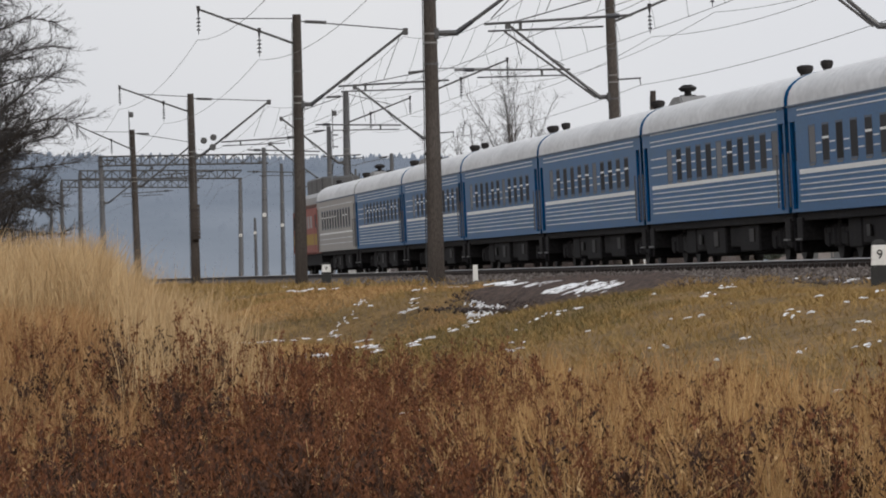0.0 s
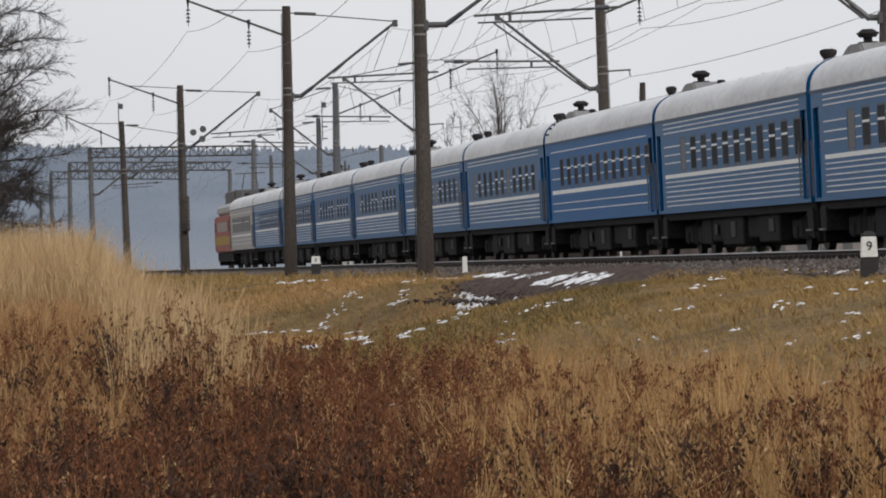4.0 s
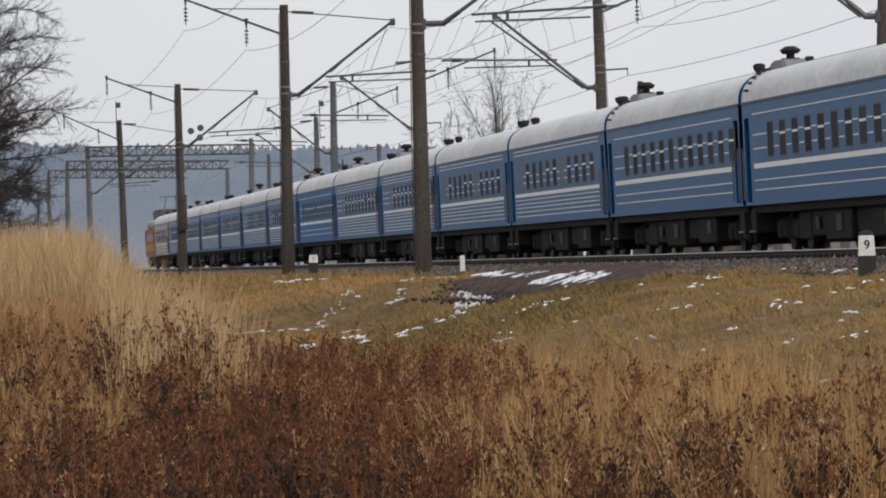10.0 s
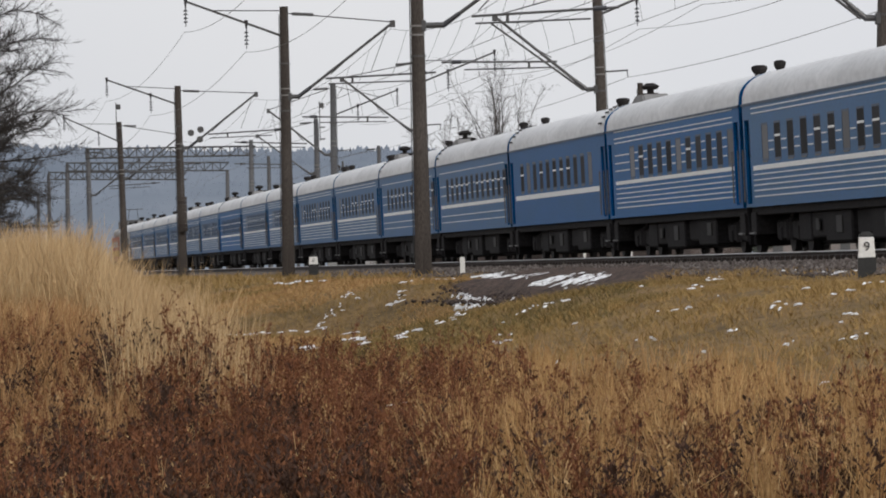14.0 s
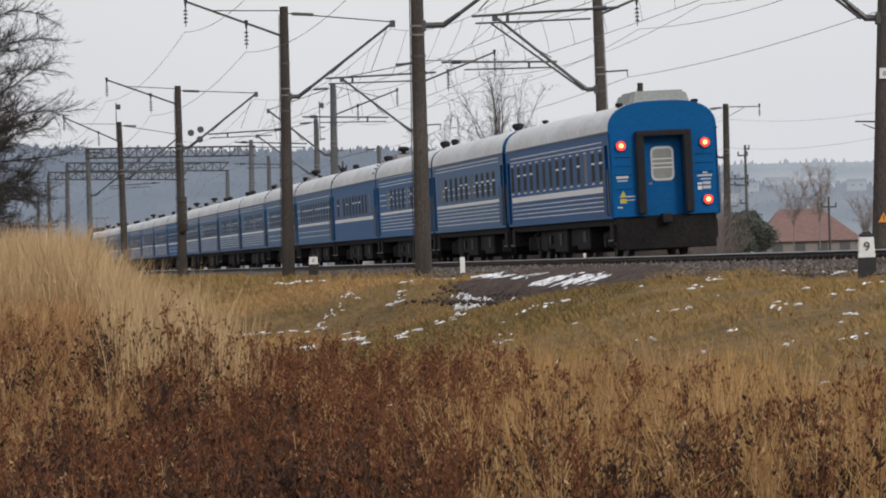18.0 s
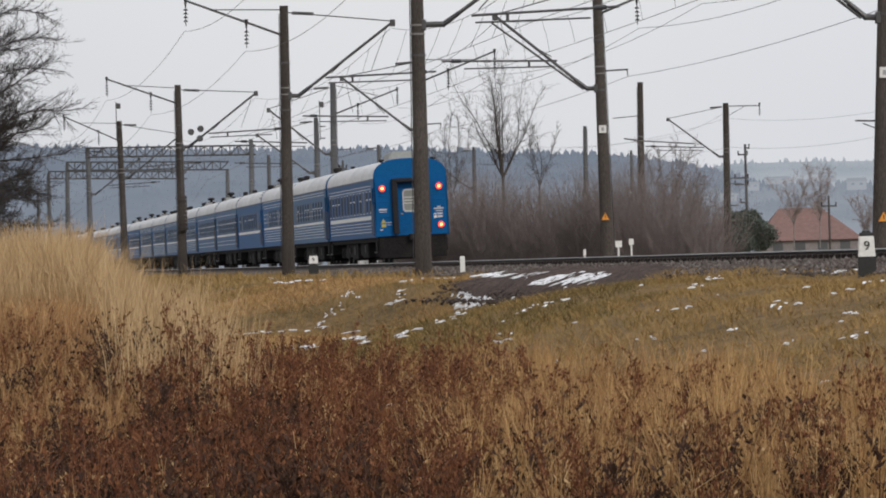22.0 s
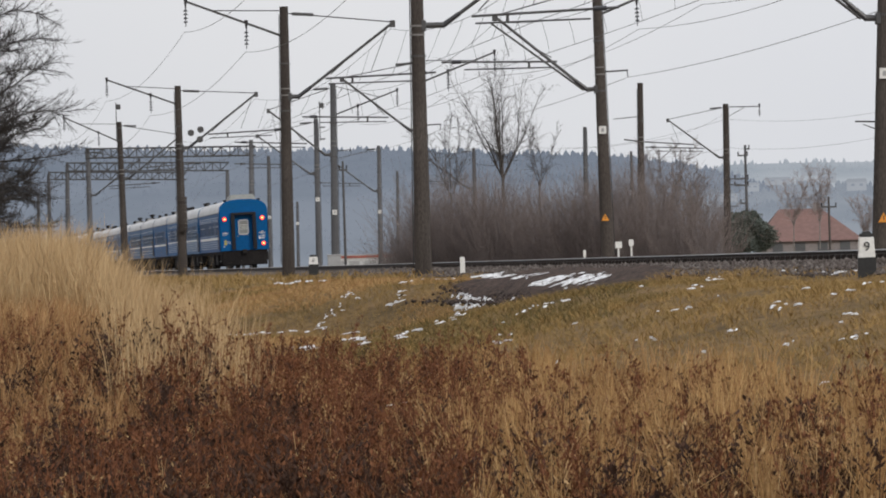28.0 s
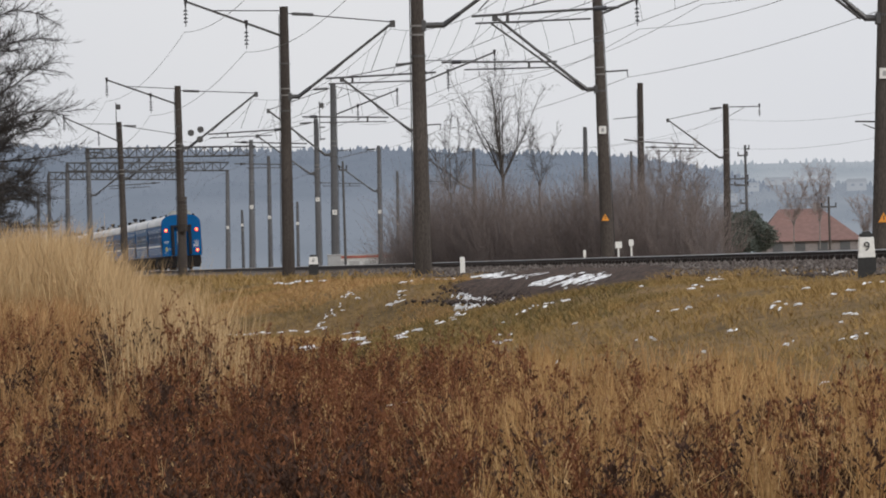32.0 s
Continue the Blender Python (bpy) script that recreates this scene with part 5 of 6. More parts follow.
def tubes(name, segs, material):
    p0 = np.array([s[0] for s in segs])
    p1 = np.array([s[1] for s in segs])
    r0 = np.array([s[2] for s in segs])
    r1 = np.array([s[3] for s in segs])
    t = p1 - p0
    t /= np.linalg.norm(t, axis=1)[:, None] + 1e-9
    ref = np.where(np.abs(t[:, 2:3]) > 0.9, np.array([[1.0, 0, 0]]), np.array([[0, 0, 1.0]]))
    a = np.cross(t, ref)
    a /= np.linalg.norm(a, axis=1)[:, None] + 1e-9
    b = np.cross(t, a)
    n = len(segs)
    vs = np.zeros((n, 6, 3))
    for k in range(3):
        ang = k * 2.0944
        o = math.cos(ang) * a + math.sin(ang) * b
        vs[:, k] = p0 + o * r0[:, None]
        vs[:, 3 + k] = p1 + o * r1[:, None]
    base = np.array([(0, 1, 4), (0, 4, 3), (1, 2, 5), (1, 5, 4), (2, 0, 3), (2, 3, 5)])
    fs = (base[None] + (np.arange(n) * 6)[:, None, None]).reshape(-1, 3)
    return fast_mesh(name, vs.reshape(-1, 3), fs, material)


def thicket(x, y, z, w, h, seed, label, n=95):
    """A leafless shrub of many stems."""
    rng = np.random.default_rng(seed)
    b = empty("bare_shrub", pose(x, y, z), label, "shrub", "shrubs beyond the railway")
    out = []
    for _ in range(n):
        bx, by = rng.normal(0, w * 0.28), rng.uniform(-2, 2)
        d = np.array((bx / w * 0.7 + rng.normal(0, 0.12), rng.normal(0, 0.12), 1.0))
        grow(rng, (bx, by, -0.3), d, h * rng.uniform(0.5, 1.03), 0.017, 1, 0.30, 6, out, 0.42, 2, 0.0, 0.006)
    part("shrub_crown", tubes("shrub_crown", out, M_TWIG), M_TWIG, b)
    return b


def fan_tree(x, y, z, limbs, fork, height, fan, twigs, radius, twig_r, seed, label, category="tree", bend=0.25, reach=0.3, name="bare_tree", bark=None, twig=None):
    """A leafless crown: limbs that rise from a fork and spread, each set with branches and fine twigs."""
    rng = np.random.default_rng(seed)
    t = empty(name, pose(x, y, z), label, category)
    big, small = [], []
    if fork > 0.5:
        big.append((np.array((0, 0, -0.3)), np.array((0.05, 0, fork)), radius, radius * 0.75))
    for k in range(limbs):
        az = 2.4 * k + rng.normal(0, 0.3)
        tilt = fan * math.sqrt((k + 0.5) / limbs)
        d = np.array((math.sin(tilt) * math.cos(az), math.sin(tilt) * math.sin(az), math.cos(tilt)))
        length = (height - fork) * rng.uniform(0.8, 1.03) * (1 - 0.25 * tilt)
        p = np.array((0.05, 0, fork if fork > 0.5 else -0.2))
        n = 9
        r = radius * 0.55
        for i in range(n):
            d = d + rng.normal(0, 0.09, 3) + np.array((0, 0, bend * 0.12))
            d /= np.linalg.norm(d)
            q = p + d * length / n
            r1 = max(r * 0.8, twig_r * 1.6)
            big.append((p, q, r, r1))
            if i >= 1:
                for _ in range(3):
                    bd = d * 0.75 + rng.normal(0, 0.5, 3)
                    bd[2] = abs(bd[2]) * 0.8 + 0.15
                    bd /= np.linalg.norm(bd)
                    bl = length * reach * (1 - 0.55 * i / n) * rng.uniform(0.5, 1.1)
                    bp = p + (q - p) * rng.uniform(0, 1)
                    br = max(r1 * 0.5, twig_r * 1.3)
                    for s_i in range(4):
                        bd = bd + rng.normal(0, 0.13, 3)
                        bd[2] += 0.05
                        bd /= np.linalg.norm(bd)
                        bq = bp + bd * bl / 4
                        small.append((bp, bq, br, max(br * 0.75, twig_r)))
                        br = max(br * 0.75, twig_r)
                        for _ in range(twigs):
                            td = bd * 0.8 + rng.normal(0, 0.45, 3)
                            td /= np.linalg.norm(td)
                            tl = bl * rng.uniform(0.2, 0.5)
                            tp = bp + (bq - bp) * rng.uniform(0, 1)
                            small.append((tp, tp + td * tl, twig_r, twig_r * 0.5))
                        bp = bq
            p, r = q, r1
    part("limb", tubes("limb", big, bark or M_BARK), bark or M_BARK, t)
    part("crown", tubes("crown", small, twig or M_BARK), twig or M_BARK, t, "fine leafless twigs")
    return t


thick_rng = np.random.default_rng(11)
for i in range(30):
    u = i / 29
    X0, Y0, Z0 = (-2.79, 330.00, 2.39)
    X1, Y1, Z1 = (14.39, 300.00, 2.18)
    h = 5.0 + 0.5 * math.sin(u * 9.0) + thick_rng.uniform(-0.3, 0.3) - 1.6 * max(0, u - 0.85) / 0.15 - 2.6 * max(0, 0.14 - u) / 0.14
    thicket(X0 + (X1 - X0) * u, Y0 + (Y1 - Y0) * u + thick_rng.uniform(-4, 4), 0.9, 1.7, h, 100 + i, "dense leafless grey-brown shrub beyond the railway")
fan_tree(3.84, 345.00, 2.30, 10, 4.7, 13.0, 0.66, 2, 0.14, 0.006, 21, "tall leafless birch standing behind the shrubs", bend=0.7, reach=0.36, bark=M_BARK, twig=M_BARK)
fan_tree(0.58, 345.00, 2.33, 6, 3.5, 9.6, 0.42, 2, 0.08, 0.008, 24, "slender leafless tree behind the shrubs", bark=M_BARK, twig=M_BARK)
fan_tree(6.0, 340.00, 2.24, 4, 4.0, 9.2, 0.50, 2, 0.075, 0.007, 25, "slender leafless tree behind the shrubs", bark=M_BARK, twig=M_BARK)


def spreading_tree(x, y, z, height, reach, low, seed, label, category="tree", limbs=82, twig_r=0.005):
    """A leafless tree whose limbs leave the trunk all the way up, bend outwards and end in fans of fine twigs."""
    rng = np.random.default_rng(seed)
    t = empty("bare_tree" if category == "tree" else "bare_shrub", pose(x, y, z), label, category)
    big, small = [], []
    p = np.array((0.0, 0.0, -0.3))
    for i in range(8):
        q = np.array((rng.normal(0, 0.08), rng.normal(0, 0.08), (i + 1) / 8 * height * 0.93))
        big.append((p, q, 0.13 * (1 - i / 9), 0.13 * (1 - (i + 1) / 9)))
        p = q
    for k in range(limbs):
        u = (k + rng.uniform(0, 1)) / limbs
        az = 2.4 * k + rng.normal(0, 0.25)
        length = reach * (0.75 + 0.45 * math.sin(math.pi * (0.15 + 0.8 * u))) * rng.uniform(0.7, 1.12)
        d = np.array((math.cos(az), math.sin(az), 0.55 + 1.3 * u * u))
        d /= np.linalg.norm(d)
        p, r, n = np.array((0, 0, low + (height * 0.92 - low) * u)), 0.055 * (1 - 0.5 * u), 8
        for i in range(n):
            d = d + rng.normal(0, 0.13, 3) - np.array((0, 0, 0.06))
            d /= np.linalg.norm(d)
            q = p + d * length / n
            big.append((p, q, r, max(r * 0.82, twig_r)))
            r = max(r * 0.82, twig_r)
            for _ in range(5):
                bd = d + rng.normal(0, 0.5, 3)
                bd /= np.linalg.norm(bd)
                bl = length * rng.uniform(0.14, 0.36)
                bp = p + (q - p) * rng.uniform(0, 1)
                for j in range(4):
                    bd = bd + rng.normal(0, 0.22, 3) + np.array((0, 0, 0.04))
                    bd /= np.linalg.norm(bd)
                    bq = bp + bd * bl / 4
                    small.append((bp, bq, twig_r * (1.5 - 0.25 * j), twig_r * (1.25 - 0.25 * j)))
                    for _ in range(3):
                        td = bd * 0.9 + rng.normal(0, 0.45, 3)
                        td /= np.linalg.norm(td)
                        small.append((bp, bp + td * bl * rng.uniform(0.15, 0.4), twig_r * 0.8, twig_r * 0.4))
                    bp = bq
            p = q
    part("limb", tubes("limb", big, M_BARK), M_BARK, t)
    part("crown", tubes("crown", small, M_DARKTWIG), M_DARKTWIG, t, "fine leafless twigs")
    return t


spreading_tree(-9.85, 115.0, 1.75, 7.6, 2.15, 0.3, 8, "dark leafless tree with dense fine twigs")
spreading_tree(-9.95, 118.0, 1.70, 4.4, 1.35, 0.2, 9, "dark leafless bush with dense fine twigs", "shrub", 70)


# ---- house and yard beyond the line ----
def house(x, y, z):
    h = empty("house", pose(x, y, z, 0, 0, 0), "low house with a red-brown hipped sheet roof", "house")
    part("wall", box_bm(-3.9, 3.9, -4, 4, -1.0, 0.36), M_WALL, h)
    bm = bmesh.new()
    v = [bm.verts.new(p) for p in ((-4.3, -4.4, 0.32), (4.3, -4.4, 0.32), (4.3, 4.4, 0.32), (-4.3, 4.4, 0.32), (-2.2, 0, 2.95), (1.2, 0, 2.95))]
    for q in ((0, 1, 5, 4), (1, 2, 5), (2, 3, 4, 5), (3, 0, 4), (3, 2, 1, 0)):
        bm.faces.new([v[i] for i in q])
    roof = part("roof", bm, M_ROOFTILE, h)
    part("chimney", box_bm(0.6, 1.0, -0.3, 0.3, 2.6, 3.4), M_WALL, roof)
    for i in range(4):
        part("window", box_bm(-3 + 1.8 * i, -2.2 + 1.8 * i, -4.06, -4.0, -0.55, 0.2), M_DIMPANE, h)
    return h


house(29.50, 450.00, 2.50)


# ---- fittings on the masts and things of the yard ----
def arm(m, z, x0, x1, z1=None, r=0.035):
    return part("crossarm", rod_bm((x0, 0, z), (x1, 0, z if z1 is None else z1), r, r, 6), M_IRON, m)


far_mast = mast((19.80, 386.00, 2.23), (19.95, 386.00, 12.35), turn=180.0, field=False, r0=0.25, r1=0.2)
arm(far_mast, 9.9, -0.1, -2.4)
arm(far_mast, 9.2, -0.1, -1.3, 9.85, 0.02)
part("insulator_string", insulator_bm(3), M_PORCELAIN, far_mast, at=pose(-2.35, 0, 9.8))
arm(far_mast, 4.9, -0.2, -1.0)
arm(far_mast, 4.5, -0.2, -1.0)
arm(far_mast, 3.0, -0.2, -0.8)


def utility_pole(x, y, z, h, arms, label, r=0.13, material=M_CONCRETE):
    p = empty("utility_pole", pose(x, y, z), label, "pole", "utility poles")
    part("shaft", rod_bm((0, 0, -0.5), (0, 0, h), r, r * 0.75, 10), material, p)
    for az, x0, x1 in arms:
        part("crossarm", box_bm(x0, x1, -0.06, 0.06, az - 0.06, az + 0.06), M_IRON, p)
        for xx in (x0 + 0.05, x1 - 0.05):
            part("insulator", rod_bm((xx, 0, az + 0.05), (xx, 0, az + 0.3), 0.04, 0.06, 8), M_PORCELAIN, p)
    return p


utility_pole(23.63, 430.00, 2.34, 8.0, ((7.2, -0.6, 0.2), (7.7, 0.0, 0.35), (5.4, -0.9, 0.2), (4.9, -0.9, 0.2), (3.5, -0.5, 0.1)), "grey pole with small crossarms and a transformer", material=M_HAZECONCRETE)
utility_pole(29.97, 430.00, 2.06, 4.1, ((3.3, -0.6, 0.6),), "short dark wooden pole with one crossarm", 0.1, M_BARK)
utility_pole(-6.64, 380.00, 1.85, 7.2, ((6.6, -0.3, 0.3),), "slim lattice mast with ladder rungs in pale grey", 0.1, M_IRON)
m = mast((11.71, 326.00, 1.85), (11.88, 326.00, 12.05), arms=False, field=False, r0=0.21, r1=0.17)
arm(m, 6.75, 0.1, 3.1, 6.55)
arm(m, 8.1, -1.6, 0.1, 8.25, 0.025)
arm(m, 6.9, -1.0, 0.1, 6.75, 0.04)
arm(m, 6.6, 2.2, 1.0, 5.6, 0.02)


def warning_triangle(x, y, z):
    ob = empty("warning_sign", pose(x, y, z), "small orange triangular high-voltage warning sign", "sign", "warning signs")
    bm = bmesh.new()
    v = [bm.verts.new(p) for p in ((-0.14, 0, 0), (0.14, 0, 0), (0, 0, 0.25), (-0.14, 0.012, 0), (0.14, 0.012, 0), (0, 0.012, 0.25))]
    for q in ((0, 1, 2), (5, 4, 3), (0, 3, 4, 1), (1, 4, 5, 2), (2, 5, 3, 0)):
        bm.faces.new([v[i] for i in q])
    part("plate", bm, M_ORANGE, ob)
    part("bolt_mark", box_bm(-0.012, 0.012, -0.004, -0.001, 0.06, 0.17), M_BLACK, ob)


warning_triangle(5.79, 196.72, 3.07)
warning_triangle(11.19, 140.72, 2.40)


def tension_weights(x, y, z):
    w = empty("tension_weight", pose(x, y, z), "stack of dark concrete weights that tension the wires", "weight")
    for i in range(9):
        part("weight_disc", rod_bm((0, 0, i * 0.2), (0, 0, i * 0.2 + 0.18), 0.24, 0.24, 12), M_CONCRETE, w)
    part("weight_rod", rod_bm((0, 0, -0.1), (0, 0, 4.6), 0.02, 0.02, 6), M_IRON, w)
    for dx, dz in ((1.0, 4.7), (0.55, 5.05), (1.05, 5.2)):
        part("pulley", rod_bm((dx, -0.05, dz), (dx, 0.05, dz), 0.17, 0.17, 14), M_IRON, w)


tension_weights(-13.29, 285.60, 3.84)


def track_sign(x, y, z, h, w, label):
    s = empty("track_sign", pose(x, y, z), label, "sign", "track signs")
    part("post", rod_bm((0, 0, -0.3), (0, 0, h), 0.04, 0.04, 8), M_WHITE, s)
    part("board", box_bm(-w / 2, w / 2, -0.06, -0.045, h - 0.2, h + 0.06), M_WHITE, s)


track_sign(7.15, 226.00, 1.76, 0.60, 0.30, "small white lineside sign on a short post")
track_sign(7.88, 232.00, 1.74, 0.72, 0.20, "small grey lineside sign on a short post")
track_sign(5.67, 222.00, 1.75, 0.30, 0.11, "tiny white lineside marker on a peg")


def relay_cabinet(x, y, z):
    c = empty("relay_cabinet", pose(x, y, z), "pale grey metal relay cabinet beside a mast", "cabinet")
    part("body", box_bm(-0.36, 0.36, -0.3, 0.3, 0, 0.72, 0.02), M_GREY, c)
    part("lid", box_bm(-0.4, 0.4, -0.34, 0.34, 0.72, 0.78, 0.015), M_GREY, c)
    part("door", box_bm(-0.31, 0.31, -0.315, -0.302, 0.06, 0.66), M_GREY, c)


relay_cabinet(-5.85, 300.00, 1.69)


def evergreen(x, y, z, w, h, seed, label):
    rng = np.random.default_rng(seed)
    t = empty("evergreen_bush", pose(x, y, z), label, "shrub")
    part("trunk", rod_bm((0, 0, -0.3), (0, 0, h * 0.7), 0.12, 0.04, 8), M_BARK, t)
    n = 11000
    u = rng.uniform(0, 1, n)
    a = rng.uniform(0, 6.283, n)
    lump = 0.75 + 0.25 * np.sin(a * 3 + u * 5) + rng.normal(0, 0.08, n)
    r = w * np.sqrt(np.clip(1 - (u * 1.7 - 0.72) ** 2, 0.02, 1)) * lump * rng.uniform(0.75, 1.0, n)
    c = np.stack((r * np.cos(a), r * np.sin(a), u * h * (0.9 + 0.1 * np.sin(a * 2))), -1)
    v = c[:, None] + rng.normal(0, 0.07, (n, 3, 3))
    part("crown", fast_mesh("crown", v.reshape(-1, 3), np.arange(n * 3).reshape(n, 3), M_GREEN), M_GREEN, t, "dense dark green needles")


evergreen(22.34, 405.00, 2.09, 2.1, 3.0, 5, "rounded dark evergreen bush beside a mast")
evergreen(21.63, 412.00, 2.08, 1.3, 2.9, 6, "small dark evergreen bush beside a mast")
fan_tree(27.68, 438.00, 2.42, 7, 1.6, 6.4, 0.42, 3, 0.06, 0.007, 31, "white-stemmed leafless birch before the house", bark=M_BIRCH, twig=M_BROWNTWIG)
fan_tree(29.73, 438.00, 2.45, 7, 1.8, 7.2, 0.38, 3, 0.065, 0.007, 32, "white-stemmed leafless birch before the house", bark=M_BIRCH, twig=M_BROWNTWIG)
fan_tree(36.52, 480.00, 2.12, 8, 0.8, 5.4, 0.45, 3, 0.06, 0.008, 33, "brown leafless tree near the house", bark=M_GREYBARK, twig=M_BROWNTWIG)
fan_tree(19.47, 400.00, 2.36, 7, 0.5, 4.2, 0.5, 3, 0.05, 0.008, 37, "brown leafless bush near a mast", "shrub", bark=M_GREYBARK, twig=M_BROWNTWIG)
fan_tree(12.83, 318.00, 2.29, 6, 1.5, 6.6, 0.42, 3, 0.06, 0.008, 34, "leafless tree at the edge of the shrubs", bark=M_GREYBARK, twig=M_TWIG)
fan_tree(14.01, 312.00, 2.23, 6, 1.0, 5.2, 0.5, 3, 0.06, 0.008, 35, "leafless tree at the edge of the shrubs", bark=M_GREYBARK, twig=M_TWIG)


def cottage(x, y, z, w, h, material):
    c = empty("cottage", pose(x, y, z), "small pale far-off cottage on the misty slope", "house", "village cottages")
    part("wall", box_bm(-w / 2, w / 2, -w / 3, w / 3, -0.6, h), M_FARWALL, c)
    bm = bmesh.new()
    v = [bm.verts.new(p) for p in ((-w * 0.56, -w * 0.4, h), (w * 0.56, -w * 0.4, h), (w * 0.56, w * 0.4, h), (-w * 0.56, w * 0.4, h), (-w * 0.5, 0, h * 1.7), (w * 0.5, 0, h * 1.7))]
    for q in ((0, 1, 5, 4), (1, 2, 5), (2, 3, 4, 5), (3, 0, 4), (3, 2, 1, 0)):
        bm.faces.new([v[i] for i in q])
    part("roof", bm, material, c)
    for i in (-1, 1):
        part("window", box_bm(i * w * 0.22 - 0.3, i * w * 0.22 + 0.3, -w / 3 - 0.05, -w / 3, h * 0.3, h * 0.7), M_HILL, c)


cottage(79.29, 1060.00, 14.42, 3.6, 1.0, M_FARROOF)
cottage(64.24, 1060.00, 15.95, 4.6, 0.5, M_FARROOF)
cottage(72.98, 1100.00, 18.09, 3.0, 0.6, M_FARROOF)
cottage(54.88, 1060.00, 13.00, 3.2, 0.6, M_FARROOF)
cottage(75.5, 1085.00, 16.4, 3.4, 0.8, M_FARROOF)
cottage(61.0, 1090.00, 15.2, 2.8, 0.7, M_FARROOF)


hooks = [(Vector(f[0]), Vector(f[1])) for f in FAR_FEET[:5]]
for p0, p1 in hooks[:4]:
    q = at_mast((p0, p1), 0.0, 6.62)
    sm = empty("wire_bracket", pose(q.x, q.y, q.z), "small iron bracket with a hook on a mast", "bracket", "mast brackets")
    part("tube", rod_bm((0.15, 0, 0), (1.0, 0, 0.03), 0.03, 0.03, 6), M_IRON, sm)
    part("hook", rod_bm((0.95, 0, 0.02), (0.98, 0, -0.2), 0.02, 0.02, 5), M_PORCELAIN, sm)
wire("guard_wire", "thin wire along the masts", [at_mast(before_f, 1.0, 6.4)] + [at_mast(f, 0.98, 6.4) for f in hooks], 0.25)
wire("telegraph_wire", "thin far telegraph wire", [(10.62, 470.00, 11.37), (19.96, 386.00, 11.29), (28.32, 330.00, 10.38)], 0.5)
wire("telegraph_wire", "thin far telegraph wire", [(13.47, 470.00, 10.81), (20.30, 390.00, 9.36), (28.28, 330.00, 8.97)], 0.5)
wire("telegraph_wire", "thin far telegraph wire", [(5.85, 470.00, 11.85), (11.78, 326.00, 8.58), (19.93, 386.00, 11.72)], 0.4)
end_arm = (11.26, 141.00, 4.98)
ea = empty("wire_bracket", pose(*end_arm), "small iron bracket with a strut on a mast", "bracket", "mast brackets")
part("tube", rod_bm((-0.7, 0, 0), (0, 0, -0.03), 0.022, 0.022, 6), M_IRON, ea)
part("strut", rod_bm((-0.5, 0, -0.08), (0, 0, -0.28), 0.015, 0.015, 5), M_IRON, ea)


def disconnector(x, y, z, h):
    """A switch on an iron pipe beside the top of a mast."""
    d = empty("line_switch", pose(x, y, z), "small dark line switch on an iron pipe beside a mast", "switch", "line switches")
    part("pipe", rod_bm((0, 0, 0), (0, 0, h), 0.035, 0.035, 6), M_IRON, d)
    part("housing", box_bm(-0.02, 0.3, -0.12, 0.12, h - 0.45, h - 0.1, 0.04), M_IRON, d)
    part("clamp", box_bm(-0.02, 0.35, -0.05, 0.05, 0.1, 0.18), M_IRON, d)
    part("clamp", box_bm(-0.02, 0.35, -0.05, 0.05, 0.9, 0.98), M_IRON, d)


disconnector(-21.19, 365.70, 10.46, 2.6)
disconnector(-8.07, 377.60, 10.41, 2.7)


def goods_shed(x, y, z, w):
    g = empty("goods_shed", pose(x, y, z), "long low pale station shed with a red fascia", "building")
    part("wall", box_bm(-w / 2, w / 2, -2, 2, -0.5, 1.1), M_CURTAIN, g)
    part("fascia", box_bm(-w / 2 - 0.1, w / 2 + 0.1, -2.1, 2.1, 1.1, 1.35), M_RED, g)
    part("roof", box_bm(-w / 2, w / 2, -2, 2, 1.35, 1.5), M_GREY, g)
    for k in range(5):
        part("shutter", box_bm(-w / 2 + 0.3 + k * w / 5, -w / 2 + 0.1 + (k + 0.8) * w / 5, -2.04, -2.0, -0.2, 0.8), M_GREY, g)


goods_shed(-8.00, 610.00, 1.79, 8.5)


# ---- gravel and snow ----
def stones(name, ss, dd, size, seed, label, material=M_STONE):
    """Loose broken stones lying on the slope."""
    rng = np.random.default_rng(seed)
    th = np.interp(ss, _s, _th)
    x = np.interp(ss, _s, _x) + dd * np.cos(th)
    y = np.interp(ss, _s, _y) - dd * np.sin(th)
    bed_z = RAIL + GRADE * np.maximum(ss, -60) + np.interp(dd, [-7.6, -6.9, -6.2, -5.6], [-0.9, -0.42, -0.27, -0.19])
    z = np.maximum(ground_z(x, y), bed_z)
    n = len(ss)
    base = np.array([(1, 0, 0), (-1, 0, 0), (0, 1, 0), (0, -1, 0), (0, 0, 1), (0, 0, -1)], dtype=float)
    v = base[None] * rng.uniform(0.5, 1.3, (n, 6, 1)) * (size * rng.uniform(0.5, 1.5, (n, 1, 1)))
    v += rng.normal(0, size * 0.2, (n, 6, 3))
    v += np.stack((x, y, z + size * 0.3), -1)[:, None]
    f0 = np.array([(0, 2, 4), (2, 1, 4), (1, 3, 4), (3, 0, 4), (2, 0, 5), (1, 2, 5), (3, 1, 5), (0, 3, 5)])
    f = (f0[None] + (np.arange(n) * 6)[:, None, None]).reshape(-1, 3)
    return tagged(new(name, fast_mesh(name, v.reshape(-1, 3), f, material)), label, "stones", kind="stuff")


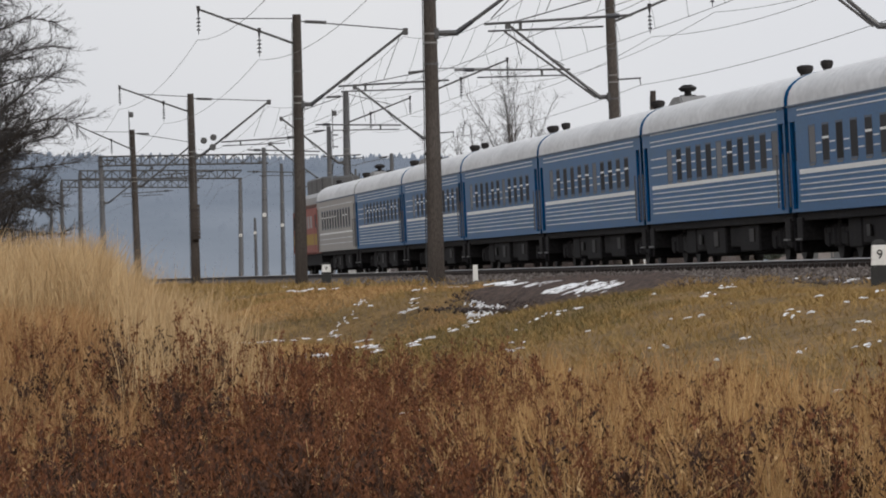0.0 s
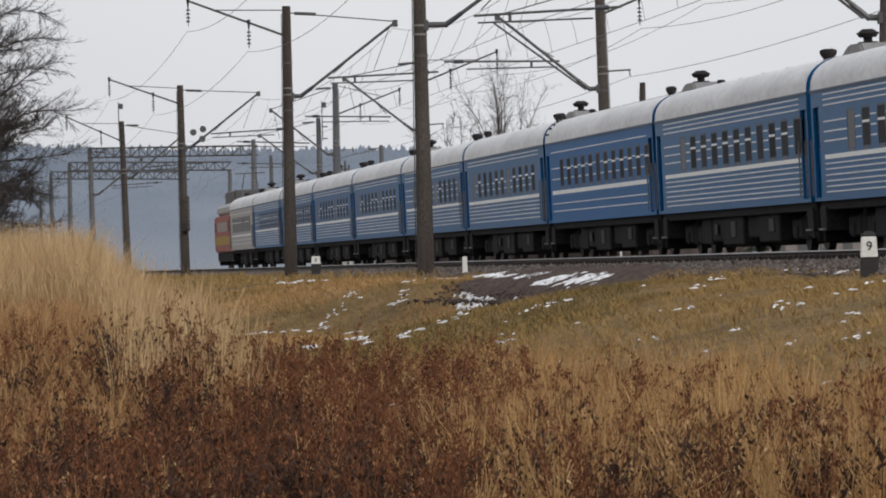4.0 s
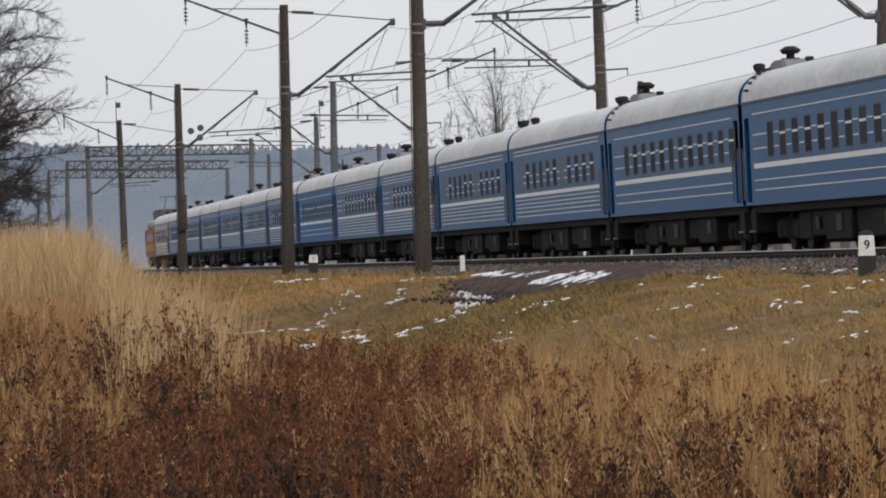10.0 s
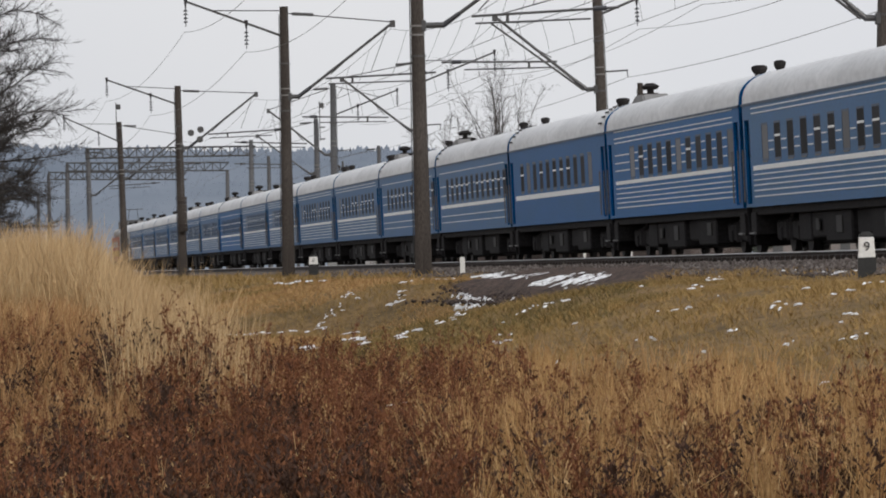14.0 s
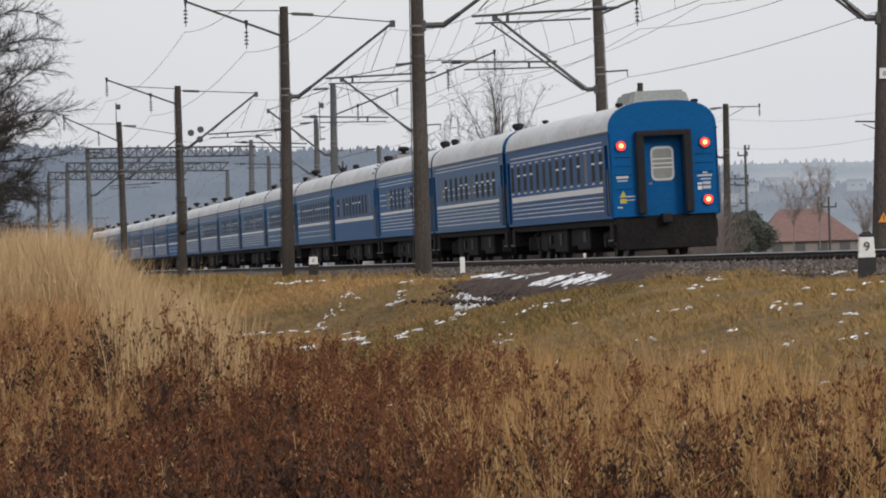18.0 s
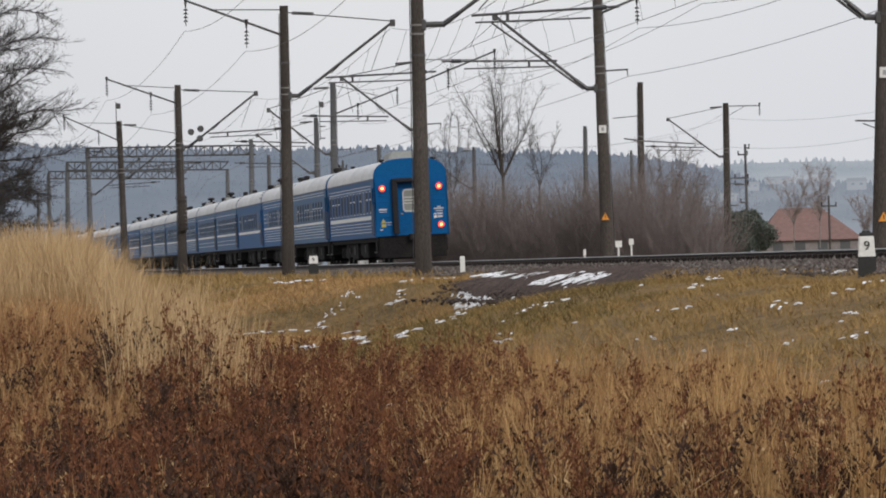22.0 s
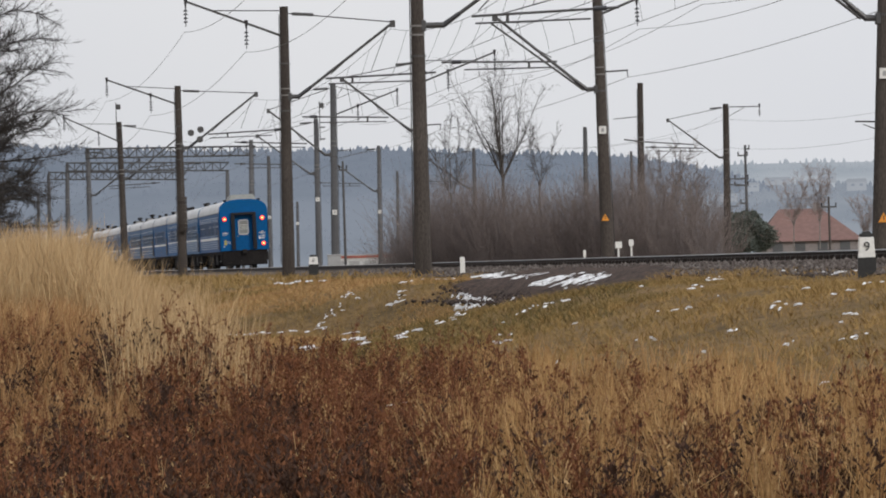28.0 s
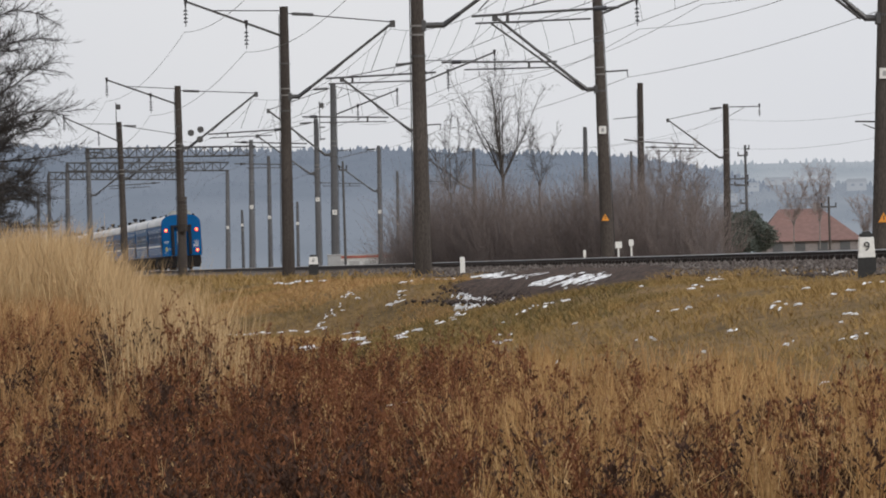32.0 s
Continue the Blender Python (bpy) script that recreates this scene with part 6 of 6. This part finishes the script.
s_rng = np.random.default_rng(70)
stones("ballast_stones", s_rng.uniform(-62, 60, 11000), s_rng.uniform(-7.5, -5.6, 11000), 0.045, 71, "loose grey-brown ballast stones beside the track")
stones("spilled_stones", np.minimum(s_rng.normal(-18, 6.0, 9000), -6.5 + s_rng.normal(0, 1.2, 9000)), -7.3 - np.abs(s_rng.normal(0, 0.85, 9000)), 0.04, 72, "dark gravel spilled down the gully in the bank", M_DARKSTONE)


def gravel_spill():
    """Dark gravel that covers the gully below the track."""
    ss, dd = np.arange(-36.0, 0.1, 0.8), np.arange(-9.5, -6.59, 0.3)
    S, D = np.meshgrid(ss, dd)
    S, D = S.ravel(), D.ravel()
    th = np.interp(S, _s, _th)
    x = np.interp(S, _s, _x) + D * np.cos(th)
    y = np.interp(S, _s, _y) - D * np.sin(th)
    u = np.maximum(np.abs(S + 18) / 18, (-D - 6.6) / 2.9)
    z = ground_z(x, y) + 0.10 - 0.25 * np.clip((u - 0.6) / 0.4 + 0.5 * fbm(S, D, 0.7, 3.0), 0, 1) + 0.04 * fbm(S, D, 2.0, 5.0)
    k = len(ss)
    f = []
    for r in range(len(dd) - 1):
        for q in range(k - 1):
            f.append((r * k + q, r * k + q + 1, (r + 1) * k + q + 1, (r + 1) * k + q))
    tagged(new("gravel_slope", mesh_of("gravel_slope", np.stack((x, y, z), -1), f, M_GRAVEL, True)), "dark gravel slope in a gully of the bank", "gravel", kind="structure")


gravel_spill()


def sliver(rng, v, f, x, y, length, width, height, lift):
    """One ragged sliver of old snow; its length runs up the bank."""
    a0 = rng.normal(0.1, 0.45)
    c, sn = math.cos(a0), math.sin(a0)
    o, stations, P = len(v), 6, []
    for k in range(stations):
        u = k / (stations - 1)
        w = width * (0.12 + math.sin(math.pi * min(max(u, 0.02), 0.98)) ** 0.7) * rng.uniform(0.4, 1.2)
        side = rng.normal(0, width * 0.2)
        for t, hh in ((-0.5, -0.9), (-0.32, 0.7), (0.05, 1.0), (0.5, -0.6)):
            px, py = (u - 0.5) * length, side + t * w
            P.append((x + px * c - py * sn, y + px * sn + py * c, height * hh * (0.3 + 0.8 * math.sin(math.pi * u)) * rng.uniform(0.4, 1.35)))
    P = np.array(P)
    g = ground_z(P[:, 0], P[:, 1])
    v += [(p[0], p[1], gg + lift + p[2]) for p, gg in zip(P, g)]
    for k in range(stations - 1):
        for q in range(3):
            f.append((o + k * 4 + q, o + k * 4 + q + 1, o + k * 4 + q + 5, o + k * 4 + q + 4))
    f.append((o, o + 1, o + 2, o + 3))
    e = o + (stations - 1) * 4
    f.append((e + 3, e + 2, e + 1, e))


def snow():
    rng = np.random.default_rng(80)
    v, f = [], []

    def drift(a, b, n, spread, length, width, lift=0.09, height=0.016):
        """n ragged slivers strewn in small clusters along the stretch from a to b, given as (s, d) of the line."""
        k = 0
        while k < n:
            u = rng.uniform(0, 1)
            sc = a[0] + (b[0] - a[0]) * u + rng.normal(0, spread * 2.0)
            dc = a[1] + (b[1] - a[1]) * u + rng.normal(0, spread)
            for _ in range(rng.integers(1, 4)):
                p = line(sc + rng.normal(0, 0.35), dc + rng.normal(0, length * 0.5))
                sliver(rng, v, f, p.x, p.y, length * rng.uniform(0.3, 1.2), width * rng.uniform(0.4, 1.2), height * rng.uniform(0.4, 1.3), lift)
                k += 1
    # the thin line on the shelf under the ballast, and the broad patch beside it
    drift((-3.0, -7.72), (-15.5, -7.86), 85, 0.05, 0.238, 0.121, 0.10)
    drift((-0.5, -8.4), (-3.0, -7.9), 7, 0.05, 0.140, 0.083, 0.10, 0.01)
    drift((-17.5, -7.92), (-26.0, -7.80), 85, 0.04, 0.266, 0.165, 0.10)
    drift((-18.5, -8.25), (-24.5, -8.02), 60, 0.05, 0.238, 0.154, 0.10)
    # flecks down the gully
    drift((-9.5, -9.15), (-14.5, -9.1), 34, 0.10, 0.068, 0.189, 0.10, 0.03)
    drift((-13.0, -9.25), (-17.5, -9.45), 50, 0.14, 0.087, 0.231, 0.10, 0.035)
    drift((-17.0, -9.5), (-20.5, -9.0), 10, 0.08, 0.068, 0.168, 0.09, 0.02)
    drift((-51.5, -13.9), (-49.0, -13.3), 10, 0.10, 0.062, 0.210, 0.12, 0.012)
    # the edge of the grass past the gully
    drift((-53.2, -12.9), (-53.0, -12.05), 9, 0.07, 0.037, 0.147, 0.13, 0.012)
    drift((-67.0, -15.0), (-66.3, -14.7), 4, 0.05, 0.050, 0.210, 0.16, 0.012)
    # lines at the foot of the bank
    drift((-56.4, -15.2), (-53.0, -14.5), 12, 0.10, 0.074, 0.210, 0.14, 0.014)
    drift((-25.4, -14.0), (-46.0, -15.1), 34, 0.12, 0.099, 0.252, 0.13, 0.016)
    drift((-46.0, -15.1), (-56.0, -15.3), 14, 0.10, 0.087, 0.210, 0.14, 0.016)
    drift((-5.1, -14.0), (-7.0, -12.9), 15, 0.10, 0.168, 0.275, 0.13, 0.012)
    drift((-7.0, -12.9), (-6.0, -11.6), 10, 0.10, 0.126, 0.275, 0.13, 0.012)
    # flecks over the hump of the bank
    drift((-5.3, -11.9), (-4.4, -11.4), 4, 0.08, 0.056, 0.210, 0.12, 0.02)
    drift((-0.6, -10.8), (-4.4, -11.0), 12, 0.22, 0.056, 0.147, 0.12, 0.016)
    drift((-4.3, -9.9), (-7.6, -10.3), 10, 0.25, 0.063, 0.193, 0.12, 0.016)
    drift((22.7, -11.0), (10.1, -10.6), 26, 0.12, 0.099, 0.252, 0.16, 0.016)
    drift((-1.8, -9.55), (-0.6, -8.9), 7, 0.06, 0.112, 0.168, 0.12, 0.012)
    # along the foot of the ballast, nearer and farther
    drift((-60, -7.2), (-46, -7.1), 8, 0.05, 0.182, 0.088, 0.03, 0.010)
    drift((20, -8.6), (75, -8.4), 14, 0.3, 0.155, 0.084, 0.08)
    # stray flecks in the meadow
    for u0, u1, y0, y1, n, lift in ((0.01, 0.08, 62, 100, 12, 0.12), (0.01, 0.08, 52, 66, 12, 0.14), (-0.08, 0.08, 44, 80, 24, 0.22)):
        for _ in range(n):
            y = rng.uniform(y0, y1)
            x = rng.uniform(u0, u1) * y
            s, d = line_coords(np.array([x]), np.array([y]))
            if d[0] > -7.6 or x < -0.042 * y:
                continue
            for _ in range(rng.integers(1, 5)):
                sliver(rng, v, f, x + rng.normal(0, 0.08), y + rng.normal(0, 0.4), rng.uniform(0.02, 0.08) * y / 90, rng.uniform(0.05, 0.15), rng.uniform(0.006, 0.014), lift)
    ob = new("snow_patches", mesh_of("snow_patches", v, f, M_SNOW))
    tagged(ob, "thin broken patches of old white snow on the bank", "snow", kind="stuff")


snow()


# ---- grass ----
def blades(name, pts, zs, height, width, lean, material, label, seed, head=0.0):
    """Grass as bent blades: each of two joints. height: one for all or one a blade."""
    rng = np.random.default_rng(seed)
    n = len(pts)
    h = height * rng.uniform(0.45, 1.15, n)
    a = rng.uniform(0, 2 * math.pi, n)
    w = width * rng.uniform(0.6, 1.4, n)
    # the flat of a blade faces any way
    fx, fy = np.cos(a), np.sin(a)
    lx, ly = rng.normal(0.03, lean, n) * h, rng.normal(0, lean, n) * h
    base = np.stack((pts[:, 0], pts[:, 1], zs - 0.05), -1)
    mid = base + np.stack((lx * 0.35, ly * 0.35, h * 0.6), -1)
    tip = base + np.stack((lx, ly, h), -1)
    off = np.stack((fx * w, fy * w, np.zeros(n)), -1)
    v = np.stack((base - off * 0.4, base + off * 0.4, mid - off * (0.5 + head), mid + off * (0.5 + head), tip), 1)
    f = (np.array([(0, 1, 3), (0, 3, 2), (2, 3, 4)])[None] + (np.arange(n) * 5)[:, None, None]).reshape(-1, 3)
    ob = new(name, fast_mesh(name, v.reshape(-1, 3), f, material))
    return tagged(ob, label, "grass", kind="stuff")


def scatter(n, y0, y1, seed, margin=1.12, power=2.0):
    """Places spread over the field in front of the camera's ground."""
    rng = np.random.default_rng(seed)
    y = (rng.uniform(y0 ** power, y1 ** power, n)) ** (1 / power)
    x = rng.uniform(-0.5, 0.5, n) * 0.162 * y * margin
    return np.stack((x, y), -1), rng


def tufts(p, rng, step, pull):
    """Draws places together into tufts."""
    c = np.round(p / step) * step
    h = np.sin(c[:, 0] * 127.1 + c[:, 1] * 311.7) * 43758.5453
    g = np.sin(c[:, 0] * 269.5 + c[:, 1] * 183.3) * 43758.5453
    c = c + step * 0.8 * (np.stack((h - np.floor(h), g - np.floor(g)), -1) - 0.5)
    u = rng.uniform(0, 1, len(p)) ** 0.6
    return p + (c - p) * (pull * u)[:, None]


def is_straw(p):
    return (-p[:, 0] / p[:, 1] > 0.049 + 0.006 * fbm(p[:, 0], p[:, 1], 0.9, 1.0)) & (p[:, 1] > 52.0 + 2.0 * fbm(p[:, 0], p[:, 1], 0.7, 3.0))


def toe_of_bank(p):
    s, _ = line_coords(p[:, 0], p[:, 1])
    return -17.5 + 2.0 * fbm(p[:, 0], p[:, 1], 0.3, 4.0) + 1.6 * (1 - ramp(s, -80, -45))


def grass_fields():
    p, rng = scatter(340000, 29, 165, 40, power=1.6)
    s, d = line_coords(p[:, 0], p[:, 1])
    scree = (d > -9.35 + 0.5 * fbm(s, d, 1.2, 2.0)) & (s > -36 + 1.5 * (d + 11)) & (s < -1 + 5.0 * (d + 7.6) + 2.0 * fbm(s, d, 0.8, 7.0))
    q = p[(d > toe_of_bank(p)) & ~((d > -7.1) | scree)]
    q = tufts(q, rng, 0.5, 0.22)
    blades("bank_grass", q, ground_z(q[:, 0], q[:, 1]), 0.14 * (1 + 0.7 * fbm(q[:, 0], q[:, 1], 0.5, 6.0)), 0.009, 0.75, M_OLIVE, "short faded olive and straw grass on the bank", 41)
    p, rng = scatter(150000, 50, 140, 53, power=1.6)
    s, d = line_coords(p[:, 0], p[:, 1])
    dark_spots = fbm(p[:, 0] * 0.6, p[:, 1] * 0.28, 0.55, 12.0) + 0.15 * fbm(p[:, 0], p[:, 1], 1.6, 3.0)
    q = p[(d > toe_of_bank(p) - 3.0) & (d < -7.4) & (dark_spots > 0.22) & ~((d > -9.6) & (s > -36) & (s < -4))]
    blades("dark_olive_tufts", q, ground_z(q[:, 0], q[:, 1]), 0.17, 0.010, 0.7, M_DARKOLIVE, "darker olive grass in patches on the bank, hollows' shade in its colour", 54)
    p, rng = scatter(260000, 100, 168, 55)
    s, d = line_coords(p[:, 0], p[:, 1])
    q = p[(d < -8.0) & (d > -15.5) & ~((d > -9.5) & (s < -4)) & (fbm(p[:, 0] * 0.8, p[:, 1] * 0.3, 0.6, 9.0) > -0.25)]
    blades("golden_grass", q, ground_z(q[:, 0], q[:, 1]), 0.16 * (1 + 0.5 * fbm(q[:, 0], q[:, 1], 0.7, 6.0)), 0.012, 0.7, M_PALETAN, "short golden dry grass over the hump of the bank", 56)
    p, rng = scatter(90000, 150, 330, 46)
    s, d = line_coords(p[:, 0], p[:, 1])
    q = p[(d < -7.0) & (d > -40)]
    blades("far_bank_grass", q, ground_z(q[:, 0], q[:, 1]), 0.24 * (1 + 0.5 * fbm(q[:, 0], q[:, 1], 0.6, 6.0)), 0.03, 0.5, M_OLIVE, "short faded grass on the far bank", 47)
    p, rng = scatter(330000, 29, 112, 45, power=1.5)
    s, d = line_coords(p[:, 0], p[:, 1])
    q = p[(d <= toe_of_bank(p)) & ~is_straw(p)]
    q = tufts(q, rng, 0.32, 0.75)
    tall = 0.56 * (1 + 0.55 * fbm(q[:, 0], q[:, 1], 0.8, 6.0)) * np.interp(q[:, 1], [30, 36, 42, 60, 100], [0.8, 0.9, 1.0, 1.0, 0.8])
    dq = line_coords(q[:, 0], q[:, 1])[1]
    tall = tall * (0.30 + 0.70 * ramp(toe_of_bank(q) - dq, 0.0, 9.0))
    blades("dry_grass", q, ground_z(q[:, 0], q[:, 1]), tall, 0.0085, 0.26, M_TAN, "tan and brown withered meadow grass in tufts", 43)
    p, rng = scatter(110000, 30, 62, 48, power=1.5)
    s, d = line_coords(p[:, 0], p[:, 1])
    q = p[(d <= toe_of_bank(p)) & (p[:, 0] / p[:, 1] > 0.012 * fbm(p[:, 0], p[:, 1], 0.5, 9.0))]
    q = tufts(q, rng, 0.45, 0.85)
    blades("tall_dry_grass", q, ground_z(q[:, 0], q[:, 1]), 0.62 * (1 + 0.5 * fbm(q[:, 0], q[:, 1], 0.9, 8.0)), 0.0075, 0.2, M_PALETAN, "taller pale tan grass in loose tufts", 49)
    p, rng = scatter(60000, 44, 62, 51, power=1.5)
    u = -p[:, 0] / p[:, 1]
    q = p[(u > 0.030) & (u < 0.060) & (rng.uniform(0, 1, len(p)) < 0.40 * ramp(u, 0.028, 0.052))]
    q = tufts(q, rng, 0.4, 0.6)
    blades("stray_straw", q, ground_z(q[:, 0], q[:, 1]), 0.95 * (1 + 0.4 * fbm(q[:, 0], q[:, 1], 1.0, 5.0)), 0.0065, 0.14, M_STRAW, "thin tall straw stalks at the edge of a rise", 52)
    p, rng = scatter(300000, 45, 82, 44)
    q = p[is_straw(p)]
    blades("straw_grass", q, ground_z(q[:, 0], q[:, 1]), 0.78 * (1 + 0.25 * fbm(q[:, 0], q[:, 1], 1.1, 2.0)), 0.008, 0.22, M_STRAW, "tall pale straw-coloured dry grass on a rise", 42)


grass_fields()


def weeds(name, n, seed, low, high, piece, spread, material, label, count, where, y1=100):
    """Dead stalks with curled leaves and seed heads. where: how likely a weed stands at a place."""
    rng = np.random.default_rng(seed)
    p, _ = scatter(n, 29, y1, seed + 1, power=1.5)
    s, d = line_coords(p[:, 0], p[:, 1])
    low_side = (p[:, 0] / p[:, 1] > -0.034) | (p[:, 1] < 47.5 + 1.5 * fbm(p[:, 0], p[:, 1], 0.8, 6.0))
    keep = low_side & (rng.uniform(0, 1, len(p)) < where(p)) & (d < toe_of_bank(p) - 0.4) & ~(is_straw(p) & (rng.uniform(0, 1, len(p)) < 0.998))
    p = tufts(p[keep], rng, 0.7, 0.6)
    z = ground_z(p[:, 0], p[:, 1])
    m = len(p)
    h = rng.uniform(low, high, m) * (1 + 0.3 * fbm(p[:, 0], p[:, 1], 1.0, 2.5))
    base = np.stack((p[:, 0], p[:, 1], z - 0.05), -1)
    tip = base + np.stack((rng.normal(0, 0.13, m), rng.normal(0, 0.13, m), h), -1)
    segs = [(b0, t0, 0.005, 0.002) for b0, t0 in zip(base, tip)]
    # side shoots
    root = np.repeat(np.arange(m), 5)
    u = rng.uniform(0.35, 0.9, len(root))
    p0 = base[root] + (tip - base)[root] * u[:, None]
    p1 = p0 + np.stack((rng.normal(0, 0.07, len(root)), rng.normal(0, 0.07, len(root)), rng.uniform(0.06, 0.2, len(root))), -1)
    segs += [(b0, t0, 0.003, 0.0015) for b0, t0 in zip(p0, p1)]
    tagged(new(name + "_stalks", tubes(name + "_stalks", segs, material)), label[0], "weeds", kind="stuff")
    # leaves and seeds along the shoots
    who = np.repeat(np.arange(len(root)), count)
    w = rng.uniform(0, 1.05, len(who))
    c = p0[who] + (p1 - p0)[who] * w[:, None] + rng.normal(0, spread, (len(who), 3))
    r = rng.uniform(0.4, 1.5, len(who)) * piece
    a = rng.uniform(0, 6.283, len(who))
    side = np.stack((np.cos(a), np.sin(a), np.zeros(len(who))), -1)
    up = np.stack((rng.normal(0, 0.5, len(who)), rng.normal(0, 0.5, len(who)), np.ones(len(who))), -1)
    v = np.stack((c - up * (1.3 * r)[:, None], c + side * r[:, None], c + up * (1.6 * r)[:, None], c - side * (0.8 * r)[:, None]), 1) + rng.normal(0, 0.25, (len(who), 4, 3)) * r[:, None, None]
    f0 = np.array([(0, 1, 2), (0, 2, 3)])
    f = (f0[None] + (np.arange(len(who)) * 4)[:, None, None]).reshape(-1, 3)
    tagged(new(name + "_leaves", fast_mesh(name + "_leaves", v.reshape(-1, 3), f, material)), label[1], "weeds", kind="stuff")


def rust_patch(p):
    u = p[:, 0] / p[:, 1]
    return 0.22 - 0.12 * ramp(u, 0.01, 0.04) + 1.0 * np.exp(-((u + 0.02) / 0.03) ** 2 - ((p[:, 1] - 36) / 26) ** 2) + 0.35 * np.exp(-((p[:, 1] - 31) / 8) ** 2) + 0.6 * fbm(p[:, 0], p[:, 1], 0.55, 7.0)


def dark_patch(p):
    u = p[:, 0] / p[:, 1]
    clumps = sum(h * np.exp(-((u - c) / w) ** 2) for c, w, h in ((-0.0225, 0.008, 1.2), (-0.074, 0.010, 1.0), (-0.045, 0.006, 0.8), (0.034, 0.005, 0.8), (0.05, 0.004, 0.65), (0.067, 0.004, 0.6)))
    return 0.9 * clumps * np.exp(-((p[:, 1] - 32) / 4) ** 2) + (1 - 0.6 * ramp(u, 0.0, 0.03)) * (0.10 + 0.85 * np.exp(-((p[:, 1] - 31) / 7) ** 2) + 0.75 * np.exp(-((u + 0.052) / 0.03) ** 2 - ((p[:, 1] - 43) / 5) ** 2) + 0.7 * fbm(p[:, 0], p[:, 1], 0.7, 3.0))


def tan_patch(p):
    u = p[:, 0] / p[:, 1]
    return 0.3 + 0.35 * ramp(u, 0.0, 0.05) + 0.7 * fbm(p[:, 0], p[:, 1], 0.6, 11.0)


weeds("rust_weed", 9000, 60, 0.4, 0.85, 0.0085, 0.016, M_WEED, ("thin dead rust-brown weed stalks", "small rust-brown seeds on dead weeds"), 11, rust_patch)
weeds("dark_weed", 8500, 66, 0.3, 0.7, 0.011, 0.022, M_DARKWEED, ("thin dead dark brown stalks", "shrivelled dark brown leaves on dead stalks"), 11, dark_patch)
weeds("leafy_weed", 8000, 64, 0.3, 0.75, 0.0075, 0.02, M_LEAF, ("thin pale withered stalks in the meadow", "curled tan leaves on withered stalks"), 6, tan_patch)


# ---- what moves ----
def rear_at(t):
    """Metres that the tail of the train has gone past its mark at t seconds."""
    u, v = t - 17.0, t / 16.0 - 1.0
    return 18.78537 * u + 0.063355 * u ** 2 + 0.0013674 * u ** 3 + 1.052 + 1.3404 * v - 2.4997 * v ** 2 - 2.2005 * v ** 3 + 3.5208 * v ** 4


def vehicle_pose(s, half):
    a, b = line(s - half), line(s + half)
    mid = (a + b) / 2
    d = b - a
    return Matrix.Translation(mid) @ Euler((math.atan2(d.z, math.hypot(d.x, d.y)), -0.0203, -math.atan2(d.x, d.y))).to_matrix().to_4x4()


def motions():
    for i, c in enumerate(coaches):
        # the last coach is the longest
        shift, bogie = (-0.865, 9.4) if i == 0 else (0.5, 8.5)
        walk(c, [(t, vehicle_pose(rear_at(t) + shift + CAR * (i + 0.5), bogie)) for t in range(0, 33)])
    walk(loco, [(t, vehicle_pose(rear_at(t) + 0.5 + CAR * 18 + 9.4, 5.0)) for t in range(0, 33)])


motions()
